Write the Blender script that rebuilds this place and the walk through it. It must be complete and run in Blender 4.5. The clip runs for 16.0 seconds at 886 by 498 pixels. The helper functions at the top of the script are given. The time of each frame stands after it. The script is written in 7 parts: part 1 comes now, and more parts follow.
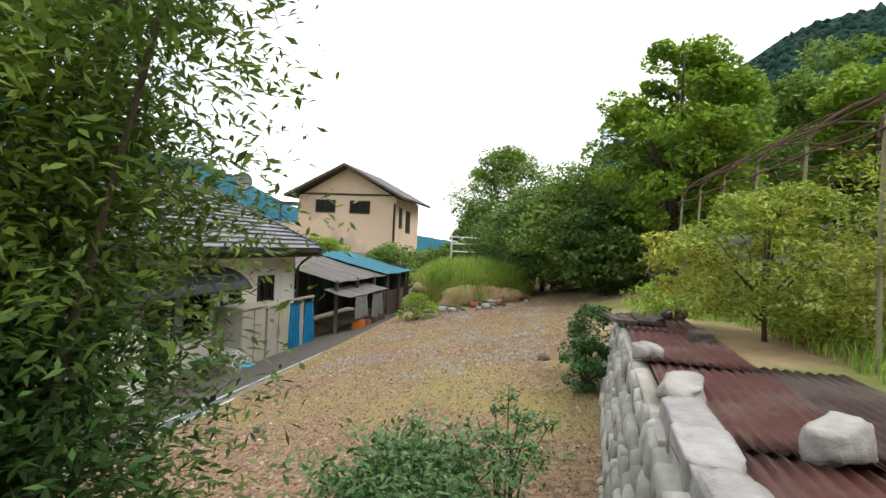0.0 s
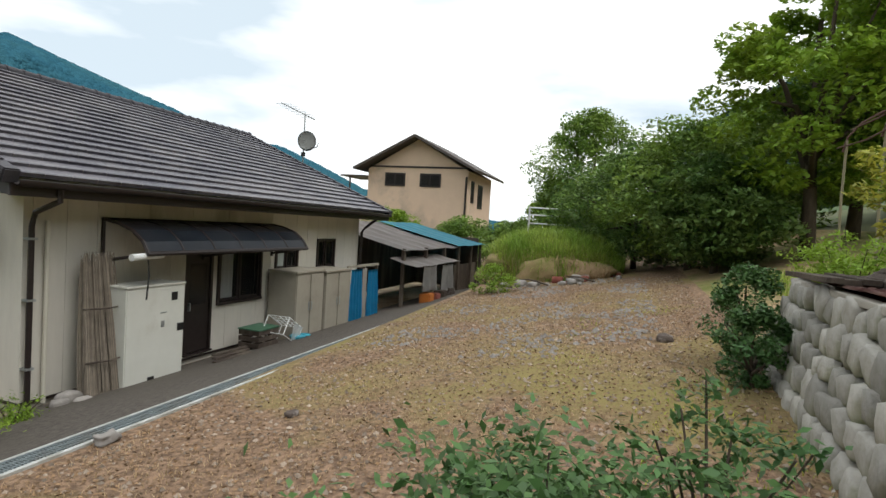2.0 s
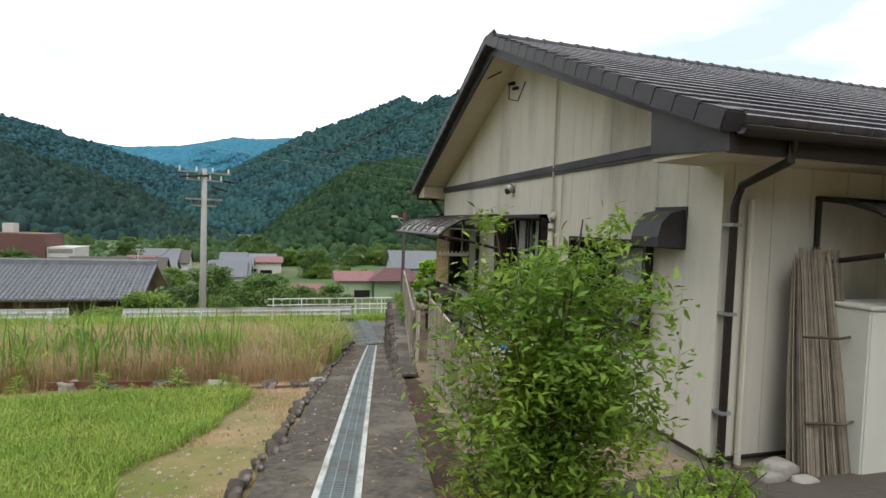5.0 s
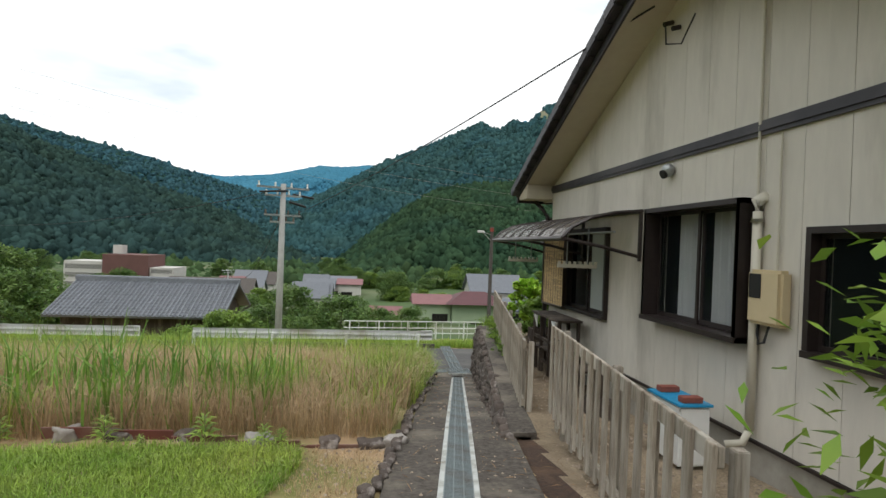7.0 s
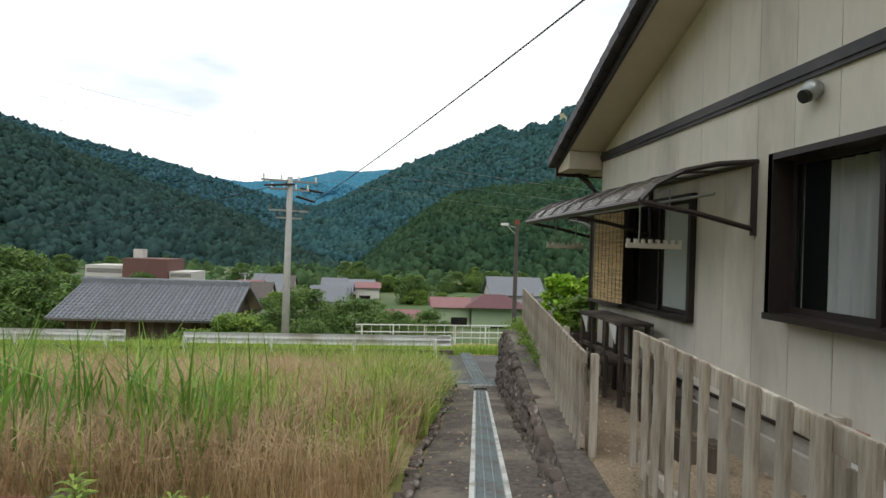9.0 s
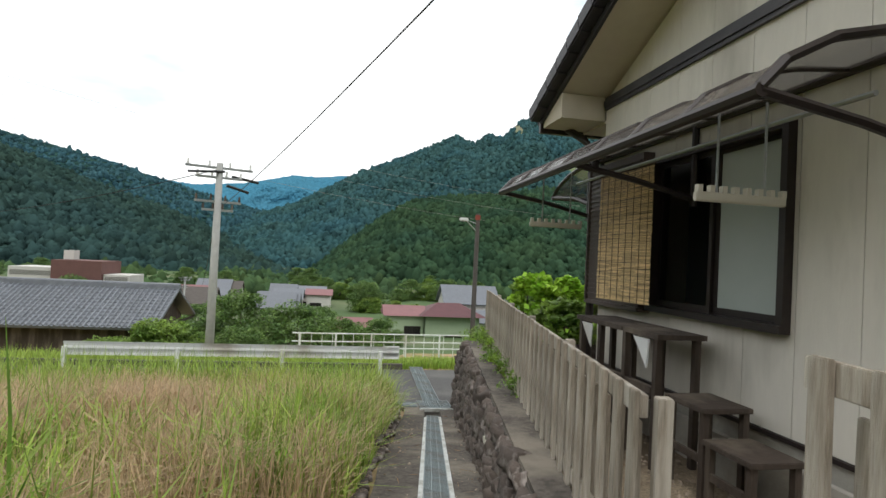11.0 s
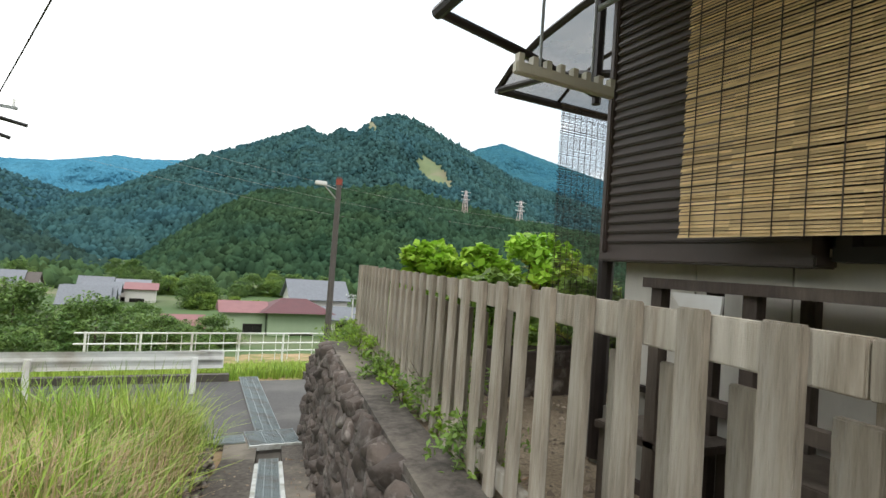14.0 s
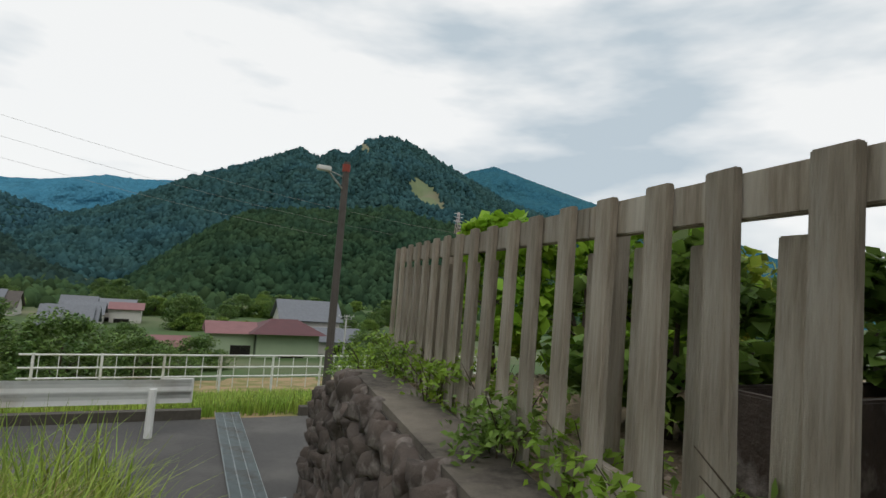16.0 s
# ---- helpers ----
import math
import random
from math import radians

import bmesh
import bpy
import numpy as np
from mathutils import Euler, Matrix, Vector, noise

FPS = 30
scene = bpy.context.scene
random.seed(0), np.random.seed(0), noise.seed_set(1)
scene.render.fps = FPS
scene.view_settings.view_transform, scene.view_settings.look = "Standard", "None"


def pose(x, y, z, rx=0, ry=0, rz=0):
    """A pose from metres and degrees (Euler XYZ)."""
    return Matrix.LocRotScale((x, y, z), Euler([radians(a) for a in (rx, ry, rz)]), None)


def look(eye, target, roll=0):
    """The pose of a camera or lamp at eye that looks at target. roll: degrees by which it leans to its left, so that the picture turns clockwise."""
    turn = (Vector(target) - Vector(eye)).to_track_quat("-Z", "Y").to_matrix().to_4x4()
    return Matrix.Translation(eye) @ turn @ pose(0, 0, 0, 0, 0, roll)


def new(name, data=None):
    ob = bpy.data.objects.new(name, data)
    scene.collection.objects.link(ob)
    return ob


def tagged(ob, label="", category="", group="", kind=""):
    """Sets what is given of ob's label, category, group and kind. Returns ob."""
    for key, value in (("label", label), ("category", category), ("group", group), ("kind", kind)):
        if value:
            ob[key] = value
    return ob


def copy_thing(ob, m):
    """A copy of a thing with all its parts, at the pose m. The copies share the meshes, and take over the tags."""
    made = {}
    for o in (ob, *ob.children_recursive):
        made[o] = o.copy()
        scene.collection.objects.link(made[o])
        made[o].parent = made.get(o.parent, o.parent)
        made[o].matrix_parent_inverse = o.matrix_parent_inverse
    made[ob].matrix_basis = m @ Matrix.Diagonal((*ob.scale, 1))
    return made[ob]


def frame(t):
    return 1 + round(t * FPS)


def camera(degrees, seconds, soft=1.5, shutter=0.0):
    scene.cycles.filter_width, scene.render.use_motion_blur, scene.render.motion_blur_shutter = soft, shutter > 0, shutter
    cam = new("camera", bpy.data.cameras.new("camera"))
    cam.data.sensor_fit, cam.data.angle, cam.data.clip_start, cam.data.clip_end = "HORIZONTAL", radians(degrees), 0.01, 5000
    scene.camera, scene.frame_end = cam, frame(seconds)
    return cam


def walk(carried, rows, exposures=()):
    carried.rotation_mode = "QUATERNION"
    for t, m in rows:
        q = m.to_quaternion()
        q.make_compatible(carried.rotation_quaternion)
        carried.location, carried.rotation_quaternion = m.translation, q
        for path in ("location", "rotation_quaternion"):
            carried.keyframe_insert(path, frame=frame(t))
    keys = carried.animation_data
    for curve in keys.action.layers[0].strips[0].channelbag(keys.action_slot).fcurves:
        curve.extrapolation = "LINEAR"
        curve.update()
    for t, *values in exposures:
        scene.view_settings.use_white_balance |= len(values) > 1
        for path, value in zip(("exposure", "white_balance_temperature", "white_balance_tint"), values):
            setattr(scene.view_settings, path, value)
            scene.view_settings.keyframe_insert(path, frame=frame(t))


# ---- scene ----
cam = camera(79.0, 16.0)
PATH = [
    (0, (-6.65, -7.965, 3.376), (-4.691, -7.565, 3.364), 2.7),
    (0.5, (-6.183, -7.963, 3.241), (-4.214, -7.617, 3.195), 2.5),
    (1, (-5.666, -7.838, 3.113), (-3.691, -7.526, 3.051), 2.6),
    (1.5, (-5.213, -7.585, 2.945), (-3.253, -7.196, 2.879), 3.2),
    (2, (-4.777, -7.319, 2.812), (-2.885, -6.675, 2.726), 3.6),
    (2.5, (-4.315, -6.808, 2.654), (-2.624, -5.742, 2.58), 5.1),
    (3, (-4.089, -6.262, 2.622), (-2.772, -4.759, 2.533), 3.2),
    (3.5, (-4.01, -5.72, 2.491), (-3.034, -3.978, 2.384), 2.0),
    (4, (-3.9, -5.13, 2.425), (-3.096, -3.302, 2.31), 1.5),
    (4.5, (-3.864, -4.549, 2.306), (-3.2, -2.666, 2.197), 2.5),
    (5, (-3.768, -3.989, 2.223), (-3.215, -2.069, 2.134), 2.0),
    (5.2, (-3.76, -3.75, 2.169), (-3.255, -1.816, 2.088), 2.0),
    (7.3, (-3.635, -1.092, 1.82), (-3.383, 0.892, 1.815), 2.2),
    (7.5, (-3.625, -0.909, 1.794), (-3.385, 1.076, 1.789), 2.2),
    (8, (-3.537, -0.349, 1.723), (-3.314, 1.638, 1.718), 2.1),
    (8.5, (-3.464, 0.252, 1.634), (-3.263, 2.241, 1.628), 1.8),
    (9, (-3.361, 0.81, 1.536), (-3.159, 2.8, 1.539), 1.9),
    (9.2, (-3.326, 1.068, 1.517), (-3.118, 3.057, 1.527), 1.8),
    (11.3, (-2.862, 3.672, 1.132), (-2.46, 5.631, 1.177), 3.2),
    (11.5, (-2.837, 3.871, 1.089), (-2.406, 5.824, 1.133), 3.4),
    (12, (-2.698, 4.44, 0.997), (-2.147, 6.361, 1.057), 4.3),
    (12.5, (-2.573, 5.071, 0.956), (-1.902, 6.954, 1.021), 4.1),
    (13, (-2.445, 5.625, 0.882), (-1.677, 7.47, 0.945), 4.3),
    (13.5, (-2.376, 6.257, 0.791), (-1.509, 8.058, 0.854), 4.1),
    (14, (-2.253, 6.872, 0.702), (-1.363, 8.662, 0.768), 4.2),
    (14.5, (-2.147, 7.5, 0.609), (-1.257, 9.288, 0.707), 4.0),
    (15, (-2.042, 8.183, 0.513), (-1.152, 9.969, 0.647), 4.3),
    (15.5, (-1.921, 8.904, 0.425), (-1.026, 10.687, 0.565), 4.7),
    (16, (-1.776, 9.543, 0.328), (-0.866, 11.318, 0.478), 4.5),
]
walk(cam, [(t, look(eye, target, roll)) for t, eye, target, roll in PATH],
     exposures=[(0, 0.42), (0.5, 0.12), (1, 0.0), (2, -0.05), (3, -0.22), (4, 0.03), (5, 0.12), (7.5, -0.12), (9, -0.1), (11.5, 0.2), (12.5, 0.52), (14.4, 0.42), (15.1, -0.15), (15.5, -0.5), (16, -0.6)])

# ---------------- world, sun ----------------
SUN_EL, SUN_AZ = 58.0, 200.0
world = bpy.data.worlds.new("overcast")
scene.world = world
world.use_nodes = True
wt = world.node_tree
wt.nodes.clear()


def wnode(kind, **vals):
    n = wt.nodes.new(kind)
    for k, v in vals.items():
        n.inputs[k].default_value = v
    return n


w_sky = wt.nodes.new("ShaderNodeTexSky")
w_sky.sky_type = "NISHITA"
w_sky.sun_disc = False
w_sky.sun_elevation, w_sky.sun_rotation = radians(SUN_EL), radians(SUN_AZ)
w_gain = wnode("ShaderNodeVectorMath")
w_gain.operation = "SCALE"
w_gain.inputs["Scale"].default_value = 0.12
wt.links.new(w_sky.outputs[0], w_gain.inputs[0])
w_co = wt.nodes.new("ShaderNodeTexCoord")
w_map = wt.nodes.new("ShaderNodeMapping")
w_map.inputs["Scale"].default_value = (1.3, 1.3, 4.2)
wt.links.new(w_co.outputs["Generated"], w_map.inputs[0])
w_noise = wnode("ShaderNodeTexNoise", Scale=1.7, Detail=5.0, Roughness=0.5)
wt.links.new(w_map.outputs[0], w_noise.inputs["Vector"])
w_ramp = wt.nodes.new("ShaderNodeValToRGB")
w_ramp.color_ramp.elements[0].position, w_ramp.color_ramp.elements[0].color = 0.33, (0.62, 0.72, 0.79, 1)
w_ramp.color_ramp.elements[1].position, w_ramp.color_ramp.elements[1].color = 0.50, (1.12, 1.13, 1.12, 1)
wt.links.new(w_noise.outputs[0], w_ramp.inputs[0])
w_mix = wt.nodes.new("ShaderNodeMix")
w_mix.data_type = "RGBA"
w_mix.inputs[0].default_value = 0.93
wt.links.new(w_gain.outputs[0], w_mix.inputs[6])
wt.links.new(w_ramp.outputs[0], w_mix.inputs[7])
w_bg = wnode("ShaderNodeBackground", Strength=1.28)
w_out = wt.nodes.new("ShaderNodeOutputWorld")
wt.links.new(w_mix.outputs[2], w_bg.inputs[0])
wt.links.new(w_bg.outputs[0], w_out.inputs[0])
sun = new("sun", bpy.data.lights.new("sun", "SUN"))
sun.data.energy, sun.data.angle, sun.data.color = 1.3, radians(25), (1.0, 0.975, 0.94)
sun.rotation_euler = (radians(90 - SUN_EL), 0, radians(180 - SUN_AZ))

# ---------------- materials ----------------
MATS = {}


def mat(name, c1, c2=None, scale=6.0, rough=0.8, metal=0.0, bump=0.0, bscale=None, stretch=(1, 1, 1), c3=None, scale3=0.7,
        spec=0.4, alpha=1.0, trans=0.0, vary=0.0, island=0.0, amount3=0.5, detail=6.0, contrast=0.25, coat=0.0, sheen=0.0):
    """A procedural surface: two colours mixed by a fine noise, a third by a coarse one, bump, and per-object variation."""
    if name in MATS:
        return MATS[name]
    m = bpy.data.materials.new(name)
    m.use_nodes = True
    nt = m.node_tree
    b = nt.nodes["Principled BSDF"]
    b.inputs["Roughness"].default_value = rough
    b.inputs["Metallic"].default_value = metal
    b.inputs["Specular IOR Level"].default_value = spec
    b.inputs["Transmission Weight"].default_value = trans
    b.inputs["Alpha"].default_value = alpha
    b.inputs["Coat Weight"].default_value = coat
    co = nt.nodes.new("ShaderNodeTexCoord")
    mp = nt.nodes.new("ShaderNodeMapping")
    mp.inputs["Scale"].default_value = stretch
    nt.links.new(co.outputs["Object"], mp.inputs[0])

    def noise_of(sc, lo, hi, det=detail):
        n = nt.nodes.new("ShaderNodeTexNoise")
        n.inputs["Scale"].default_value = sc
        n.inputs["Detail"].default_value = det
        n.inputs["Roughness"].default_value = 0.62
        nt.links.new(mp.outputs[0], n.inputs["Vector"])
        r = nt.nodes.new("ShaderNodeMapRange")
        r.inputs[1].default_value, r.inputs[2].default_value = lo, hi
        nt.links.new(n.outputs[0], r.inputs[0])
        return n, r

    def mixed(fac, a, bb):
        x = nt.nodes.new("ShaderNodeMix")
        x.data_type = "RGBA"
        nt.links.new(fac, x.inputs[0])
        for sock, v in ((x.inputs[6], a), (x.inputs[7], bb)):
            if isinstance(v, tuple):
                sock.default_value = (*v, 1)
            else:
                nt.links.new(v, sock)
        return x.outputs[2]

    c2 = c2 or tuple(0.78 * v for v in c1)
    n1, r1 = noise_of(scale, 0.5 - contrast, 0.5 + contrast)
    col = mixed(r1.outputs[0], c1, c2)
    if c3:
        n3, r3 = noise_of(scale3, 0.62 - amount3 * 0.3, 0.75 - amount3 * 0.2)
        col = mixed(r3.outputs[0], col, c3)
    if vary or island:
        src = nt.nodes.new("ShaderNodeObjectInfo").outputs["Random"] if vary else nt.nodes.new("ShaderNodeNewGeometry").outputs["Random Per Island"]
        amt = vary or island
        rr = nt.nodes.new("ShaderNodeMapRange")
        rr.inputs[3].default_value, rr.inputs[4].default_value = 1 - amt, 1 + amt
        nt.links.new(src, rr.inputs[0])
        hs = nt.nodes.new("ShaderNodeHueSaturation")
        nt.links.new(rr.outputs[0], hs.inputs["Value"])
        nt.links.new(col, hs.inputs["Color"])
        col = hs.outputs[0]
    nt.links.new(col, b.inputs["Base Color"])
    if bump:
        nb, _ = noise_of(bscale or scale * 2.5, 0, 1)
        bp = nt.nodes.new("ShaderNodeBump")
        bp.inputs["Strength"].default_value = min(1.0, bump)
        bp.inputs["Distance"].default_value = 0.02
        nt.links.new(nb.outputs[0], bp.inputs["Height"])
        nt.links.new(bp.outputs[0], b.inputs["Normal"])
    MATS[name] = m
    return m


def leaf_mat(name, c1, c2, island=0.35, through_light=0.35):
    """Leaves: a two-colour mix leaf by leaf, with some light passing through."""
    m = mat(name, c1, c2, scale=0.9, rough=0.5, island=island, contrast=0.12, spec=0.3)
    nt = m.node_tree
    b = nt.nodes["Principled BSDF"]
    tr = nt.nodes.new("ShaderNodeBsdfTranslucent")
    nt.links.new(b.inputs["Base Color"].links[0].from_socket, tr.inputs[0])
    mx = nt.nodes.new("ShaderNodeMixShader")
    mx.inputs[0].default_value = through_light
    out = nt.nodes["Material Output"]
    nt.links.new(b.outputs[0], mx.inputs[1])
    nt.links.new(tr.outputs[0], mx.inputs[2])
    nt.links.new(mx.outputs[0], out.inputs[0])
    return m


M_SIDING = mat("siding_board", (0.64, 0.605, 0.53), (0.57, 0.54, 0.475), scale=9, rough=0.75, bump=0.12, bscale=60, stretch=(1, 1, 0.25), c3=(0.40, 0.375, 0.32), scale3=0.9, amount3=0.3, vary=0.03)
M_SOFFIT = mat("soffit_board", (0.60, 0.54, 0.44), (0.54, 0.48, 0.39), scale=5, rough=0.8)
M_DARK = mat("dark_brown_metal", (0.020, 0.014, 0.013), (0.03, 0.022, 0.02), scale=12, rough=0.42)
M_FASCIA = mat("fascia_charcoal", (0.050, 0.048, 0.055), (0.035, 0.034, 0.04), scale=8, rough=0.55, c3=(0.08, 0.075, 0.08))
M_TILE = mat("roof_tile", (0.088, 0.084, 0.104), (0.055, 0.052, 0.066), scale=14, rough=0.36, bump=0.25, bscale=50, c3=(0.15, 0.14, 0.15), scale3=1.1, amount3=0.6, island=0.14, spec=0.5)
M_RIDGE = mat("ridge_tile", (0.05, 0.047, 0.055), (0.035, 0.033, 0.04), scale=14, rough=0.5, bump=0.2, vary=0.2)
M_GLASS = mat("window_glass", (0.02, 0.025, 0.025), (0.015, 0.018, 0.018), scale=1, rough=0.05, spec=0.5, alpha=0.2)
M_FROST = mat("frosted_pane", (0.42, 0.46, 0.44), (0.36, 0.40, 0.38), scale=1.2, rough=0.25, spec=0.5)
M_CURTAIN = mat("curtain_cloth", (0.80, 0.83, 0.82), (0.68, 0.72, 0.72), scale=5, rough=0.9, stretch=(1, 6, 0.4))
# near-black colour carries the shade of the unlit rooms
M_ROOM_SHADE = mat("room_shade", (0.02, 0.02, 0.02), rough=0.95)
M_FOUND = mat("foundation_mortar", (0.42, 0.40, 0.35), (0.33, 0.31, 0.27), scale=8, rough=0.9, bump=0.3, c3=(0.24, 0.22, 0.18), amount3=0.5)
M_PVC = mat("ivory_pvc", (0.62, 0.59, 0.50), (0.55, 0.52, 0.43), scale=5, rough=0.45)
M_METER = mat("meter_plastic", (0.58, 0.48, 0.30), (0.52, 0.43, 0.26), scale=4, rough=0.5)
M_TANK = mat("tank_enamel", (0.66, 0.66, 0.60), (0.60, 0.60, 0.54), scale=3, rough=0.45, c3=(0.50, 0.48, 0.41), amount3=0.25)
M_BLACK = mat("black_plastic", (0.015, 0.015, 0.016), rough=0.5)
M_STEEL = mat("galvanised_steel", (0.42, 0.44, 0.44), (0.33, 0.35, 0.35), scale=20, rough=0.42, metal=0.65, bump=0.05)
M_GRATE = mat("grating_steel", (0.30, 0.35, 0.36), (0.22, 0.26, 0.27), scale=10, rough=0.5, metal=0.35, c3=(0.20, 0.19, 0.17), scale3=2)
M_GRATE_EDGE = mat("grating_edge", (0.62, 0.64, 0.62), (0.48, 0.50, 0.48), scale=12, rough=0.55, metal=0.2, c3=(0.3, 0.29, 0.25), scale3=3)
M_AWN = mat("awning_sheet", (0.022, 0.030, 0.042), (0.018, 0.024, 0.034), scale=3, rough=0.3, spec=0.4, c3=(0.04, 0.045, 0.055))
M_AWN_CLEAR = mat("awning_smoked", (0.13, 0.11, 0.10), (0.10, 0.085, 0.08), scale=3, rough=0.2, alpha=0.78, c3=(0.3, 0.27, 0.24))
M_CAB = mat("cabinet_steel", (0.36, 0.33, 0.27), (0.30, 0.275, 0.225), scale=4, rough=0.5, c3=(0.22, 0.19, 0.15), amount3=0.3)
M_TARP = mat("blue_tarp", (0.02, 0.30, 0.55), (0.015, 0.22, 0.43), scale=4, rough=0.45, bump=0.5, bscale=9)
M_CYAN = mat("cyan_plastic", (0.04, 0.36, 0.48), (0.03, 0.28, 0.38), scale=5, rough=0.4)
M_WHITE = mat("white_paint", (0.74, 0.75, 0.73), (0.66, 0.67, 0.65), scale=5, rough=0.5, c3=(0.5, 0.47, 0.41), amount3=0.35)
M_WOOD = mat("weathered_fence_wood", (0.375, 0.325, 0.26), (0.215, 0.18, 0.138), scale=9, rough=0.85, bump=0.5, bscale=30, stretch=(5, 5, 0.45), c3=(0.50, 0.465, 0.40), scale3=1.6, contrast=0.15, vary=0.2, amount3=0.6)
M_DARKWOOD = mat("dark_old_wood", (0.075, 0.055, 0.042), (0.045, 0.034, 0.027), scale=8, rough=0.8, bump=0.4, stretch=(3, 3, 0.5), c3=(0.16, 0.13, 0.1))
M_REED = mat("dry_reed", (0.30, 0.255, 0.20), (0.175, 0.145, 0.115), scale=10, rough=0.85, island=0.35)
M_BLIND = mat("bamboo_blind_slat", (0.66, 0.48, 0.24), (0.50, 0.35, 0.16), scale=7, rough=0.7, island=0.3, stretch=(1, 1, 1))
M_BLIND_DARK = mat("dark_reed_screen", (0.14, 0.12, 0.12), (0.10, 0.09, 0.095), scale=9, rough=0.8, island=0.3)
M_SHUTTER = mat("shutter_brown", (0.11, 0.085, 0.075), (0.085, 0.065, 0.058), scale=6, rough=0.42)
M_PATH = mat("path_concrete", (0.115, 0.099, 0.083), (0.050, 0.043, 0.036), scale=16, contrast=0.13, rough=0.9, bump=0.5, bscale=40, c3=(0.20, 0.175, 0.14), scale3=1.1, amount3=0.5)
M_ASPHALT = mat("road_asphalt", (0.085, 0.082, 0.080), (0.062, 0.060, 0.058), scale=18, rough=0.85, bump=0.35, bscale=90, c3=(0.12, 0.115, 0.108), scale3=0.5)
M_APRON = mat("apron_concrete", (0.118, 0.102, 0.086), (0.058, 0.049, 0.041), scale=18, contrast=0.13, rough=0.9, bump=0.4, bscale=40, c3=(0.09, 0.078, 0.064), scale3=0.8)
M_YARD = mat("yard_soil_gravel", (0.33, 0.215, 0.135), (0.14, 0.088, 0.055), scale=14, rough=0.95, bump=0.9, bscale=35, c3=(0.26, 0.21, 0.075), scale3=0.42, amount3=0.5, contrast=0.11)
M_FIELD = mat("field_soil", (0.42, 0.295, 0.175), (0.30, 0.205, 0.11), scale=6, rough=0.95, bump=0.8, bscale=25, c3=(0.15, 0.165, 0.04), scale3=0.5, amount3=0.7)
M_PADGRAVEL = mat("pad_gravel", (0.40, 0.32, 0.22), (0.22, 0.17, 0.115), scale=45, rough=0.95, bump=1.0, bscale=60, c3=(0.15, 0.11, 0.07), scale3=0.9, contrast=0.15)
M_VALLEY = mat("valley_ground", (0.07, 0.12, 0.035), (0.045, 0.085, 0.025), scale=0.08, rough=0.95, c3=(0.16, 0.16, 0.09), scale3=0.02)
M_STONE = mat("retaining_stone", (0.40, 0.385, 0.345), (0.27, 0.26, 0.235), scale=6, rough=0.9, bump=0.7, bscale=22, c3=(0.22, 0.23, 0.13), scale3=1.4, vary=0.32, amount3=0.65)
M_COBBLE = mat("dark_cobble", (0.105, 0.082, 0.068), (0.058, 0.045, 0.038), scale=7, rough=0.85, bump=0.7, bscale=25, c3=(0.32, 0.285, 0.26), scale3=5, vary=0.3, amount3=0.35)
M_CAPSTONE = mat("granite_block", (0.40, 0.38, 0.365), (0.24, 0.225, 0.22), scale=9, rough=0.9, bump=0.8, bscale=24, c3=(0.24, 0.22, 0.20), scale3=3, vary=0.12)
M_SOIL = mat("dark_litter_soil", (0.085, 0.050, 0.034), (0.045, 0.030, 0.022), scale=30, rough=0.95, bump=1.0, bscale=50, c3=(0.14, 0.085, 0.05), scale3=1.6, contrast=0.15)
M_MORTAR = mat("dark_mortar", (0.085, 0.075, 0.062), (0.055, 0.048, 0.04), scale=10, rough=0.95, bump=0.5)
M_MORTAR_L = mat("grey_mortar", (0.10, 0.09, 0.075), (0.06, 0.054, 0.045), scale=10, rough=0.95, bump=0.5)
M_ROCK = mat("pale_rock", (0.36, 0.335, 0.31), (0.24, 0.225, 0.205), scale=7, rough=0.9, bump=0.7, bscale=18, c3=(0.22, 0.20, 0.18), scale3=2, vary=0.15)
M_RED = mat("rusty_red_sheet", (0.185, 0.062, 0.048), (0.125, 0.048, 0.04), scale=4, rough=0.7, bump=0.2, c3=(0.22, 0.15, 0.12), scale3=1.5, amount3=0.55)
M_BARK = mat("tree_bark", (0.105, 0.08, 0.058), (0.06, 0.046, 0.034), scale=9, rough=0.95, bump=0.8, bscale=18, stretch=(2, 2, 0.4))
M_CANE = mat("bamboo_cane", (0.27, 0.24, 0.15), (0.18, 0.16, 0.10), scale=6, rough=0.7, stretch=(1, 1, 0.3))
M_RUST = mat("rusty_rod", (0.11, 0.052, 0.04), (0.075, 0.04, 0.033), scale=10, rough=0.8)
M_CONCRETE = mat("concrete_pole", (0.38, 0.385, 0.37), (0.31, 0.315, 0.30), scale=5, rough=0.85, bump=0.15)
M_CREAM = mat("cream_render", (0.72, 0.55, 0.41), (0.66, 0.50, 0.37), scale=1.5, rough=0.85, c3=(0.45, 0.36, 0.28), scale3=0.35, amount3=0.3)
M_GREYWALL = mat("grey_render", (0.32, 0.30, 0.27), (0.26, 0.245, 0.22), scale=2, rough=0.9)
M_CORR = mat("old_corrugated", (0.34, 0.31, 0.295), (0.22, 0.195, 0.18), scale=3, rough=0.6, c3=(0.30, 0.28, 0.27), scale3=0.6, stretch=(1, 0.3, 1))
M_CORR_BLUE = mat("blue_corrugated", (0.07, 0.33, 0.42), (0.055, 0.27, 0.35), scale=2, rough=0.5)
M_REDROOF = mat("red_metal_roof", (0.11, 0.035, 0.04), (0.085, 0.03, 0.035), scale=0.8, rough=0.6)
M_PINKROOF = mat("faded_red_roof", (0.25, 0.12, 0.12), (0.20, 0.09, 0.095), scale=0.8, rough=0.6)
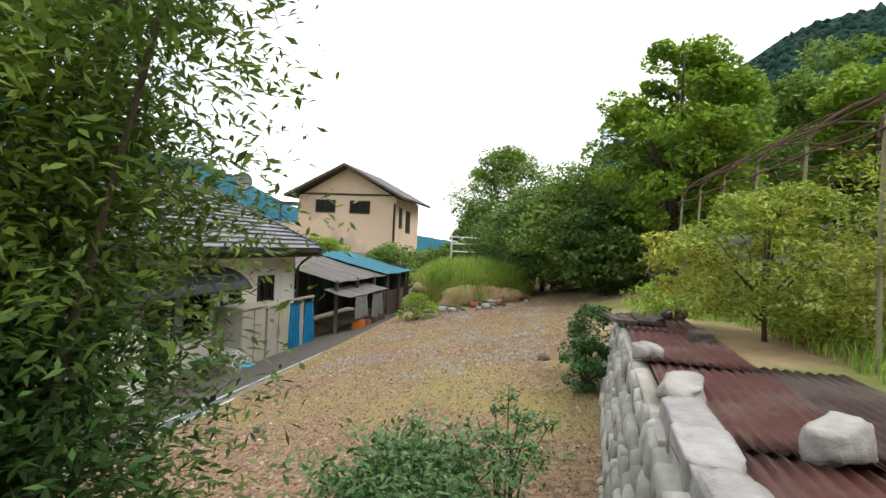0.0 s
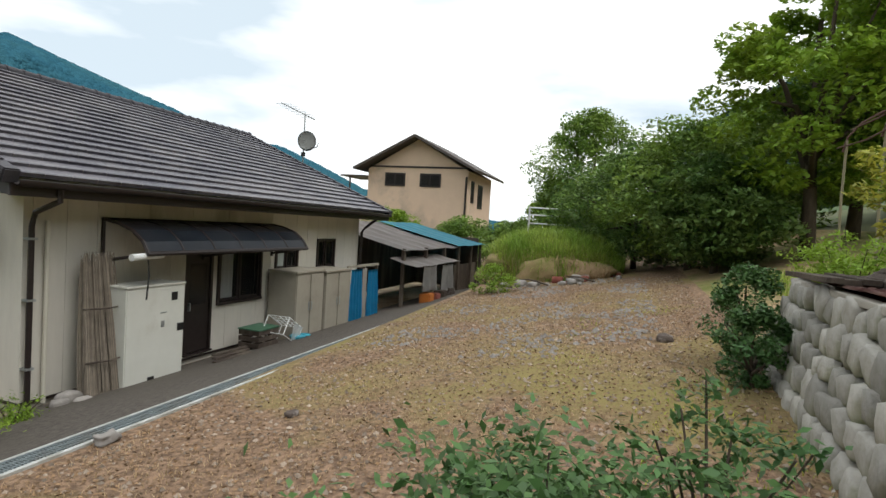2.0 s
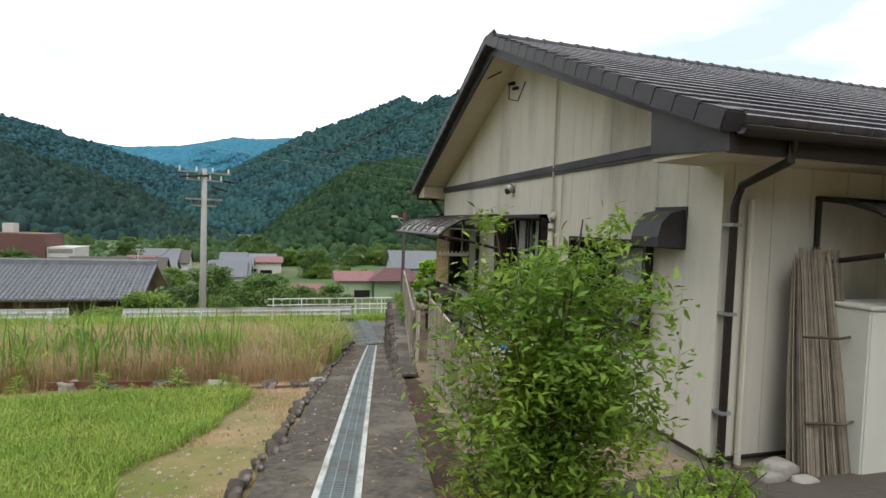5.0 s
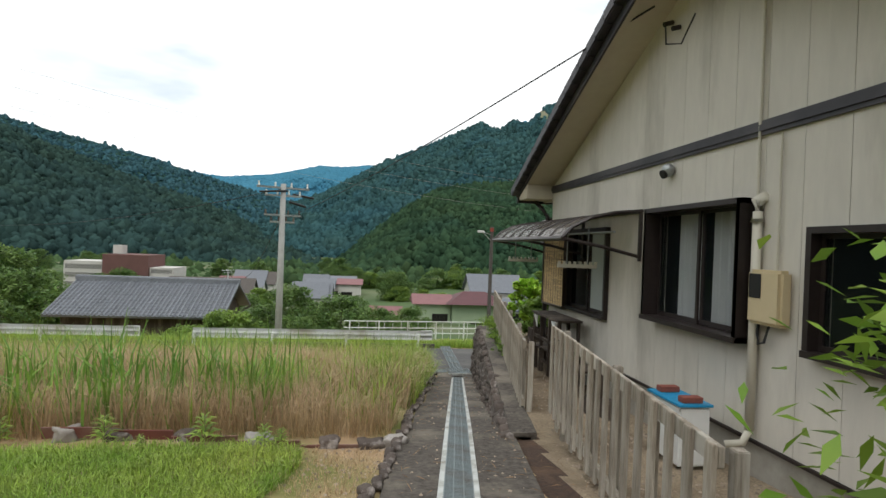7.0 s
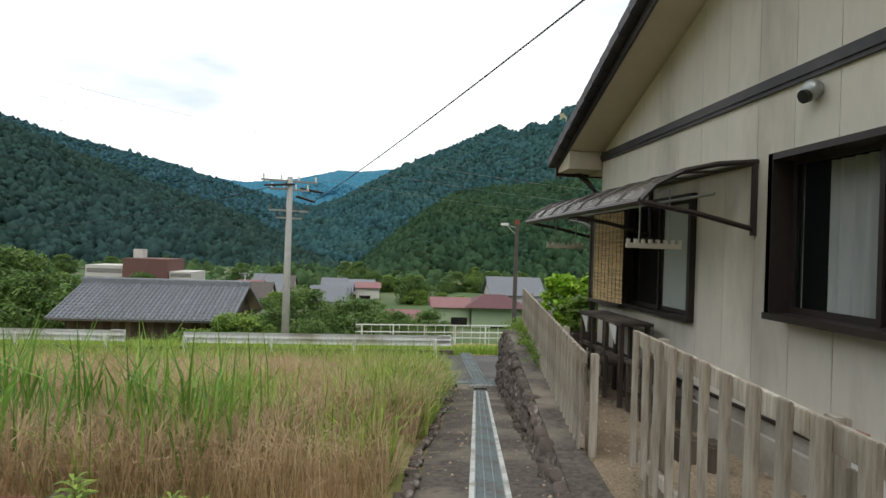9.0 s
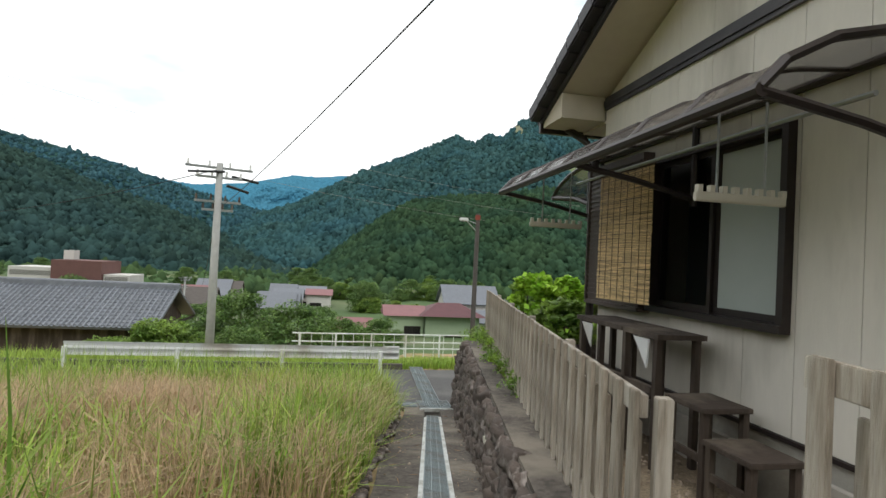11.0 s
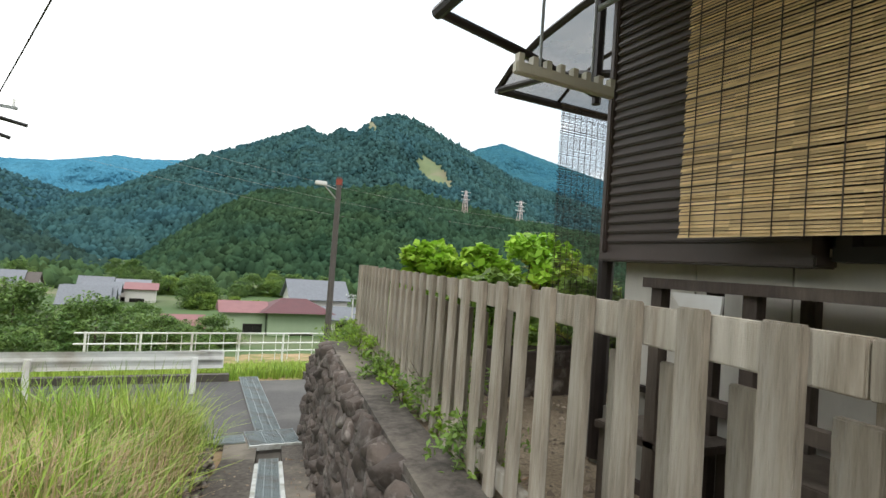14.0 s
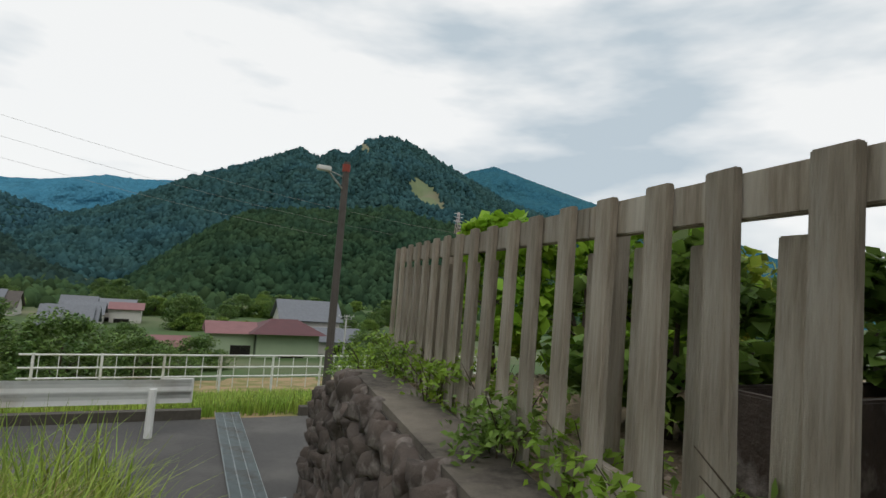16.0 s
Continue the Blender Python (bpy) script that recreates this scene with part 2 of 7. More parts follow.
M_GREENWALL = mat("pale_green_wall", (0.34, 0.42, 0.28), (0.29, 0.37, 0.24), scale=0.6, rough=0.85)
M_WHITEWALL = mat("white_plaster", (0.60, 0.58, 0.54), (0.52, 0.50, 0.47), scale=0.6, rough=0.85)
M_KAWARA = mat("grey_roof_tile", (0.20, 0.215, 0.24), (0.13, 0.14, 0.16), scale=3, rough=0.4, island=0.15)
M_BRICKBLD = mat("brown_tile_facade", (0.17, 0.085, 0.075), (0.14, 0.07, 0.062), scale=0.5, rough=0.8)
L_NANDINA = leaf_mat("nandina_leaf", (0.13, 0.24, 0.028), (0.26, 0.34, 0.045))
L_NANDINA_D = leaf_mat("dark_nandina_leaf", (0.045, 0.10, 0.024), (0.20, 0.28, 0.045), island=0.55)
L_DARK = leaf_mat("dark_leaf", (0.085, 0.165, 0.045), (0.165, 0.25, 0.065), island=0.45)
L_MID = leaf_mat("mid_leaf", (0.14, 0.245, 0.05), (0.235, 0.335, 0.065), island=0.45)
L_LIGHT = leaf_mat("light_leaf", (0.18, 0.31, 0.035), (0.28, 0.39, 0.045), island=0.35)
L_YELLOW = leaf_mat("yellow_green_leaf", (0.25, 0.34, 0.05), (0.40, 0.38, 0.06), island=0.5)
L_FIG = leaf_mat("broad_bright_leaf", (0.24, 0.44, 0.04), (0.36, 0.52, 0.06), island=0.3)
L_CAMELLIA = leaf_mat("glossy_leaf", (0.05, 0.125, 0.035), (0.10, 0.18, 0.055), island=0.4, through_light=0.15)
L_GRASS = leaf_mat("green_grass", (0.205, 0.335, 0.05), (0.335, 0.415, 0.08), island=0.45)
L_GRASS_DRY = leaf_mat("dry_grass", (0.54, 0.41, 0.25), (0.43, 0.30, 0.17), island=0.3)
L_GRASS_DEEP = leaf_mat("deep_grass", (0.13, 0.27, 0.045), (0.21, 0.34, 0.06), island=0.35)
L_LITTER = mat("leaf_litter", (0.30, 0.19, 0.10), (0.16, 0.10, 0.06), scale=3, rough=0.95, island=0.5)


# ---------------- mesh helpers ----------------
def part(name, bm, material, parent=None, label="", smooth=False):
    """Links a bmesh as one mesh object under a thing or a part."""
    me = bpy.data.meshes.new(name)
    bm.to_mesh(me)
    bm.free()
    return mesh_part(name, me, material, parent, label, smooth)


def mesh_part(name, me, material, parent=None, label="", smooth=False):
    if material and not me.materials:
        me.materials.append(material)
    if smooth:
        me.shade_smooth()
    ob = new(name, me)
    ob.parent = parent
    if label:
        ob["label"] = label
    return ob


def thing(name, at=(0, 0, 0), label="", category="", group="", kind="", turn=0.0):
    ob = new(name)
    ob.empty_display_size = 0.1
    ob.location = at
    ob.rotation_euler = (0, 0, turn)
    return tagged(ob, label, category, group, kind)


def box(bm, x0, x1, y0, y1, z0, z1, bevel=0.0):
    r = bmesh.ops.create_cube(bm, size=1.0, matrix=Matrix.LocRotScale(((x0 + x1) / 2, (y0 + y1) / 2, (z0 + z1) / 2), None, (abs(x1 - x0), abs(y1 - y0), abs(z1 - z0))))
    if bevel:
        es = {e for v in r["verts"] for e in v.link_edges}
        bmesh.ops.bevel(bm, geom=list(es), offset=bevel, segments=2, affect="EDGES")


def boxes(*specs, bevel=0.0):
    bm = bmesh.new()
    for s in specs:
        box(bm, *s, bevel=bevel)
    return bm


def tube(bm, pts, r0, r1=None, n=8):
    """A round bar through points, tapering from r0 to r1."""
    pts = [Vector(p) for p in pts]
    r1 = r0 if r1 is None else r1
    rings = []
    for i, p in enumerate(pts):
        d = (pts[min(i + 1, len(pts) - 1)] - pts[max(i - 1, 0)]).normalized()
        side = d.cross(Vector((0, 0, 1)) if abs(d.z) < 0.95 else Vector((1, 0, 0))).normalized()
        up = side.cross(d)
        r = r0 + (r1 - r0) * i / (len(pts) - 1)
        rings.append([bm.verts.new(p + r * (math.cos(a) * side + math.sin(a) * up)) for a in np.linspace(0, 2 * math.pi, n, endpoint=False)])
    for a, b in zip(rings, rings[1:]):
        for i in range(n):
            bm.faces.new((a[i], a[(i + 1) % n], b[(i + 1) % n], b[i]))
    bm.faces.new(rings[0][::-1])
    bm.faces.new(rings[-1])


def tubes(*specs, n=8):
    bm = bmesh.new()
    for s in specs:
        tube(bm, *s, n=n)
    return bm


def prism(bm, outline, lift):
    """Extrudes a closed outline of points along the vector lift."""
    a = [bm.verts.new(p) for p in outline]
    b = [bm.verts.new(Vector(p) + Vector(lift)) for p in outline]
    n = len(a)
    for i in range(n):
        bm.faces.new((a[i], a[(i + 1) % n], b[(i + 1) % n], b[i]))
    bm.faces.new(a[::-1])
    bm.faces.new(b)
    bmesh.ops.recalc_face_normals(bm, faces=bm.faces)


def stone_mesh(name, rng, sx, sy, sz, rough=0.16, sub=2, square=0.6):
    bm = bmesh.new()
    bmesh.ops.create_icosphere(bm, subdivisions=sub, radius=1.0)
    off = Vector(rng.uniform(-50, 50, 3))
    for v in bm.verts:
        p = v.co.copy()
        q = Vector([math.copysign(abs(c) ** square, c) for c in p])
        q *= 1 + rough * noise.noise(p * 1.4 + off) * 2
        v.co = Vector((q.x * sx, q.y * sy, q.z * sz))
    me = bpy.data.meshes.new(name)
    bm.to_mesh(me)
    bm.free()
    me.shade_smooth()
    return me


def quads(name, verts, n_per, material, parent=None, label="", smooth=False):
    """One mesh from an array of shape (count, n_per, 3), a face each."""
    v = np.asarray(verts, dtype=np.float64).reshape(-1, 3)
    me = bpy.data.meshes.new(name)
    count = len(v) // n_per
    me.vertices.add(len(v))
    me.vertices.foreach_set("co", v.ravel())
    me.loops.add(len(v))
    me.loops.foreach_set("vertex_index", np.arange(len(v)))
    me.polygons.add(count)
    me.polygons.foreach_set("loop_start", np.arange(count) * n_per)
    me.update(calc_edges=True)
    return mesh_part(name, me, material, parent, label, smooth)


def unit(v):
    return v / np.maximum(np.linalg.norm(v, axis=-1, keepdims=True), 1e-9)


def leaf_array(rng, centres, length, width, droop=0.3, tilt=0.9):
    """A pointed leaf of four corners at every centre, turned at random."""
    n = len(centres)
    d = unit(np.c_[rng.normal(size=(n, 2)), rng.normal(-droop, tilt * 0.5, n)])
    up = unit(rng.normal(size=(n, 3)) * 0.5 + (0, 0, 1))
    s = unit(np.cross(d, up))
    k = rng.uniform(0.65, 1.25, (n, 1))
    a = centres - d * length * 0.5 * k
    b = centres + d * length * 0.5 * k
    m = centres - d * length * 0.08 * k + np.cross(s, d) * length * 0.06
    return np.stack([a, m + s * width * 0.5 * k, b, m - s * width * 0.5 * k], 1)


def clump_points(rng, clumps, per):
    """Points in shells of blobs: clumps is rows of x, y, z, radius, flattening."""
    out = []
    for x, y, z, r, f in clumps:
        p = unit(rng.normal(size=(per, 3))) * (rng.uniform(0.25, 1, (per, 1)) ** 0.45) * r
        p[:, 2] *= f
        out.append(p + (x, y, z))
    return np.concatenate(out)


def tree(name, at, height, radius, leafmat, label, seed, clumps=40, per=120, leaf=0.16, stem=0.4, flat=0.6, trunk_r=0.14, top=1.0, low=0.35, category="tree", limbs=7, slim=0.45):
    """A tapered trunk with limbs, and a crown of leaf clumps round the limbs' ends."""
    rng = np.random.default_rng(seed)
    t = thing(name, at, label, category)
    bm = bmesh.new()
    lean = rng.uniform(-0.06, 0.06, 2) * height
    trunk = [(0, 0, -0.15), (lean[0] * 0.4, lean[1] * 0.4, height * stem * 0.5), (lean[0], lean[1], height * stem), (lean[0] * 1.2, lean[1] * 1.2, height * 0.8)]
    tube(bm, trunk, trunk_r, trunk_r * 0.3, 8)
    ends = []
    for i in range(limbs):
        a = i * 2.4 + rng.uniform(-0.4, 0.4)
        rr = radius * rng.uniform(0.45, 0.8)
        z0 = height * rng.uniform(stem * 0.45, stem)
        z1 = height * rng.uniform(low + 0.1, 0.85)
        e = (math.cos(a) * rr, math.sin(a) * rr, z1)
        tube(bm, [(lean[0] * 0.6, lean[1] * 0.6, z0), (e[0] * 0.5, e[1] * 0.5, (z0 + z1) / 2 + 0.05 * height), e], trunk_r * 0.5, trunk_r * 0.12, 6)
        ends.append(e)
    part("trunk", bm, M_BARK, t, smooth=True)
    rows = []
    for i in range(clumps):
        a, u = rng.uniform(0, 2 * math.pi), rng.uniform(low, top)
        prof = math.sin(math.pi * min(1, max(0.04, (u - low) / (1.02 - low))) ** 0.75)
        rr = radius * (0.25 + 0.75 * prof) * math.sqrt(rng.uniform(0.12, 1))
        rows.append((math.cos(a) * rr, math.sin(a) * rr, height * u - height * 0.06, radius * rng.uniform(0.16, 0.34), flat))
    pts = clump_points(rng, rows, per)
    quads("crown", leaf_array(rng, pts, leaf, leaf * slim), 4, leafmat, t)
    return t


def grass(name, label, rng, xy, height_of, length, width, material, lean=0.35, spread=0.35, kind="stuff"):
    """Blades of two joined faces each, bent over, rooted on the ground."""
    n = len(xy)
    z = np.array([height_of(float(a), float(b)) for a, b in xy])
    root = np.c_[xy, z - 0.02]
    ln = length * rng.uniform(1 - spread, 1 + spread, (n, 1))
    ang = rng.uniform(0, 2 * math.pi, n)
    dirn = np.c_[np.cos(ang), np.sin(ang), np.zeros(n)]
    side = np.c_[-np.sin(ang), np.cos(ang), np.zeros(n)]
    ben = rng.uniform(0.1, 1, (n, 1)) * lean
    mid = root + ln * (0.55 * np.array([[0, 0, 1.0]]) + dirn * ben * 0.35)
    tip = root + ln * (np.array([[0, 0, 0.95]]) * (1 - 0.35 * ben) + dirn * ben)
    w = width * rng.uniform(0.7, 1.3, (n, 1))
    f1 = np.stack([root - side * w * 0.5, root + side * w * 0.5, mid + side * w * 0.42, mid - side * w * 0.42], 1)
    f2 = np.stack([mid - side * w * 0.42, mid + side * w * 0.42, tip + side * w * 0.06, tip - side * w * 0.06], 1)
    v = np.concatenate([f1, f2], 1).reshape(-1, 3)
    ob = quads(name, v, 4, material)
    return tagged(ob, label, "grass", kind=kind)


# ---------------- the lie of the land ----------------
def path_z(y):
    return float(np.interp(y, [-60, -30, -14, -9, -3.1, 5.2, 14.5, 19.6, 25, 31, 60, 100, 180, 400], [13, 5.6, 2.9, 1.55, 0.72, -0.42, -2.05, -2.12, -3.1, -5.9, -9, -13.0, -15, -16]))


def wall_x(y):
    """The right-hand edge of the path, where the cobble wall stands."""
    return -2.80 + 0.17 * y


def drain_x(y):
    return -3.35 + 0.17 * y


def fence_line(y):
    return -1.40 + 0.14 * (y - 4.86)


def pad_z(y):
    return float(np.interp(y, [-2.9, -0.7, 0, 4.5, 13.5, 19.6, 40], [0.70, 0.07, 0.04, -0.30, -0.36, -2.12, -6.0]))


def smooth01(v):
    v = min(1.0, max(0.0, v))
    return v * v * (3 - 2 * v)


def ground_z(x, y):
    z = path_z(y)
    if -2.9 < y < 27:
        s = smooth01((x - wall_x(y) - 0.10) / (0.12 if y > 5 else 1.3))
        z += (pad_z(y) - z) * s
    if y <= -2.9:
        z += 0.022 * max(0.0, min(14.0, x)) + 0.09 * max(0.0, min(5.0, -3.4 - x)) * smooth01((-3.2 - y) / 2)
        if y < -9.0:
            z += 0.04 * max(0, min(30, x - 6)) * smooth01((-9 - y) / 8)
    if -2.8 < y < 15.6 and abs(x - drain_x(y)) < 0.6:
        z -= 0.12
    far = math.hypot(x, y)
    if x < drain_x(y) - 0.6 and y > -2.5:
        z += (0.10 * smooth01((drain_x(y) - 0.6 - x) / 0.5) * smooth01((y - 4.6) / 2) + 0.25 * smooth01((drain_x(y) - 0.7 - x) / 0.6) * smooth01((y - 5) / 5)) * smooth01((15.2 - y) / 0.8)
        z += 0.05 * noise.noise(Vector((x * 0.6, y * 0.6, 0)))
    e = y - 15.2
    if -0.4 < e < 4.4 and abs(x) < 40:
        z = min(z, -2.05 - 0.16 * smooth01((e + 0.4) / 0.4) * smooth01((4.4 - e) / 0.4)) if x < wall_x(y) + 0.6 or e > 0.9 else z
    if y < -3.1 and y > -9:
        z += 0.035 * noise.noise(Vector((x * 0.7, y * 0.7, 3))) + 0.012 * noise.noise(Vector((x * 3, y * 3, 7)))
    if far > 60:
        z += 1.2 * noise.noise(Vector((x * 0.02, y * 0.02, 5)))
    return z


def build_ground():
    xs = np.unique(np.round(np.concatenate([-np.geomspace(12, 3000, 26), np.arange(-12, -4, 0.4), np.arange(-4, 0.6, 0.1), np.arange(0.6, 14, 0.5), np.geomspace(14, 3000, 26)]), 3))
    ys = np.unique(np.round(np.concatenate([-np.geomspace(14, 3000, 24), np.arange(-14, -9, 0.5), np.arange(-9, -3.2, 0.25), [-3.1, -2.9], np.arange(-2.8, 15, 0.2), np.arange(15, 32, 0.4), np.geomspace(32, 3000, 30)]), 3))
    verts = [(x, y, ground_z(x, y)) for y in ys for x in xs]
    nx = len(xs)
    faces, mi = [], []
    for j in range(len(ys) - 1):
        yc = (ys[j] + ys[j + 1]) / 2
        for i in range(nx - 1):
            xc = (xs[i] + xs[i + 1]) / 2
            faces.append((j * nx + i, j * nx + i + 1, (j + 1) * nx + i + 1, (j + 1) * nx + i))
            k = 0
            if math.hypot(xc, yc) > 60 or yc < -14:
                k = 3
            elif -9.2 < yc < -2.9:
                k = 1
            elif -2.9 < yc < 14 and xc > wall_x(yc) + 0.1:
                k = 4 if yc < 6.4 and xc < fence_line(yc) - 0.22 else 2
            mi.append(k)
    me = bpy.data.meshes.new("ground")
    me.from_pydata(verts, [], faces)
    for m in (M_FIELD, M_YARD, M_PADGRAVEL, M_VALLEY, M_SOIL):
        me.materials.append(m)
    me.polygons.foreach_set("material_index", mi)
    me.shade_smooth()
    ob = new("ground", me)
    tagged(ob, "sloping ground of brown gravelly soil, moss and grass", "ground", kind="structure")


build_ground()


def strip(name, rows, material, thick, label, category, parent=None):
    """A slab along a line: rows of (left point, right point)."""
    bm = bmesh.new()
    prev = None
    for a, b in rows:
        a, b = Vector(a), Vector(b)
        dn = Vector((0, 0, thick))
        ring = [bm.verts.new(p) for p in (a, b, b - dn, a - dn)]
        if prev:
            for i in range(4):
                bm.faces.new((prev[i], prev[(i + 1) % 4], ring[(i + 1) % 4], ring[i]))
        else:
            bm.faces.new(ring)
        prev = ring
    bm.faces.new(prev[::-1])
    bmesh.ops.recalc_face_normals(bm, faces=bm.faces)
    ob = part(name, bm, material, parent)
    return tagged(ob, label, category, kind="structure") if not parent else ob


# the sloping concrete path, in two strips beside its covered drain
pys = np.arange(-2.7, 15.4, 0.5)
strip("path_1", [((drain_x(y) - 0.62 - 0.03 * math.sin(y * 2.1), y, path_z(y) + 0.03), (drain_x(y) - 0.17, y, path_z(y) + 0.035)) for y in pys], M_PATH, 0.25, "dark stained concrete path beside the drain", "path")
strip("path_2", [((drain_x(y) + 0.17, y, path_z(y) + 0.035), (wall_x(y) + 0.12, y, path_z(y) + 0.03)) for y in pys], M_PATH, 0.25, "dark stained concrete path littered with twigs", "path")
strip("path_3", [((drain_x(y) - 0.17, y, path_z(y) - 0.06), (drain_x(y) + 0.17, y, path_z(y) - 0.06)) for y in pys], M_MORTAR, 0.1, "dark concrete channel under the drain grating", "drain")
# concrete apron between the yard drain and the house
strip("apron", [((x, -2.72, 0.70), (x, -0.05, 0.06)) for x in np.arange(-2.6, 16, 1.0)], M_APRON, 0.25, "dark worn concrete apron sloping down to the house", "pavement")
strip("apron_channel", [((x, -3.02, 0.66), (x, -2.72, 0.66)) for x in np.arange(-3.2, 16, 1.0)], M_MORTAR, 0.1, "concrete channel under the yard drain", "drain")
# concrete top of the cobble wall
strip("wall_top", [((wall_x(y) + 0.06, y, pad_z(y) + 0.045), (wall_x(y) + 0.34 + 0.03 * math.sin(y * 1.7), y, pad_z(y) + 0.05)) for y in np.arange(4.6, 16.5, 0.5)], M_PATH, 0.3, "dark concrete top of the cobble wall", "wall")


# ---------------- road ----------------
def road_edge(off):
    return 15.2 + off


strip("road", [((x, road_edge(0), -2.045), (x, road_edge(3.98), -2.075)) for x in np.arange(-40, 40, 2.0)], M_ASPHALT, 0.3, "grey asphalt village road crossing the slope", "road")
for x0_, x1_ in ((-40, -0.9), (0.6, 30)):
    strip("kerb", [((x, road_edge(4.0), -1.93), (x, road_edge(4.16), -1.93)) for x in np.arange(x0_, x1_, 1.0)], M_MORTAR_L, 0.3, "dark weathered concrete kerb along the road", "kerb")


# ---------------- mountains ----------------
def ridge(name, crest, dist, foot, material, label, seed, rough=0.03, rows=26, dens=0.28, base=-18, crowns=0, crown_r=4.0, crown_mat=None, clearings=()):
    """A mountain side: crest gives compass degrees from +y and the height angle of its skyline."""
    az = np.arange(crest[0][0], crest[-1][0] + dens, dens)
    el = np.interp(az, [c[0] for c in crest], [c[1] for c in crest])
    bm_v, faces = [], []
    for j in range(rows):
        v = j / (rows - 1)
        for a, e in zip(az, el):
            d = foot + (dist - foot) * v
            top = 1.5 + math.tan(radians(e)) * dist
            h = base + (top - base) * (v ** 0.85)
            q = Vector((a * 0.16 + seed, v * 3.0, seed))
            wob = noise.noise(q) + 0.5 * noise.noise(q * 2.3) + 0.25 * noise.noise(q * 5)
            d *= 1 + rough * 2.4 * wob * math.sin(math.pi * min(1, v * 1.02))
            h += (top - base) * 0.05 * noise.noise(q * 3.1) * math.sin(math.pi * v)
            h += dist * 0.0016 * noise.noise(Vector((a * 2.6, v * 23, seed * 3))) + dist * 0.0011 * noise.noise(Vector((a * 6, v * 50, seed)))
            bm_v.append((math.sin(radians(a)) * d - 3, math.cos(radians(a)) * d, h))
    n = len(az)
    ground_v = np.array(bm_v).reshape(rows, n, 3)
    rise = np.degrees(np.arctan2(ground_v[..., 2] - 1.5, np.hypot(ground_v[..., 0] + 3, ground_v[..., 1])))

    def cleared(j, i):
        return any(((az[i] - a0) / ra) ** 2 + ((rise[j, i] - e0 + 0.5 * (az[i] - a0)) / re) ** 2 < 1 + 0.8 * noise.noise(Vector((az[i] * 1.5, j, 0))) for a0, e0, ra, re in clearings)
    mi = []
    for j in range(rows - 1):
        for i in range(n - 1):
            faces.append((j * n + i, j * n + i + 1, (j + 1) * n + i + 1, (j + 1) * n + i))
            mi.append(1 if clearings and cleared(j, i) else 0)
    me = bpy.data.meshes.new(name)
    me.from_pydata(bm_v, [], faces)
    me.materials.append(material)
    if clearings:
        me.materials.append(M_CLEARING)
        me.polygons.foreach_set("material_index", mi)
    ob = mesh_part(name, me, material, None, "", True)
    tagged(ob, label, "mountain", kind="structure")
    if crowns:
        rng = np.random.default_rng(int(seed * 10))
        fj, fi = rng.uniform(0, rows - 1.001, crowns) , rng.uniform(0, n - 1.001, crowns)
        j0, i0 = fj.astype(int), fi.astype(int)
        if clearings:
            keep = np.array([not cleared(a, b) for a, b in zip(j0, i0)])
            fj, fi, j0, i0 = fj[keep], fi[keep], j0[keep], i0[keep]
        u, w = (fj - j0)[:, None], (fi - i0)[:, None]
        at = (ground_v[j0, i0] * (1 - u) + ground_v[j0 + 1, i0] * u) * (1 - w) + (ground_v[j0, i0 + 1] * (1 - u) + ground_v[j0 + 1, i0 + 1] * u) * w
        crown_field("forest_canopy", at, crown_r, crown_mat, rng, "thick canopy of dark green trees over the mountain side")


def crown_field(name, at, size, material, rng, label):
    """Many lumpy crowns, some round and some pointed, joined into one mesh."""
    m = len(at)
    r = size * rng.uniform(0.5, 1.25, m)
    tall = np.where(rng.uniform(0, 1, m) < 0.25, rng.uniform(1.2, 1.7, m), rng.uniform(0.7, 1.0, m))
    rings = [(0.75, -0.4), (1.0, 0.25), (0.72, 0.85), (0.30, 1.2)]
    k = 7
    ang = np.arange(k) * 2 * math.pi / k
    v = np.zeros((m, len(rings) * k + 1, 3))
    for q, (rad, h) in enumerate(rings):
        jit = rng.uniform(0.72, 1.25, (m, k))
        v[:, q * k:(q + 1) * k, 0] = np.cos(ang + 0.4 * q) * rad * jit * r[:, None]
        v[:, q * k:(q + 1) * k, 1] = np.sin(ang + 0.4 * q) * rad * jit * r[:, None]
        v[:, q * k:(q + 1) * k, 2] = (h + rng.uniform(-0.15, 0.15, (m, k))) * (r * tall)[:, None]
    v[:, -1, 2] = 1.35 * r * tall
    v += at[:, None]
    one = []
    for q in range(len(rings) - 1):
        for i in range(k):
            one.append((q * k + i, q * k + (i + 1) % k, (q + 1) * k + (i + 1) % k, (q + 1) * k + i))
    top = (len(rings) - 1) * k
    for i in range(k):
        one.append((top + i, top + (i + 1) % k, len(rings) * k, len(rings) * k))
    f = (np.arange(m)[:, None, None] * v.shape[1] + np.array(one)[None]).reshape(-1, 4)
    me = bpy.data.meshes.new(name)
    me.from_pydata(v.reshape(-1, 3).tolist(), [], [tuple(q) if q[2] != q[3] else tuple(q[:3]) for q in f.tolist()])
    tagged(mesh_part(name, me, material, None, "", True), label, "forest", kind="stuff")


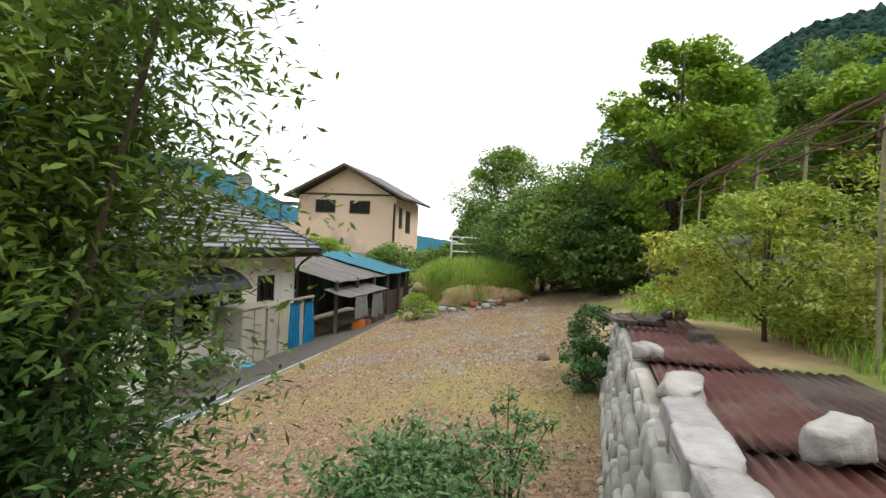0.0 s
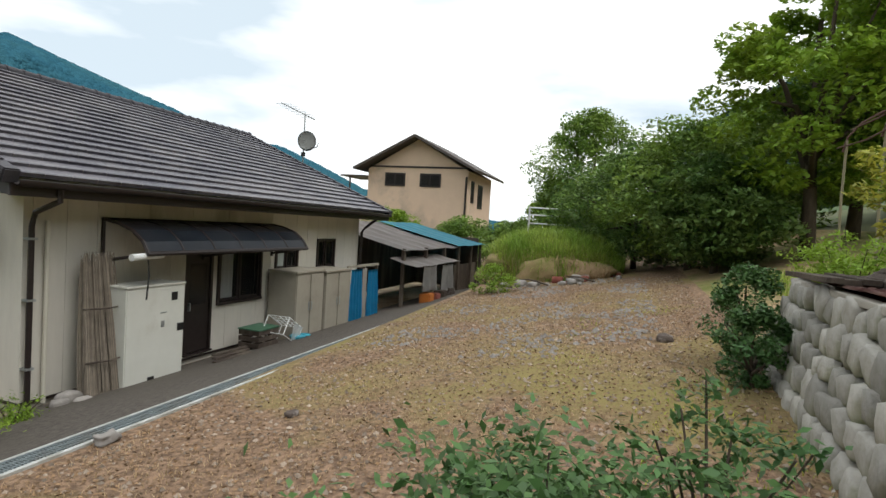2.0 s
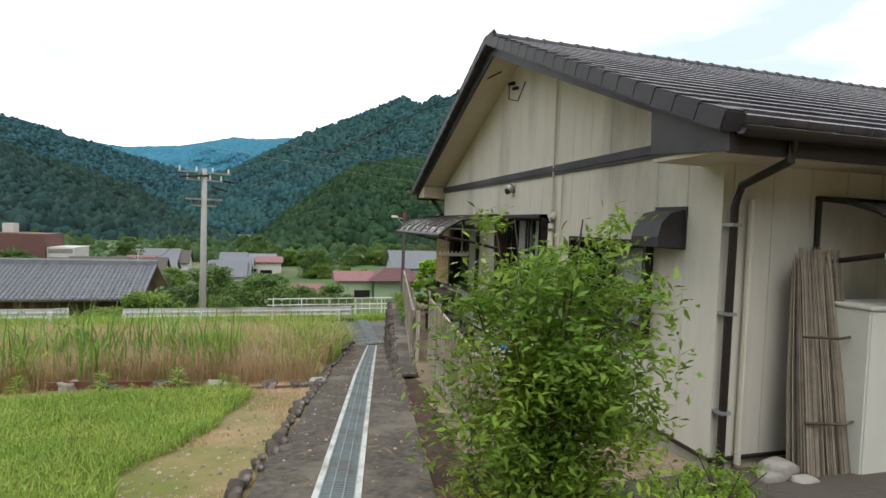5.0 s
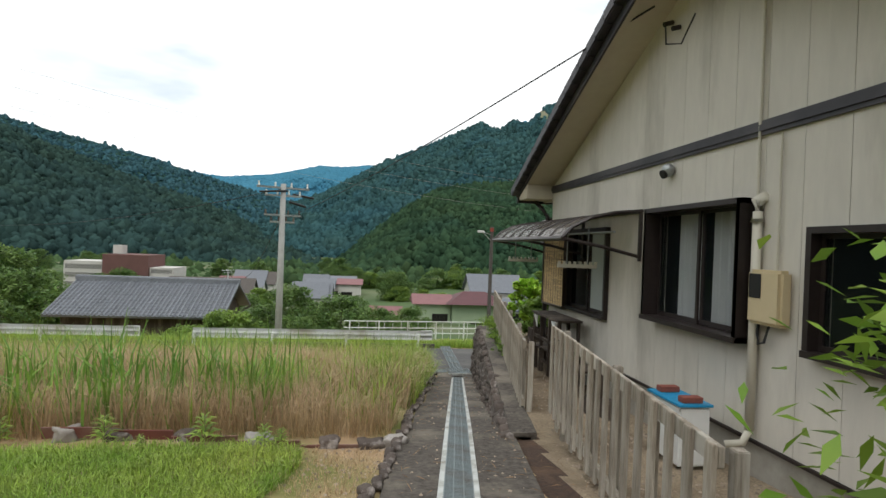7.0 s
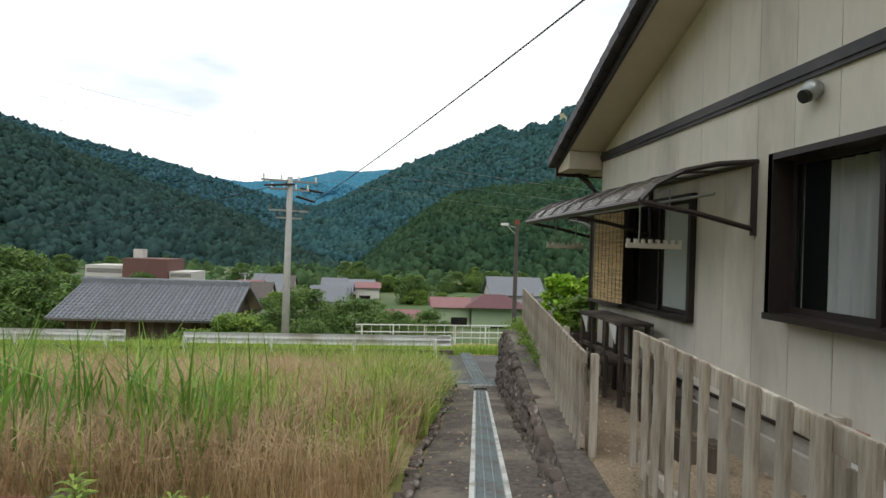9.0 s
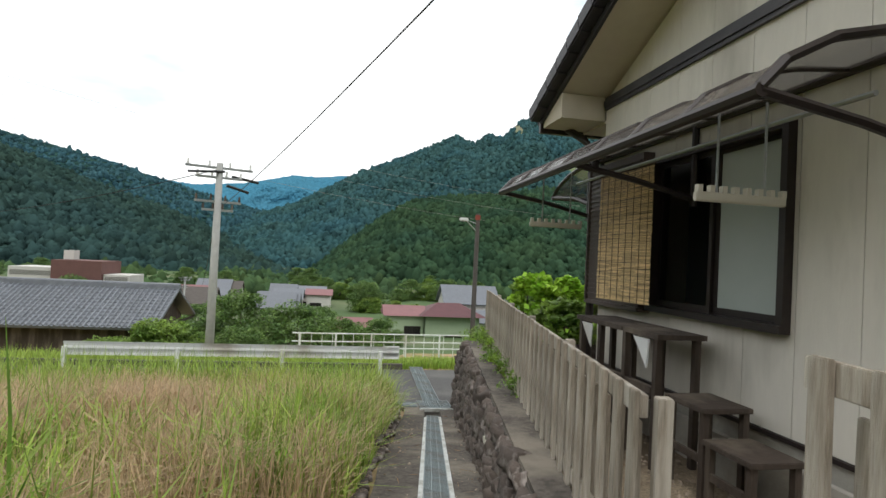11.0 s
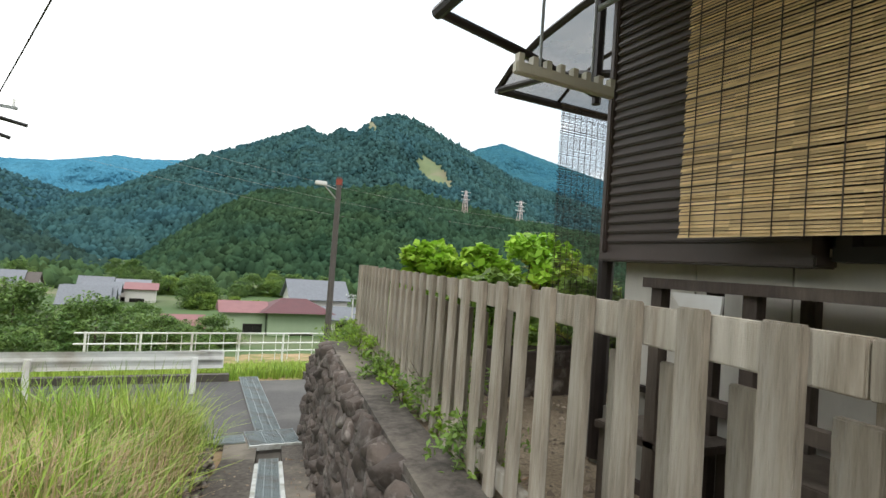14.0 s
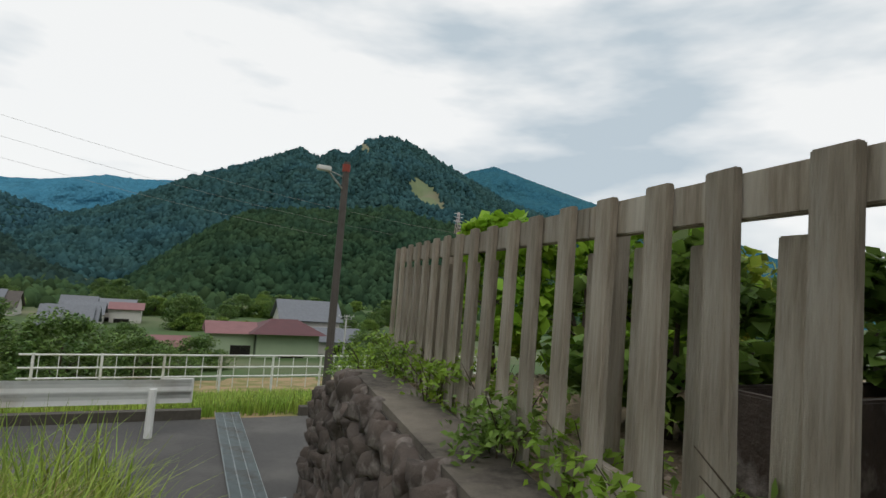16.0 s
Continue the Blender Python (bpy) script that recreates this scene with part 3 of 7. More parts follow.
def forest_mat(name, c1, c2, c3, size, vary=0.4):
    m = mat(name, c1, c2, scale=0.012, rough=1.0, spec=0.0, c3=c3, scale3=0.004, contrast=0.15, detail=8)
    nt = m.node_tree
    b = nt.nodes["Principled BSDF"]
    co = nt.nodes.new("ShaderNodeTexCoord")
    vo = nt.nodes.new("ShaderNodeTexVoronoi")
    vo.inputs["Scale"].default_value = 1.0 / size
    nt.links.new(co.outputs["Object"], vo.inputs["Vector"])
    bp = nt.nodes.new("ShaderNodeBump")
    bp.inputs["Distance"].default_value = size * 0.9
    bp.inputs["Strength"].default_value = 1.0
    bp.invert = True
    nt.links.new(vo.outputs["Distance"], bp.inputs["Height"])
    nt.links.new(bp.outputs[0], b.inputs["Normal"])
    hs = nt.nodes.new("ShaderNodeHueSaturation")
    src = b.inputs["Base Color"].links[0].from_socket
    mr = nt.nodes.new("ShaderNodeMapRange")
    mr.inputs[3].default_value, mr.inputs[4].default_value = 1 - vary, 1 + vary
    sx = nt.nodes.new("ShaderNodeSeparateColor")
    nt.links.new(vo.outputs["Color"], sx.inputs[0])
    nt.links.new(sx.outputs[0], mr.inputs[0])
    nt.links.new(mr.outputs[0], hs.inputs["Value"])
    nt.links.new(src, hs.inputs["Color"])
    nt.links.new(hs.outputs[0], b.inputs["Base Color"])
    return m


def canopy_mat(name, c1, c2, c3):
    return mat(name, c1, c2, scale=0.02, rough=1.0, spec=0.0, c3=c3, scale3=0.006, contrast=0.2, island=0.36, bump=1.0, bscale=0.5)


# canopy colours turn bluer with distance: the haze is mixed into them
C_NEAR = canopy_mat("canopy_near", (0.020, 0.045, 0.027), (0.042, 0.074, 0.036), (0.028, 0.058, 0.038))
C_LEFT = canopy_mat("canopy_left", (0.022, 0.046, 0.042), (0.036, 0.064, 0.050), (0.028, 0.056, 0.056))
C_MID_HAZE = canopy_mat("canopy_mid_haze", (0.028, 0.070, 0.074), (0.042, 0.086, 0.080), (0.032, 0.080, 0.092))
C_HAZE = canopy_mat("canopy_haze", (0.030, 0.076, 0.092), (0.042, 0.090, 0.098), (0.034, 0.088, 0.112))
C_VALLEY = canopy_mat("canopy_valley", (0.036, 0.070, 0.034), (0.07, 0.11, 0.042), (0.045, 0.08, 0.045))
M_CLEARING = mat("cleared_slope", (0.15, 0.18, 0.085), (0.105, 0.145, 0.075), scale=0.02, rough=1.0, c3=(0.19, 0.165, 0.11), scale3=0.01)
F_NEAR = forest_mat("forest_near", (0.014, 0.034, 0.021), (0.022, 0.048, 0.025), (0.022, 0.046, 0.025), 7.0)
# blue-green distance haze is part of this base colour
F_MID_HAZE = forest_mat("forest_mid_haze", (0.024, 0.060, 0.057), (0.033, 0.072, 0.060), (0.027, 0.062, 0.060), 10.0)
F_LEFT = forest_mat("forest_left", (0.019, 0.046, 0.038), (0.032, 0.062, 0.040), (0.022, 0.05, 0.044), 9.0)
# both far blues are aerial haze put into the forest's base colour
F_FAR_HAZE = forest_mat("forest_far_haze", (0.032, 0.115, 0.165), (0.038, 0.125, 0.165), (0.045, 0.135, 0.165), 14.0, 0.12)
F_FARTHEST_HAZE = forest_mat("forest_farthest_haze", (0.055, 0.19, 0.28), (0.06, 0.195, 0.28), (0.065, 0.20, 0.28), 20.0, 0.08)
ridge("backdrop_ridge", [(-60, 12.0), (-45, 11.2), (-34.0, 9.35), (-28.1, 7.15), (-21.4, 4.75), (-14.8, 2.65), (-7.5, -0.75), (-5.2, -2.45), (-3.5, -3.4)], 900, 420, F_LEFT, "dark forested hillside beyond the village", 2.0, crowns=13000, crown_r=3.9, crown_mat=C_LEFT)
ridge("backdrop_ridge", [(-60, 12), (-34, 9.9), (-30.2, 8.9), (-24.7, 8.0), (-19.9, 6.9), (-14.8, 5.6), (-11, 4.6), (-4, 3.0), (2, 1)], 1700, 900, F_MID_HAZE, "forested ridge coloured blue-green for haze", 5.0, crowns=9000, crown_r=5.0, crown_mat=C_HAZE)
ridge("backdrop_ridge", [(-40, 8.6), (-24.7, 7.7), (-21.9, 7.5), (-18.5, 6.4), (-14.8, 6.1), (-9.9, 6.7), (-5.4, 7.9), (-3, 7.9), (-0.1, 8.3), (3, 7.5), (14, 12.4), (16, 13.4), (18, 12.0), (24, 8)], 3300, 2300, F_FARTHEST_HAZE, "far mountain ridge coloured blue for haze", 9.0)
ridge("backdrop_ridge", [(-15, 1.0), (-11.5, 2.5), (-5.2, 4.9), (1.5, 8.8), (6.5, 10.9), (11.3, 13.1), (13.3, 12.4), (14.7, 13.4), (16.2, 13.0), (17.9, 14.7), (20.5, 15.4), (23, 14.8), (26.2, 13.2), (30, 11.4), (33.1, 9.8), (38, 8.2), (43.4, 6.6), (55, 4)], 1500, 620, F_MID_HAZE, "tall forested mountain with a clearing near the top", 13.0, crowns=24000, crown_r=4.6, crown_mat=C_MID_HAZE, clearings=((24.6, 9.5, 1.9, 1.25), (17.4, 14.0, 1.0, 0.45)))
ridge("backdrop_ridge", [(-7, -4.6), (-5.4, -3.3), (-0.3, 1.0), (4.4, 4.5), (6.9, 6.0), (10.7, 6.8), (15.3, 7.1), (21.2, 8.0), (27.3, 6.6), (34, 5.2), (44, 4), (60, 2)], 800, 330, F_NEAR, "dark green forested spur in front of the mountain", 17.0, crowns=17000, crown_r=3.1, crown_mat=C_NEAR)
ridge("backdrop_ridge", [(24, 9), (27.5, 11.6), (29.3, 12.6), (31.9, 13.3), (37.2, 11.6), (44.2, 9.4), (48.4, 7.6), (54.2, 7.0), (58, 5.5), (62.6, 3.4), (72, 1.5), (80, 0.5)], 2400, 1500, F_FAR_HAZE, "mountain with a long falling ridge, coloured blue for haze", 21.0)
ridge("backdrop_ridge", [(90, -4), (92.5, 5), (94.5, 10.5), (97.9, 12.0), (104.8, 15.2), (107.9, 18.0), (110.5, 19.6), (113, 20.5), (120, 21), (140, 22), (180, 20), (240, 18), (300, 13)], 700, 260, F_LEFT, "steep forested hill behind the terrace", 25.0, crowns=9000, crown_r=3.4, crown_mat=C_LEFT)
rng = np.random.default_rng(33)
va, vd = np.radians(rng.uniform(-42, 42, 2600)), rng.uniform(215, 460, 2600)
crown_field("valley_trees", np.c_[np.sin(va) * vd - 3, np.cos(va) * vd, np.full(2600, -16.5) + 2 * np.sin(va * 30)], 2.6, C_VALLEY, rng, "belt of dark trees along the valley floor")


# ---------------- the bungalow ----------------
HX, HY = 9.1, 9.1           # plan of the house
SOFFIT, RIDGE_Z, OVER = 2.88, 5.32, 0.57
PITCH = (RIDGE_Z - 3.10) / (HY / 2 + 0.6)
house = thing("house", (0, 0, 0), "single-storey house with cream siding and a dark tiled gable roof", "house")


def siding(u0, u1, z0, top_of, openings, place, step=0.455):
    """Siding boards side by side with open joints, cut round the openings. place(u, z, depth) gives a point."""
    u = u0
    while u < u1 - 0.01:
        ue = min(u + step, u1)
        cuts = sorted({u + 0.003, ue - 0.003, *[c for o in openings for c in (o[0], o[1]) if u + 0.003 < c < ue - 0.003]})
        for a, b in zip(cuts, cuts[1:]):
            mid = (a + b) / 2
            zs = z0
            holes = sorted((o[2], o[3]) for o in openings if o[0] < mid < o[1])
            spans = []
            for h0, h1 in holes:
                spans.append((zs, h0))
                zs = h1
            spans.append((zs, None))
            for s0, s1 in spans:
                ta, tb = (top_of(a), top_of(b)) if s1 is None else (s1, s1)
                if min(ta, tb) - s0 < 0.005:
                    continue
                bm = bmesh.new()
                prism(bm, [place(a, s0, 0), place(b, s0, 0), place(b, tb, 0), place(a, ta, 0)], Vector(place(a, s0, 0.11)) - Vector(place(a, s0, 0)))
                part("siding_board", bm, M_SIDING, house)
        u = ue


def on_gable(u, z, depth):
    return (depth, u, z)


def on_eaves(u, z, depth):
    return (u, depth, z)


def gable_top(u):
    return 3.02 + PITCH * (min(u, HY - u) + 0.35) - 0.02


G_OPEN = [(0.98, 2.52, 1.12, 2.08), (3.32, 5.0, 1.10, 2.38), (6.46, 9.02, 0.88, 2.2)]
E_OPEN = [(2.72, 3.40, 0.22, 2.05), (3.55, 4.72, 1.08, 2.04), (5.3, 6.05, 1.62, 2.02), (6.97, 7.72, 1.58, 2.24)]
siding(0.0, HY, 0.16, gable_top, G_OPEN, on_gable)
siding(0.115, HX, 0.16, lambda u: SOFFIT, E_OPEN, on_eaves)
# plain walls that close the house, the foundation and its dark drip edge
part("back_wall", boxes((HX - 0.11, HX, 0.115, HY, 0.1, SOFFIT), (0.115, HX - 0.115, HY - 0.11, HY, 0.1, SOFFIT)), M_SIDING, house)
bm = bmesh.new()
prism(bm, [(HX - 0.11, 0.0, SOFFIT), (HX - 0.11, HY, SOFFIT), (HX - 0.11, HY / 2, RIDGE_Z - 0.25)], (0.11, 0, 0))
part("gable_wall", bm, M_SIDING, house)
# added black sheets, floor and ceiling stand in for the rooms' darkness
part("room_lining", boxes((0.9, 0.95, 0.3, HY - 0.3, 0.2, 2.8), (0.3, HX - 0.3, 1.0, 1.05, 0.2, 2.8), (0.12, HX - 0.12, 0.12, HY - 0.12, 0.2, 0.24), (0.12, HX - 0.12, 0.12, HY - 0.12, 2.76, 2.8)), M_ROOM_SHADE, house)
part("foundation", boxes((0.02, HX - 0.02, 0.02, HY - 0.02, -0.45, 0.13)), M_FOUND, house)
part("drip_edge", boxes((-0.02, 0.05, -0.02, HY + 0.02, 0.125, 0.155), (0.06, HX, -0.02, 0.05, 0.125, 0.155)), M_DARK, house)
# belt board round the gable, and the sloping soffits
part("belt_board", boxes((-0.03, -0.002, 0.02, HY - 0.01, 3.02, 3.16), (-0.045, -0.031, 0.02, HY - 0.01, 3.06, 3.12)), M_FASCIA, house)
for sgn in (0, 1):
    def yy(v):
        return v if sgn == 0 else HY - v
    bm = bmesh.new()
    # roof deck, from below the tiles to the soffit
    prism(bm, [(-OVER + 0.04, yy(-0.55), SOFFIT + 0.10), (-OVER + 0.04, yy(HY / 2), RIDGE_Z - 0.22), (-OVER + 0.04, yy(HY / 2), RIDGE_Z - 0.13), (-OVER + 0.04, yy(-0.55), SOFFIT + 0.19)], (HX + 2 * OVER - 0.08, 0, 0))
    part("soffit", bm, M_SOFFIT, house)
    for x0 in (-OVER, HX + OVER - 0.035):
        bm = bmesh.new()
        prism(bm, [(x0, yy(-0.62), SOFFIT + 0.07), (x0, yy(HY / 2), RIDGE_Z - 0.26), (x0, yy(HY / 2), RIDGE_Z - 0.04), (x0, yy(-0.62), SOFFIT + 0.29)], (0.035, 0, 0))
        part("verge_board", bm, M_FASCIA, house)
    # boxed eaves end and level soffit
    ya, yb = sorted((yy(-0.64), yy(0.75 if sgn == 0 else 0.42)))
    if sgn == 0:
        bm = bmesh.new()
        prism(bm, [(-OVER - 0.012, yy(-0.64), SOFFIT - 0.02), (-OVER - 0.012, yy(0.28), SOFFIT + 0.06), (-OVER - 0.012, yy(0.30), SOFFIT + 0.50), (-OVER - 0.012, yy(-0.64), SOFFIT + 0.22)], (0.03, 0, 0))
        part("eaves_end_board", bm, M_FASCIA, house)
        bm = bmesh.new()
        box(bm, -OVER + 0.02, -0.002, yy(-0.6), yy(0.27), SOFFIT - 0.015, SOFFIT + 0.02)
        part("eaves_end_soffit", bm, M_SOFFIT, house)
    else:
        bm = bmesh.new()
        box(bm, -OVER + 0.03, -0.002, HY + 0.02, HY + 0.58, SOFFIT + 0.02, SOFFIT + 0.3)
        part("eaves_end_box", bm, M_SOFFIT, house)
    y0, y1 = sorted((yy(-0.6), yy(-0.002)))
    part("level_soffit", boxes((0.0, HX + OVER - 0.06, y0, y1, SOFFIT - 0.005, SOFFIT + 0.03)), M_SOFFIT, house)
    y0, y1 = sorted((yy(-0.66), yy(-0.605)))
    part("fascia", boxes((-OVER, HX + OVER, y0, y1, SOFFIT - 0.03, SOFFIT + 0.16)), M_DARK, house)
    # half-round gutter
    bm = bmesh.new()
    prev = None
    for x in (-OVER + 0.02, HX + OVER - 0.02):
        ring = [bm.verts.new((x, yy(-0.72 + 0.062 * math.cos(a)), SOFFIT + 0.155 + 0.075 * math.sin(a))) for a in np.linspace(math.pi, 2 * math.pi, 9)]
        ring += [bm.verts.new((x, yy(-0.72 + 0.055 * math.cos(a)), SOFFIT + 0.16 + 0.067 * math.sin(a))) for a in np.linspace(2 * math.pi, math.pi, 9)]
        if prev:
            for i in range(len(ring)):
                bm.faces.new((prev[i], prev[(i + 1) % len(ring)], ring[(i + 1) % len(ring)], ring[i]))
        prev = ring
    part("gutter", bm, M_DARK, house)
    # tile courses: each a row of stepped flat tiles
    n_course = 19
    slope_len = math.hypot(HY / 2 + 0.68, RIDGE_Z - 3.06)
    ct, st = (HY / 2 + 0.68) / slope_len, (RIDGE_Z - 3.06) / slope_len
    for k in range(n_course):
        s0 = k * slope_len / n_course
        s1 = s0 + slope_len / n_course * 1.12
        n_t = 30
        w = (HX + 2 * OVER) / n_t
        vs = []
        for i in range(n_t):
            xa, xb = -OVER + i * w + 0.003, -OVER + (i + 1) * w - 0.003
            def pt(x, s, h):
                return (x, yy(-0.68 + ct * s - st * h), 3.06 + st * s + ct * h)
            lo, hi = 0.072, 0.028
            A, B, C, D = pt(xa, s0, lo), pt(xb, s0, lo), pt(xb, min(s1, slope_len), hi), pt(xa, min(s1, slope_len), hi)
            A2, B2 = pt(xa, s0 + 0.004, 0.015), pt(xb, s0 + 0.004, 0.015)
            A1, B1 = pt(xa, s0 + 0.03, lo + 0.006), pt(xb, s0 + 0.03, lo + 0.006)
            vs += [A, B, B1, A1, A1, B1, C, D, A2, B2, B, A]
        me_ob = quads("tile_course", np.array(vs).reshape(-1, 3), 4, M_TILE, house)
    # verge tiles, a stepped row down each gable edge
    bm = bmesh.new()
    box(bm, -0.10, 0.10, -0.005, slope_len / n_course * 1.06, -0.10, 0.075, bevel=0.018)
    vm = bpy.data.meshes.new("verge_tile")
    bm.to_mesh(vm)
    bm.free()
    vm.materials.append(M_RIDGE)
    ang = math.atan2(st, ct)
    for x0 in (-OVER - 0.03, HX + OVER + 0.03):
        for k in range(n_course):
            s0 = k * slope_len / n_course
            ob = new("verge_tile", vm)
            ob.parent = house
            m = Matrix.Translation((x0, yy(-0.70 + ct * s0), 3.08 + st * s0))
            m = m @ (Matrix.Identity(4) if sgn == 0 else Matrix.Rotation(math.pi, 4, "Z")) @ Matrix.Rotation(ang - 0.05, 4, "X")
            ob.matrix_basis = m
# ridge tiles
bm = bmesh.new()
prev = None
for x, r in ((0, 0.115), (0.29, 0.105), (0.30, 0.125), (0.325, 0.125)):
    ring = [bm.verts.new((x, r * math.cos(a), r * math.sin(a))) for a in np.linspace(-0.35, math.pi + 0.35, 11)]
    if prev:
        for i in range(len(ring) - 1):
            bm.faces.new((prev[i], prev[i + 1], ring[i + 1], ring[i]))
    prev = ring
rm = bpy.data.meshes.new("ridge_tile")
bm.to_mesh(rm)
bm.free()
rm.materials.append(M_RIDGE)
x = -OVER - 0.03
while x < HX + OVER:
    ob = new("ridge_tile", rm)
    ob.parent = house
    ob.location = (x, HY / 2, RIDGE_Z + 0.01)
    x += 0.315
part("ridge_end", boxes((-OVER - 0.06, -OVER + 0.02, HY / 2 - 0.13, HY / 2 + 0.13, RIDGE_Z - 0.16, RIDGE_Z + 0.15), bevel=0.03), M_RIDGE, house)


def window(place, u0, u1, z0, z1, leaves, out=0.06, curtain=None, sill=True, label=""):
    """A dark framed sliding window with sashes, glass and what hangs behind; place maps (u, z, depth) to the wall."""
    f = 0.055

    def bx(bm, a, b, c, d, e0, e1):
        p, q = Vector(place(a, c, e0)), Vector(place(b, d, e1))
        box(bm, min(p.x, q.x), max(p.x, q.x), min(p.y, q.y), max(p.y, q.y), min(p.z, q.z), max(p.z, q.z))
    bm = bmesh.new()
    bx(bm, u0 - f, u1 + f, z1, z1 + f, -out, 0.10)
    bx(bm, u0 - f, u1 + f, z0 - f, z0, -out - 0.02, 0.10)
    bx(bm, u0 - f, u0, z0, z1, -out, 0.10)
    bx(bm, u1, u1 + f, z0, z1, -out, 0.10)
    fr = part("window", bm, M_DARK, house, label or "dark brown aluminium window frame")
    n = leaves
    w = (u1 - u0) / n
    for i in range(n):
        a, b = u0 + i * w, u0 + (i + 1) * w
        d0 = 0.0 if i % 2 else 0.03
        s = 0.04
        bm = bmesh.new()
        bx(bm, a, b, z1 - s, z1, d0, d0 + 0.025)
        bx(bm, a, b, z0, z0 + s * 1.4, d0, d0 + 0.025)
        bx(bm, a, a + s, z0 + s * 1.4, z1 - s, d0, d0 + 0.025)
        bx(bm, b - s, b, z0 + s * 1.4, z1 - s, d0, d0 + 0.025)
        part("sash", bm, M_DARK, fr)
        bm = bmesh.new()
        bx(bm, a + s, b - s, z0 + s * 1.4, z1 - s, d0 + 0.010, d0 + 0.014)
        pane = part("pane", bm, M_FROST if curtain == "frost" and i % 2 == 0 else M_GLASS, fr)
    return fr


def curtain(place, u0, u1, z0, z1, depth, material, folds=9):
    bm = bmesh.new()
    us = np.linspace(u0, u1, folds * 6)
    cols = []
    for i, u in enumerate(us):
        d = depth + 0.03 * math.sin(i / 6 * 2 * math.pi) + 0.012 * math.sin(i * 1.7)
        cols.append([bm.verts.new(place(u, z, d)) for z in (z0, (z0 + z1) / 2, z1)])
    for a, b in zip(cols, cols[1:]):
        for k in range(2):
            bm.faces.new((a[k], b[k], b[k + 1], a[k + 1]))
    ob = part("curtain", bm, material, None, smooth=True)
    tagged(ob, "pale grey-green curtain hanging in folds behind the window", "curtain")


window(on_gable, 0.98, 2.52, 1.12, 2.08, 2, out=0.10)
curtain(on_gable, 1.04, 1.78, 1.14, 2.06, 0.16, M_CURTAIN, 5)
window(on_gable, 3.32, 5.0, 1.10, 2.38, 2, out=0.19)
curtain(on_gable, 3.36, 4.1, 1.12, 2.36, 0.16, M_CURTAIN, 6)
curtain(on_gable, 4.35, 4.8, 1.12, 2.36, 0.18, M_CURTAIN, 4)
window(on_gable, 6.46, 7.95, 0.88, 2.2, 2, out=0.07, curtain="frost")
# the bay sides of the middle window
part("window_side", boxes((-0.19, -0.001, 3.265, 3.315, 1.045, 2.435), (-0.19, -0.001, 5.005, 5.055, 1.045, 2.435)), M_DARK, house)
window(on_eaves, 3.55, 4.72, 1.08, 2.04, 2, out=0.05)
curtain(on_eaves, 3.62, 4.1, 1.1, 2.02, 0.16, M_CURTAIN, 4)
window(on_eaves, 5.3, 6.05, 1.62, 2.02, 2, out=0.04, curtain="frost")
window(on_eaves, 6.97, 7.72, 1.58, 2.24, 2, out=0.04)
# back door
bm = boxes((2.72, 2.78, 0.0, 0.07, 0.22, 2.05), (3.34, 3.40, 0.0, 0.07, 0.22, 2.05), (2.78, 3.34, 0.0, 0.07, 1.99, 2.05), (2.72, 3.40, -0.04, 0.07, 0.19, 0.22))
door = part("door", bm, M_DARK, house, "dark brown back door under the awning")
part("door_leaf", boxes((2.785, 3.335, 0.03, 0.06, 0.225, 1.985)), M_DARK, door)
part("door_glass", boxes((2.86, 3.26, 0.022, 0.028, 1.1, 1.85)), M_GLASS, door)
part("door_handle", boxes((2.83, 2.85, -0.02, 0.03, 1.0, 1.14)), M_STEEL, door)
# brown storm-shutter box with ribs, past the big window
shutter = part("shutter_box", boxes((-0.12, -0.002, 8.06, 9.14, 0.84, 2.34)), M_SHUTTER, house, "ribbed brown metal storm shutter box")
z = 0.90
while z < 2.3:
    part("rib", boxes((-0.142, -0.118, 8.08, 9.12, z, z + 0.026), bevel=0.008), M_SHUTTER, shutter)
    z += 0.052
part("shutter_rim", boxes((-0.15, 0.0, 8.03, 9.16, 0.80, 0.845), (-0.15, 0.0, 9.125, 9.165, 0.845, 2.34), bevel=0.008), M_SHUTTER, house)

# downpipes
dp = tubes(([(-0.02, -0.70, SOFFIT + 0.1), (-0.02, -0.68, SOFFIT - 0.06), (0.04, -0.16, SOFFIT - 0.22), (0.05, -0.085, SOFFIT - 0.4), (0.05, -0.085, 0.1)], 0.036), n=10)
d = part("downpipe", dp, M_DARK, house)
for z in (0.6, 1.5, 2.3):
    part("pipe_clip", boxes((0.0, 0.10, -0.13, -0.005, z, z + 0.03)), M_STEEL, d)
part("service_pipe", tubes(([(0.28, -0.05, 0.1), (0.28, -0.05, 2.55)], 0.03)), M_PVC, house)
part("downpipe", tubes(([(HX + 0.04, -0.66, SOFFIT + 0.1), (HX + 0.04, -0.2, SOFFIT - 0.25), (HX + 0.02, -0.09, SOFFIT - 0.4), (HX + 0.02, -0.09, 0.1)], 0.04), n=10), M_DARK, house)
part("downpipe", tubes(([(-0.25, HY + 0.68, SOFFIT + 0.1), (-0.12, HY + 0.3, SOFFIT - 0.15), (-0.06, HY + 0.09, SOFFIT - 0.35), (-0.06, HY + 0.09, -0.3)], 0.045), n=10), M_DARK, house)
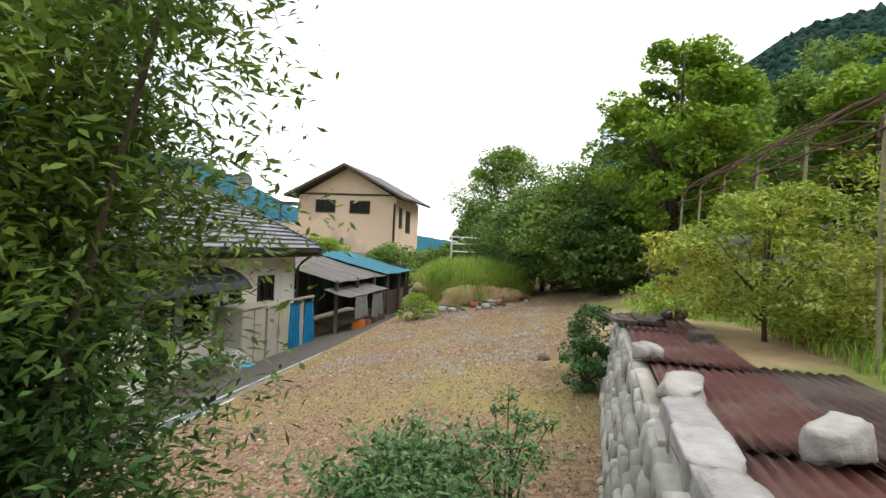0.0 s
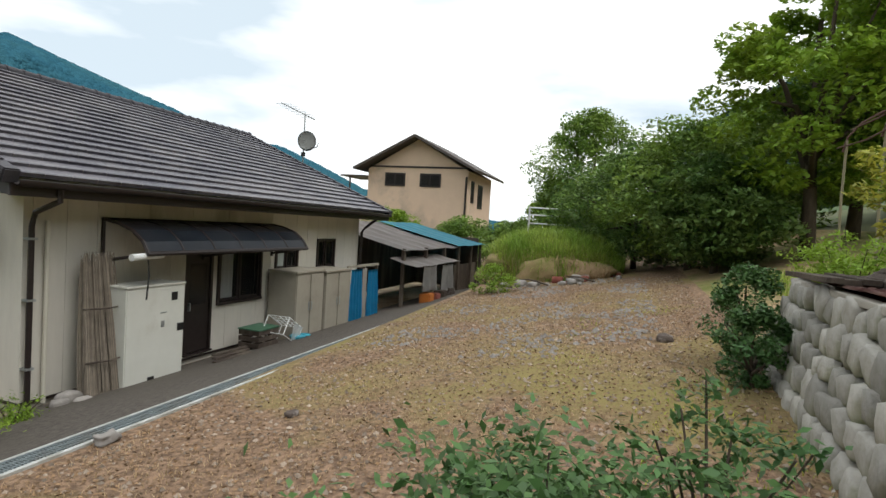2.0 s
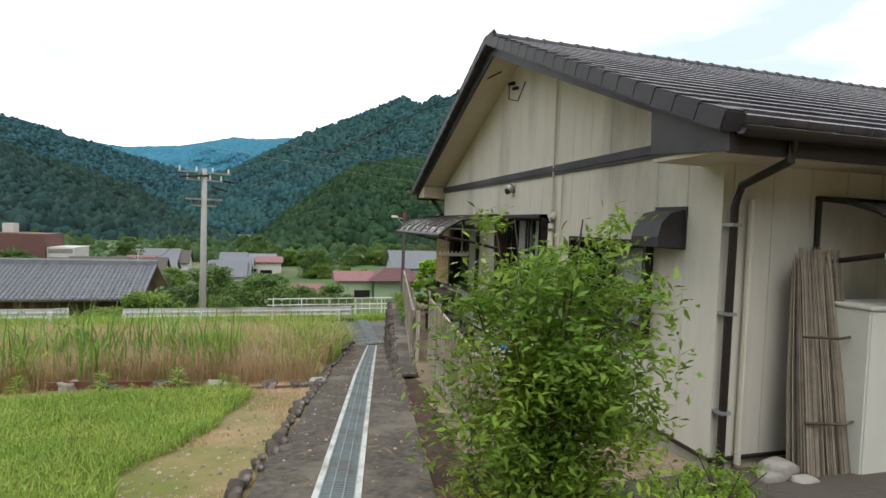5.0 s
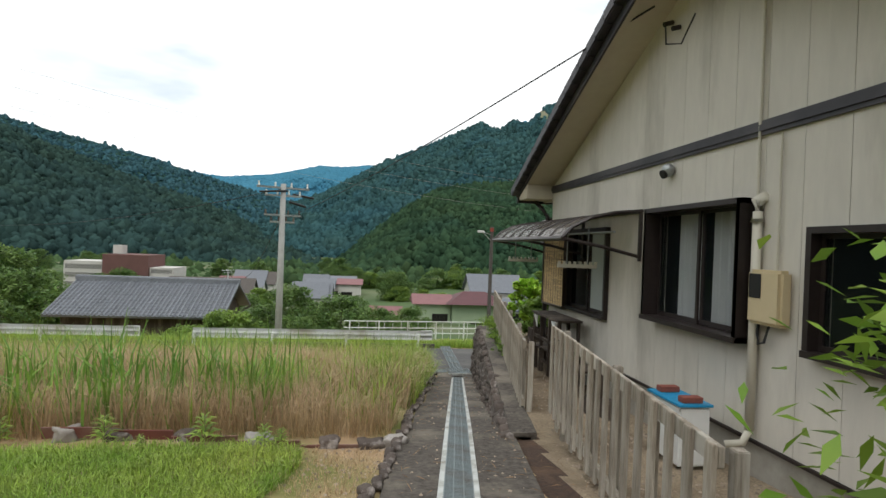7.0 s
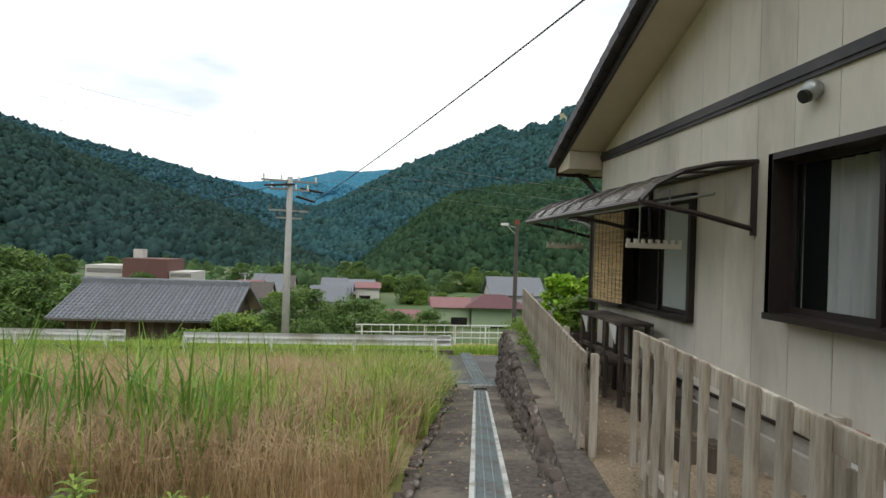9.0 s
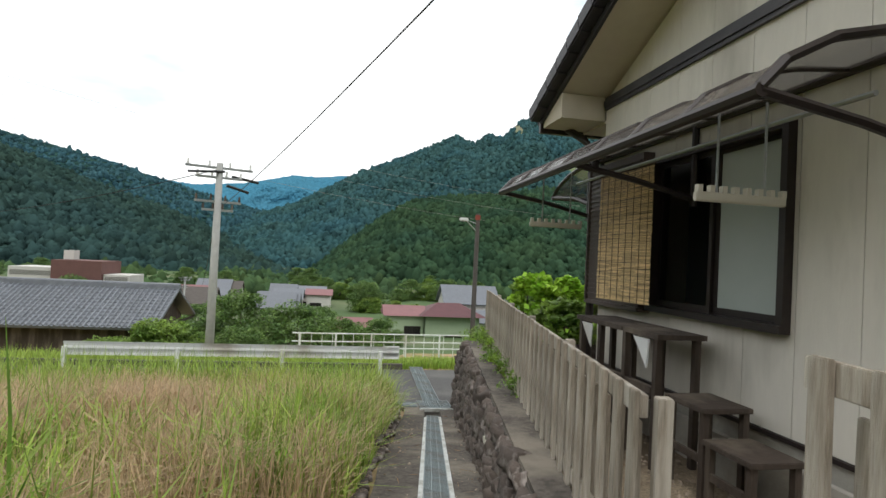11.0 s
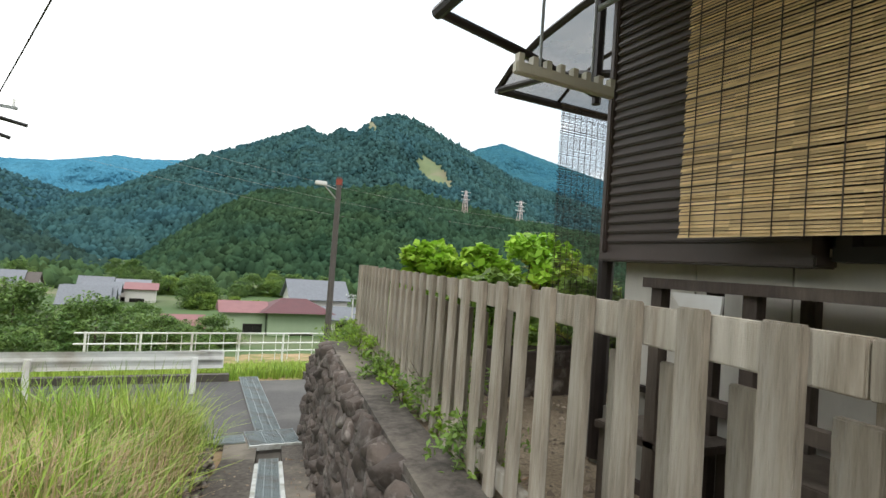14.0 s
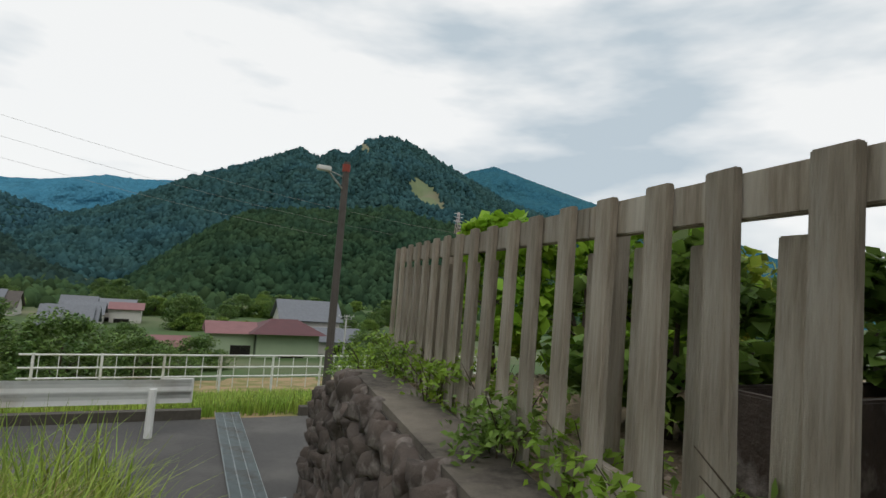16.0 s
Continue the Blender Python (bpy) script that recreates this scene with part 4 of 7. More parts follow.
# conduit, wide pipe, meter
part("conduit", tubes(([(-0.03, 3.24, 1.8), (-0.03, 3.24, 4.42)], 0.016), ([(-0.03, 2.96, 1.75), (-0.03, 2.96, 3.0)], 0.012)), M_PVC, house)
part("wide_pipe", tubes(([(-0.06, 3.19, 0.25), (-0.06, 3.19, 2.30)], 0.042), ([(-0.06, 3.19, 2.20), (-0.06, 3.19, 2.40), (0.02, 3.19, 2.44)], 0.062), ([(-0.06, 3.19, 0.25), (-0.10, 3.22, 0.12), (-0.22, 3.3, 0.08)], 0.035), n=12), M_PVC, house, smooth=True)
meter = thing("electricity_meter", (-0.002, 3.0, 1.26), "beige plastic electricity meter box on the wall", "meter box")
part("case", boxes((-0.13, 0.0, -0.21, 0.21, 0.0, 0.5), bevel=0.03), M_METER, meter)
part("window", boxes((-0.137, -0.128, 0.02, 0.17, 0.24, 0.46), bevel=0.003), M_BLACK, meter)
part("cable_loop", tubes(([(-0.06, 0.12, 0.02), (-0.07, 0.12, -0.1), (-0.09, 0.08, -0.18), (-0.08, 0.02, -0.16), (-0.05, 0.0, 0.0)], 0.013)), M_BLACK, meter)
# range hood outlet
hood = thing("vent_hood", (-0.002, 0.68, 2.08), "dark grey curved steel vent hood on the gable wall", "vent")
bm = bmesh.new()
prism(bm, [(0, -0.21, 0.0), (-0.30, -0.21, 0.0), (-0.31, -0.21, 0.10), (-0.27, -0.21, 0.24), (-0.17, -0.21, 0.34), (0, -0.21, 0.38)], (0, 0.42, 0))
part("cowl", bm, M_FASCIA, hood)
part("flange", boxes((-0.012, 0.0, -0.24, 0.24, -0.02, 0.41)), M_FASCIA, hood)
# dome lamp
lampt = thing("wall_lamp", (-0.002, 4.76, 2.9), "small round chrome and black outdoor wall lamp", "lamp")
bm = bmesh.new()
bmesh.ops.create_uvsphere(bm, u_segments=16, v_segments=10, radius=0.085)
bmesh.ops.scale(bm, vec=(0.9, 1, 1), verts=bm.verts)
bmesh.ops.translate(bm, vec=(-0.06, 0, 0), verts=bm.verts)
part("dome", bm, M_STEEL, lampt, smooth=True)
part("lens", tubes(([(-0.10, 0, -0.045), (-0.135, 0, -0.06)], 0.055), n=14), M_BLACK, lampt)
# cable anchors under the gable peak, and the service cable to the pole
anchor = thing("cable_anchor", (-0.02, 4.85, 4.75), "porcelain cable anchors under the gable peak", "insulator")
part("insulator", tubes(([(0, 0, 0), (-0.12, 0, -0.04)], 0.03), ([(0, -0.16, -0.12), (-0.1, -0.16, -0.15)], 0.03)), M_DARK, anchor)
part("cable_loop", tubes(([(-0.1, 0.0, -0.03), (-0.14, -0.1, -0.32), (-0.06, -0.3, -0.38), (-0.02, -0.5, -0.1)], 0.01)), M_BLACK, anchor)


def cable(name, a, b, sag, r, label, n=14, material=None):
    a, b = Vector(a), Vector(b)
    pts = [a.lerp(b, i / n) - Vector((0, 0, sag * 4 * (i / n) * (1 - i / n))) for i in range(n + 1)]
    ob = part(name, tubes((pts, r), n=5), material or M_BLACK)
    return tagged(ob, label, "cable")


cable("service_cable", (-0.3, 4.8, 4.9), (-7.9, 26.9, 3.0), 0.2, 0.013, "black service cable from the gable to the utility pole")


# ---------------- awnings ----------------
def curved_sheet(bm, u0, u1, prof, place, thick=0.006):
    a = [[bm.verts.new(place(u, d, z)) for d, z in prof] for u in (u0, u1)]
    for i in range(len(prof) - 1):
        bm.faces.new((a[0][i], a[0][i + 1], a[1][i + 1], a[1][i]))
    r = bmesh.ops.solidify(bm, geom=bm.faces[:], thickness=thick)


def awning(name, u0, u1, zw, zf, out, place, sheet, label, bays):
    """A curved polycarbonate awning on arms: wall height zw, front height zf."""
    t = thing(name, place(u0, 0, zw), label, "awning")
    base = Vector(place(u0, 0, zw))

    def lp(u, d, z):
        return tuple(Vector(place(u, d, z)) - base)
    prof = [(0.0, zw), (out * 0.35, zw - (zw - zf) * 0.10), (out * 0.65, zw - (zw - zf) * 0.30), (out * 0.88, zw - (zw - zf) * 0.64), (out, zf)]
    w = (u1 - u0) / bays
    for i in range(bays):
        bm = bmesh.new()
        curved_sheet(bm, u0 + i * w + 0.012, u0 + (i + 1) * w - 0.012, prof, lp)
        part("sheet", bm, sheet, t)
    for i in range(bays + 1):
        u = u0 + i * w
        part("rib", tubes(([lp(u, d, z + 0.004) for d, z in prof], 0.016 if 0 < i < bays else 0.028), n=6), M_DARK, t)
    part("front_rail", tubes(([lp(u0 - 0.02, out, zf - 0.01), lp(u1 + 0.02, out, zf - 0.01)], 0.035), n=8), M_DARK, t)
    part("wall_rail", tubes(([lp(u0, 0.02, zw), lp(u1, 0.02, zw)], 0.03), n=6), M_DARK, t)
    for u in (u0, (u0 + u1) / 2, u1) if u1 - u0 > 3.9 else (u0, u1):
        part("arm", tubes(([lp(u, 0.03, zw - 0.62), lp(u, out * 0.5, zf - 0.10), lp(u, out, zf - 0.01)], 0.026), n=6), M_DARK, t)
        part("wall_plate", tubes(([lp(u, 0.025, zw + 0.02), lp(u, 0.025, zw - 0.68)], 0.028), n=6), M_DARK, t)
    return t


awning("awning", 5.45, 9.4, 2.44, 2.04, 1.12, lambda u, d, z: (-d, u, z), M_AWN_CLEAR, "curved smoked-plastic awning on dark brown arms over the window", 7)
awning("awning", 1.1, 5.1, 2.60, 2.16, 0.90, lambda u, d, z: (u, -d, z), M_AWN, "curved dark blue-grey awning over the back door", 6)
awning("awning", 0.0, 2.4, 2.50, 2.18, 1.5, lambda u, d, z: (u, HY + d, z), M_AWN_CLEAR, "curved smoked-plastic awning on the far side of the house", 4)
# rolled shade at the awning's end
roll = thing("rolled_shade", (1.08, -0.84, 2.10), "rolled white sunshade tied under the awning", "shade")
part("roll", tubes(([(-0.22, -0.02, 0), (0.34, 0.02, 0.02)], 0.05), n=12), M_WHITE, roll)
part("cord", tubes(([(0.08, 0, -0.04), (0.10, 0.0, -0.3), (0.07, 0.0, -0.62)], 0.012)), M_BLACK, roll)


# ---------------- blinds, poles and hanging racks ----------------
def slat_blind(name, place, u0, u1, z0, z1, pitch, material, label, cords, slat=0.7):
    t = thing(name, (0, 0, 0), label, "blind")
    rng = np.random.default_rng(hash(len(name)) % 7 + 3)
    vs = []
    z = z0
    while z < z1:
        j = rng.uniform(-0.003, 0.003)
        h = pitch * slat * rng.uniform(0.8, 1.1)
        nseg = 4
        us = np.linspace(u0 + rng.uniform(-0.006, 0.006), u1 + rng.uniform(-0.006, 0.006), nseg + 1)
        wob = rng.uniform(-0.0025, 0.0025, nseg + 1)
        for i in range(nseg):
            a, b = us[i], us[i + 1]
            p = [place(a, z + wob[i], 0.006 + j), place(b, z + wob[i + 1], 0.006 + j), place(b, z + h + wob[i + 1], j), place(a, z + h + wob[i], j)]
            vs += p
        z += pitch
    quads("slats", np.array(vs), 4, material, t)
    for i in range(cords):
        u = u0 + (u1 - u0) * (i + 0.5) / cords
        part("cord", tubes(([place(u, z0, 0.010), place(u, z1, 0.010)], 0.003), n=4), M_DARKWOOD, t)
    part("head_bar", tubes(([place(u0 - 0.01, z1 + 0.01, 0.0), place(u1 + 0.01, z1 + 0.01, 0.0)], 0.012), n=6), M_DARKWOOD, t)
    return t


slat_blind("bamboo_blind", lambda u, z, d: (-0.30 - d - 0.04 * (u - 7.6), u, z), 7.58, 8.48, 0.90, 2.12, 0.0135, M_BLIND, "straw-coloured bamboo blind hanging before the shutter", 8, slat=0.92)
slat_blind("reed_screen", lambda u, z, d: (u, HY + 1.46 + d, z), 0.62, 1.8, -0.1, 2.16, 0.0105, M_BLIND_DARK, "dark thin reed screen hanging from the far awning", 18, slat=0.36)
rod = thing("laundry_pole", (-0.32, 7.4, 2.15), "dark metal laundry pole under the awning", "pole")
part("pole", tubes(([(0, -1.8, 0.0), (-0.0, 1.7, 0.0)], 0.016), n=8), M_STEEL, rod)
for k, (yy_, xx_) in enumerate(((6.15, -0.62), (8.95, -0.62))):
    t = thing("clothes_pole_hanger", (xx_, yy_, 1.62), "white plastic notched pole hanger under the awning", "hanger")
    bm = boxes((-0.30, 0.30, -0.02, 0.02, 0.0, 0.055), bevel=0.006)
    for i in range(8):
        box(bm, -0.29 + i * 0.08, -0.26 + i * 0.08, -0.018, 0.018, 0.05, 0.095)
    part("bar", bm, M_PVC, t)
    part("stem", tubes(([(-0.16, 0, 0.05), (-0.16, 0, 0.56)], 0.008), ([(0.16, 0, 0.05), (0.16, 0, 0.62)], 0.008)), M_STEEL, t)

# ---------------- things along the eaves wall ----------------
tank = thing("water_heater", (1.0, -0.64, 0.08), "cream enamelled water heater tank on the apron", "water heater")
part("casing", boxes((0.0, 1.07, 0.0, 0.46, 0.06, 1.54), bevel=0.015), M_TANK, tank)
part("lid", boxes((-0.012, 1.082, -0.015, 0.475, 1.542, 1.575), bevel=0.008), M_TANK, tank)
part("panel_hatch", boxes((0.80, 0.92, -0.008, -0.001, 1.30, 1.43), bevel=0.003), M_BLACK, tank)
part("panel_hatch", boxes((0.93, 1.06, -0.008, -0.001, 0.80, 0.92), bevel=0.003), M_BLACK, tank)
part("rating_plate", boxes((0.60, 0.72, -0.006, -0.001, 1.12, 1.135)), M_STEEL, tank)
part("rating_plate", boxes((0.62, 0.68, -0.006, -0.001, 0.9, 1.0)), M_STEEL, tank)
part("foot_vent", boxes((0.40, 0.52, -0.008, -0.001, 0.08, 0.17)), M_BLACK, tank)
for x_ in (0.08, 0.92):
    part("foot", boxes((x_, x_ + 0.08, 0.05, 0.4, -0.06, 0.06)), M_BLACK, tank)

reeds = thing("reed_bundle", (0.85, -0.45, 0.02), "bundle of grey dry reed poles leaning on the wall", "reed screen")
rng = np.random.default_rng(11)
bm = bmesh.new()
for i in range(420):
    u = rng.uniform(-0.30, 0.30)
    dy = rng.uniform(-0.14, 0.12)
    h = rng.uniform(1.85, 2.12)
    tube(bm, [(u * 1.1, dy, 0), (u * 0.95, dy * 0.8 + 0.12, h * 0.5), (u * 0.78 + 0.02, dy * 0.4 + 0.24, h)], rng.uniform(0.005, 0.010), 0.004, 4)
part("reeds", bm, M_REED, reeds)
for z in (0.62, 1.35):
    part("tie", tubes(([(-0.34, -0.12 + z * 0.1, z), (0, -0.19 + z * 0.1, z - 0.01), (0.34, -0.12 + z * 0.1, z)], 0.012), n=5), M_DARKWOOD, reeds)


def storage_cabinet(at, w, d, h, label):
    t = thing("storage_cabinet", at, label, "cabinet", "storage cabinets by the wall")
    part("body", boxes((0, w, 0.02, d, 0, h)), M_CAB, t)
    part("top", boxes((-0.03, w + 0.03, -0.03, d + 0.02, h + 0.002, h + 0.05), bevel=0.008), M_CAB, t)
    for i in range(2):
        dr = part("door", boxes((i * w / 2 + 0.012, (i + 1) * w / 2 - 0.012, -0.004 - 0.012 * i, 0.018, 0.04, h - 0.03), bevel=0.004), M_CAB, t)
        part("handle", boxes(((0.43 if i == 0 else 0.53) * w, (0.43 if i == 0 else 0.53) * w + 0.03, -0.03, -0.017, h * 0.45, h * 0.58)), M_STEEL, dr)
    return t


storage_cabinet((4.95, -0.80, 0.10), 1.05, 0.70, 1.50, "olive-grey steel storage cabinet on the apron")
storage_cabinet((6.12, -0.80, 0.10), 1.15, 0.70, 1.45, "olive-grey steel storage cabinet with a flat top")


def cloth(name, outline_u, zs, place, amp, folds, material, label, category, seed):
    rng = np.random.default_rng(seed)
    bm = bmesh.new()
    us = np.linspace(0, 1, 30)
    vv = np.linspace(0, 1, 14)
    grid = []
    for v in vv:
        row = []
        for u in us:
            dd = amp * math.sin(u * folds * 6.28 + 1.2 * v) * (0.4 + 0.6 * (1 - v)) + 0.02 * noise.noise(Vector((u * 4, v * 4, seed)))
            row.append(bm.verts.new(place(outline_u[0] + (outline_u[1] - outline_u[0]) * (u + (0.5 - u) * 0.12 * v), zs[0] + (zs[1] - zs[0]) * v, dd)))
        grid.append(row)
    for a, b in zip(grid, grid[1:]):
        for i in range(len(us) - 1):
            bm.faces.new((a[i], a[i + 1], b[i + 1], b[i]))
    bmesh.ops.solidify(bm, geom=bm.faces[:], thickness=0.004)
    ob = part(name, bm, material, None, smooth=True)
    return tagged(ob, label, category)


cloth("blue_tarpaulin", (7.35, 8.0), (0.12, 1.55), lambda u, z, d: (u, -0.78 + d, z), 0.05, 4, M_TARP, "bright blue tarpaulin draped over a stand", "tarpaulin", 3)
cloth("blue_tarpaulin", (8.28, 8.9), (0.10, 1.5), lambda u, z, d: (u, -0.8 + d, z), 0.06, 3, M_TARP, "bright blue tarpaulin hanging beside grey netting", "tarpaulin", 5)
stand = thing("drying_stand", (7.3, -0.75, 0.09), "wooden stand that holds the blue tarpaulins", "stand")
for x_ in (0.02, 0.85, 1.6):
    part("post", boxes((x_, x_ + 0.05, 0.0, 0.05, 0, 1.5)), M_DARKWOOD, stand)
part("rail", boxes((-0.05, 1.7, 0.0, 0.05, 1.5, 1.56)), M_CAB, stand)
part("netting_board", boxes((0.72, 0.95, -0.02, -0.005, 0.1, 1.45)), M_GREYWALL, stand)

crate = thing("slatted_crate", (3.75, -0.82, 0.1), "dark slatted crate with a green lid on the apron", "crate")
for z in (0.02, 0.14, 0.26, 0.38):
    part("slat", boxes((0, 0.62, 0, 0.02, z, z + 0.09), (0, 0.62, 0.45, 0.47, z, z + 0.09), (0, 0.02, 0.021, 0.449, z, z + 0.09), (0.60, 0.62, 0.021, 0.449, z, z + 0.09)), M_DARKWOOD, crate)
part("lid", boxes((-0.02, 0.64, -0.02, 0.49, 0.475, 0.50), bevel=0.006), mat("green_lid", (0.06, 0.15, 0.09), rough=0.5), crate)

# small wire greenhouse frame lying tipped over, with torn film
ghouse = thing("greenhouse_frame", (4.1, -1.12, 0.20), "tipped white wire greenhouse frame with torn plastic film", "greenhouse")


def gh(x, y, z):
    a = 0.55
    return (x * math.cos(a) + z * math.sin(a), y + 0.15 * x, 0.30 - x * math.sin(a) * 0.85 + z * math.cos(a))


GX, GY, GZ = 0.72, 0.5, 0.36
for x_ in (0, GX):
    for y_ in (0, GY):
        part("upright", tubes(([gh(x_, y_, 0), gh(x_, y_, GZ)], 0.011), n=6), M_WHITE, ghouse)
for y_ in (0, GY):
    part("rail", tubes(([gh(0, y_, 0), gh(GX, y_, 0)], 0.011), n=6), M_WHITE, ghouse)
    part("rail", tubes(([gh(0, y_, GZ), gh(GX, y_, GZ)], 0.011), n=6), M_WHITE, ghouse)
for i in range(5):
    x_ = GX * i / 4
    part("bar", tubes(([gh(x_, 0, GZ), gh(x_, GY, GZ)], 0.008), n=5), M_WHITE, ghouse)
for i in range(1, 4):
    part("bar", tubes(([gh(0, GY * i / 4, GZ), gh(GX, GY * i / 4, GZ)], 0.006), n=5), M_WHITE, ghouse)
for x_ in (0, GX):
    part("bar", tubes(([gh(x_, 0, 0), gh(x_, GY, 0)], 0.009), n=5), M_WHITE, ghouse)
M_FILM = mat("torn_film", (0.7, 0.72, 0.72), (0.6, 0.62, 0.62), scale=6, rough=0.3, alpha=0.35, bump=0.5)
bm = bmesh.new()
grid = [[bm.verts.new(gh(GX * (0.45 + 0.55 * u), -0.015 + 0.02 * math.sin(u * 14 + w * 5), GZ * (1 - w) - 0.12 * w * u)) for u in np.linspace(0, 1, 12)] for w in np.linspace(0, 1, 6)]
for a, b in zip(grid, grid[1:]):
    for i in range(11):
        bm.faces.new((a[i], a[i + 1], b[i + 1], b[i]))
part("film", bm, M_FILM, ghouse, "torn clear plastic film", smooth=True)
for k, (x_, y_, s) in enumerate(((4.75, -1.02, 0.16), (5.05, -0.98, 0.13), (4.55, -1.12, 0.10))):
    bm = bmesh.new()
    tube(bm, [(0, 0, 0), (0, 0, s * 1.2)], s * 0.8, s, 16)
    t = thing("plastic_bucket", (x_, y_, 0.16), "turquoise plastic bucket beside the tipped greenhouse frame", "bucket", "buckets by the greenhouse frame")
    part("bucket", bm, M_CYAN, t)
    part("rim", tubes(([(s * math.cos(a), s * math.sin(a), s * 1.2) for a in np.linspace(0, 6.283, 17)], 0.01), n=5), M_CYAN, t)
rng = np.random.default_rng(5)
for k, (x_, y_, sx, sy, sz) in enumerate(((2.5, -0.9, 0.16, 0.12, 0.06), (2.75, -1.0, 0.2, 0.1, 0.05), (3.1, -0.75, 0.3, 0.14, 0.05), (0.35, -0.42, 0.16, 0.12, 0.11), (0.18, -0.5, 0.11, 0.09, 0.08), (0.42, -0.62, 0.12, 0.09, 0.07))):
    ob = mesh_part("loose_stone", stone_mesh("loose_stone", rng, sx, sy, sz), M_ROCK)
    ob.location = (x_, y_, 0.1 + sz * 0.7 + 0.2 * max(0, -y_ - 0.3) * 0.3)
    tagged(ob, "grey stone lying against the house wall", "stone", "stones by the house wall")
planks = thing("old_planks", (2.5, -0.95, 0.26), "old dark planks lying on the apron", "planks")
for k in range(3):
    part("plank", boxes((0.1 * k, 0.9 + 0.08 * k, 0.1 * k, 0.09 + 0.1 * k, 0.0 + 0.025 * k, 0.024 + 0.025 * k)), M_DARKWOOD, planks)

# aerial and dish
aer = thing("tv_aerial", (10.6, 3.0, 4.0), "steel aerial mast with a satellite dish above the roof", "aerial")
part("mast", tubes(([(0, 0, -0.2), (0, 0, 2.22)], 0.022)), M_STEEL, aer)
bm = tubes(([(-1.15, 0.1, 2.30), (0.5, -0.05, 2.12)], 0.016))
for i in range(11):
    f = i / 10
    x_, z_ = -1.1 + 1.5 * f, 2.295 - 0.165 * f
    tube(bm, [(x_, -0.25, z_), (x_, 0.32, z_)], 0.006, n=4)
part("boom", bm, M_STEEL, aer)
bm = bmesh.new()
rings = []
for r_, d_ in ((0.0, 0.07), (0.12, 0.06), (0.24, 0.03), (0.30, 0.0)):
    rings.append([bm.verts.new((r_ * math.cos(a), d_, r_ * math.sin(a) * 1.1)) for a in np.linspace(0, 6.283, 20, endpoint=False)] if r_ else [bm.verts.new((0, d_, 0))])
for a, b in zip(rings, rings[1:]):
    for i in range(20):
        if len(a) == 1:
            bm.faces.new((a[0], b[i], b[(i + 1) % 20]))
        else:
            bm.faces.new((a[i], b[i], b[(i + 1) % 20], a[(i + 1) % 20]))
bmesh.ops.solidify(bm, geom=bm.faces[:], thickness=0.01)
bmesh.ops.rotate(bm, verts=bm.verts, matrix=Matrix.Rotation(radians(-49), 3, "Z"))
bmesh.ops.translate(bm, verts=bm.verts, vec=(0.0, -0.12, 1.32))
part("dish", bm, mat("dish_grey", (0.42, 0.43, 0.42), rough=0.5), aer, smooth=True)
part("feed_arm", tubes(([(0.0, -0.1, 1.02), (0.15, -0.42, 1.15), (0.16, -0.45, 1.28)], 0.014)), M_BLACK, aer)
part("clamp", boxes((-0.05, 0.05, -0.05, 0.05, 0.82, 0.95)), M_BLACK, aer)


# ---------------- drain gratings ----------------
def grating_mesh(name, length, width, bars):
    bm = bmesh.new()
    for i in range(bars):
        y = (i + 0.5) * length / bars
        box(bm, -width / 2, width / 2, y - 0.004, y + 0.004, -0.022, 0.0)
    for x in (-width / 2 + 0.004, -width * 0.17, width * 0.17, width / 2 - 0.004):
        box(bm, x - 0.004, x + 0.004, 0.004, length - 0.004, -0.02, 0.003)
    me = bpy.data.meshes.new(name)
    bm.to_mesh(me)
    bm.free()
    me.materials.append(M_GRATE)
    return me


gm = grating_mesh("grating", 0.995, 0.24, 30)
path_drain = thing("drain_cover", (0, 0, 0), "long steel drain grating with pale edges down the path", "drain")
y = -2.6
while y < 13.9:
    a = Vector((drain_x(y), y, path_z(y) + 0.036))
    b = Vector((drain_x(y + 1), y + 1, path_z(y + 1) + 0.036))
    d = (b - a).normalized()
    ob = new("grating", gm)
    ob.parent = path_drain
    ob.matrix_basis = Matrix.Translation(a) @ d.to_track_quat("Y", "Z").to_matrix().to_4x4()
    y += 0.985
for s_ in (-1, 1):
    bm = bmesh.new()
    prev = None
    for y in np.arange(-2.65, 14.3, 0.5):
        c = Vector((drain_x(y) + s_ * 0.145, y, path_z(y) + 0.04))
        ring = [bm.verts.new(c + Vector(o)) for o in ((-0.022, 0, 0), (0.022, 0, 0), (0.022, 0, -0.1), (-0.022, 0, -0.1))]
        if prev:
            for i in range(4):
                bm.faces.new((prev[i], prev[(i + 1) % 4], ring[(i + 1) % 4], ring[i]))
        prev = ring
    bmesh.ops.recalc_face_normals(bm, faces=bm.faces)
    part("edge_angle", bm, M_GRATE_EDGE, path_drain)
yard_drain = thing("drain_cover", (0, 0, 0), "steel drain grating along the edge of the yard", "drain")
gy = grating_mesh("grating", 0.995, 0.22, 34)
for k in range(18):
    ob = new("grating", gy)
    ob.parent = yard_drain
    ob.matrix_basis = Matrix.Translation((-3.1 + k, -2.87, 0.715)) @ Matrix.Rotation(-math.pi / 2, 4, "Z")
part("edge_angle", boxes((-3.1, 15, -3.025, -2.985, 0.62, 0.735)), M_GRATE_EDGE, yard_drain)
part("edge_angle", boxes((-3.1, 15, -2.755, -2.73, 0.62, 0.722)), M_GRATE_EDGE, yard_drain)
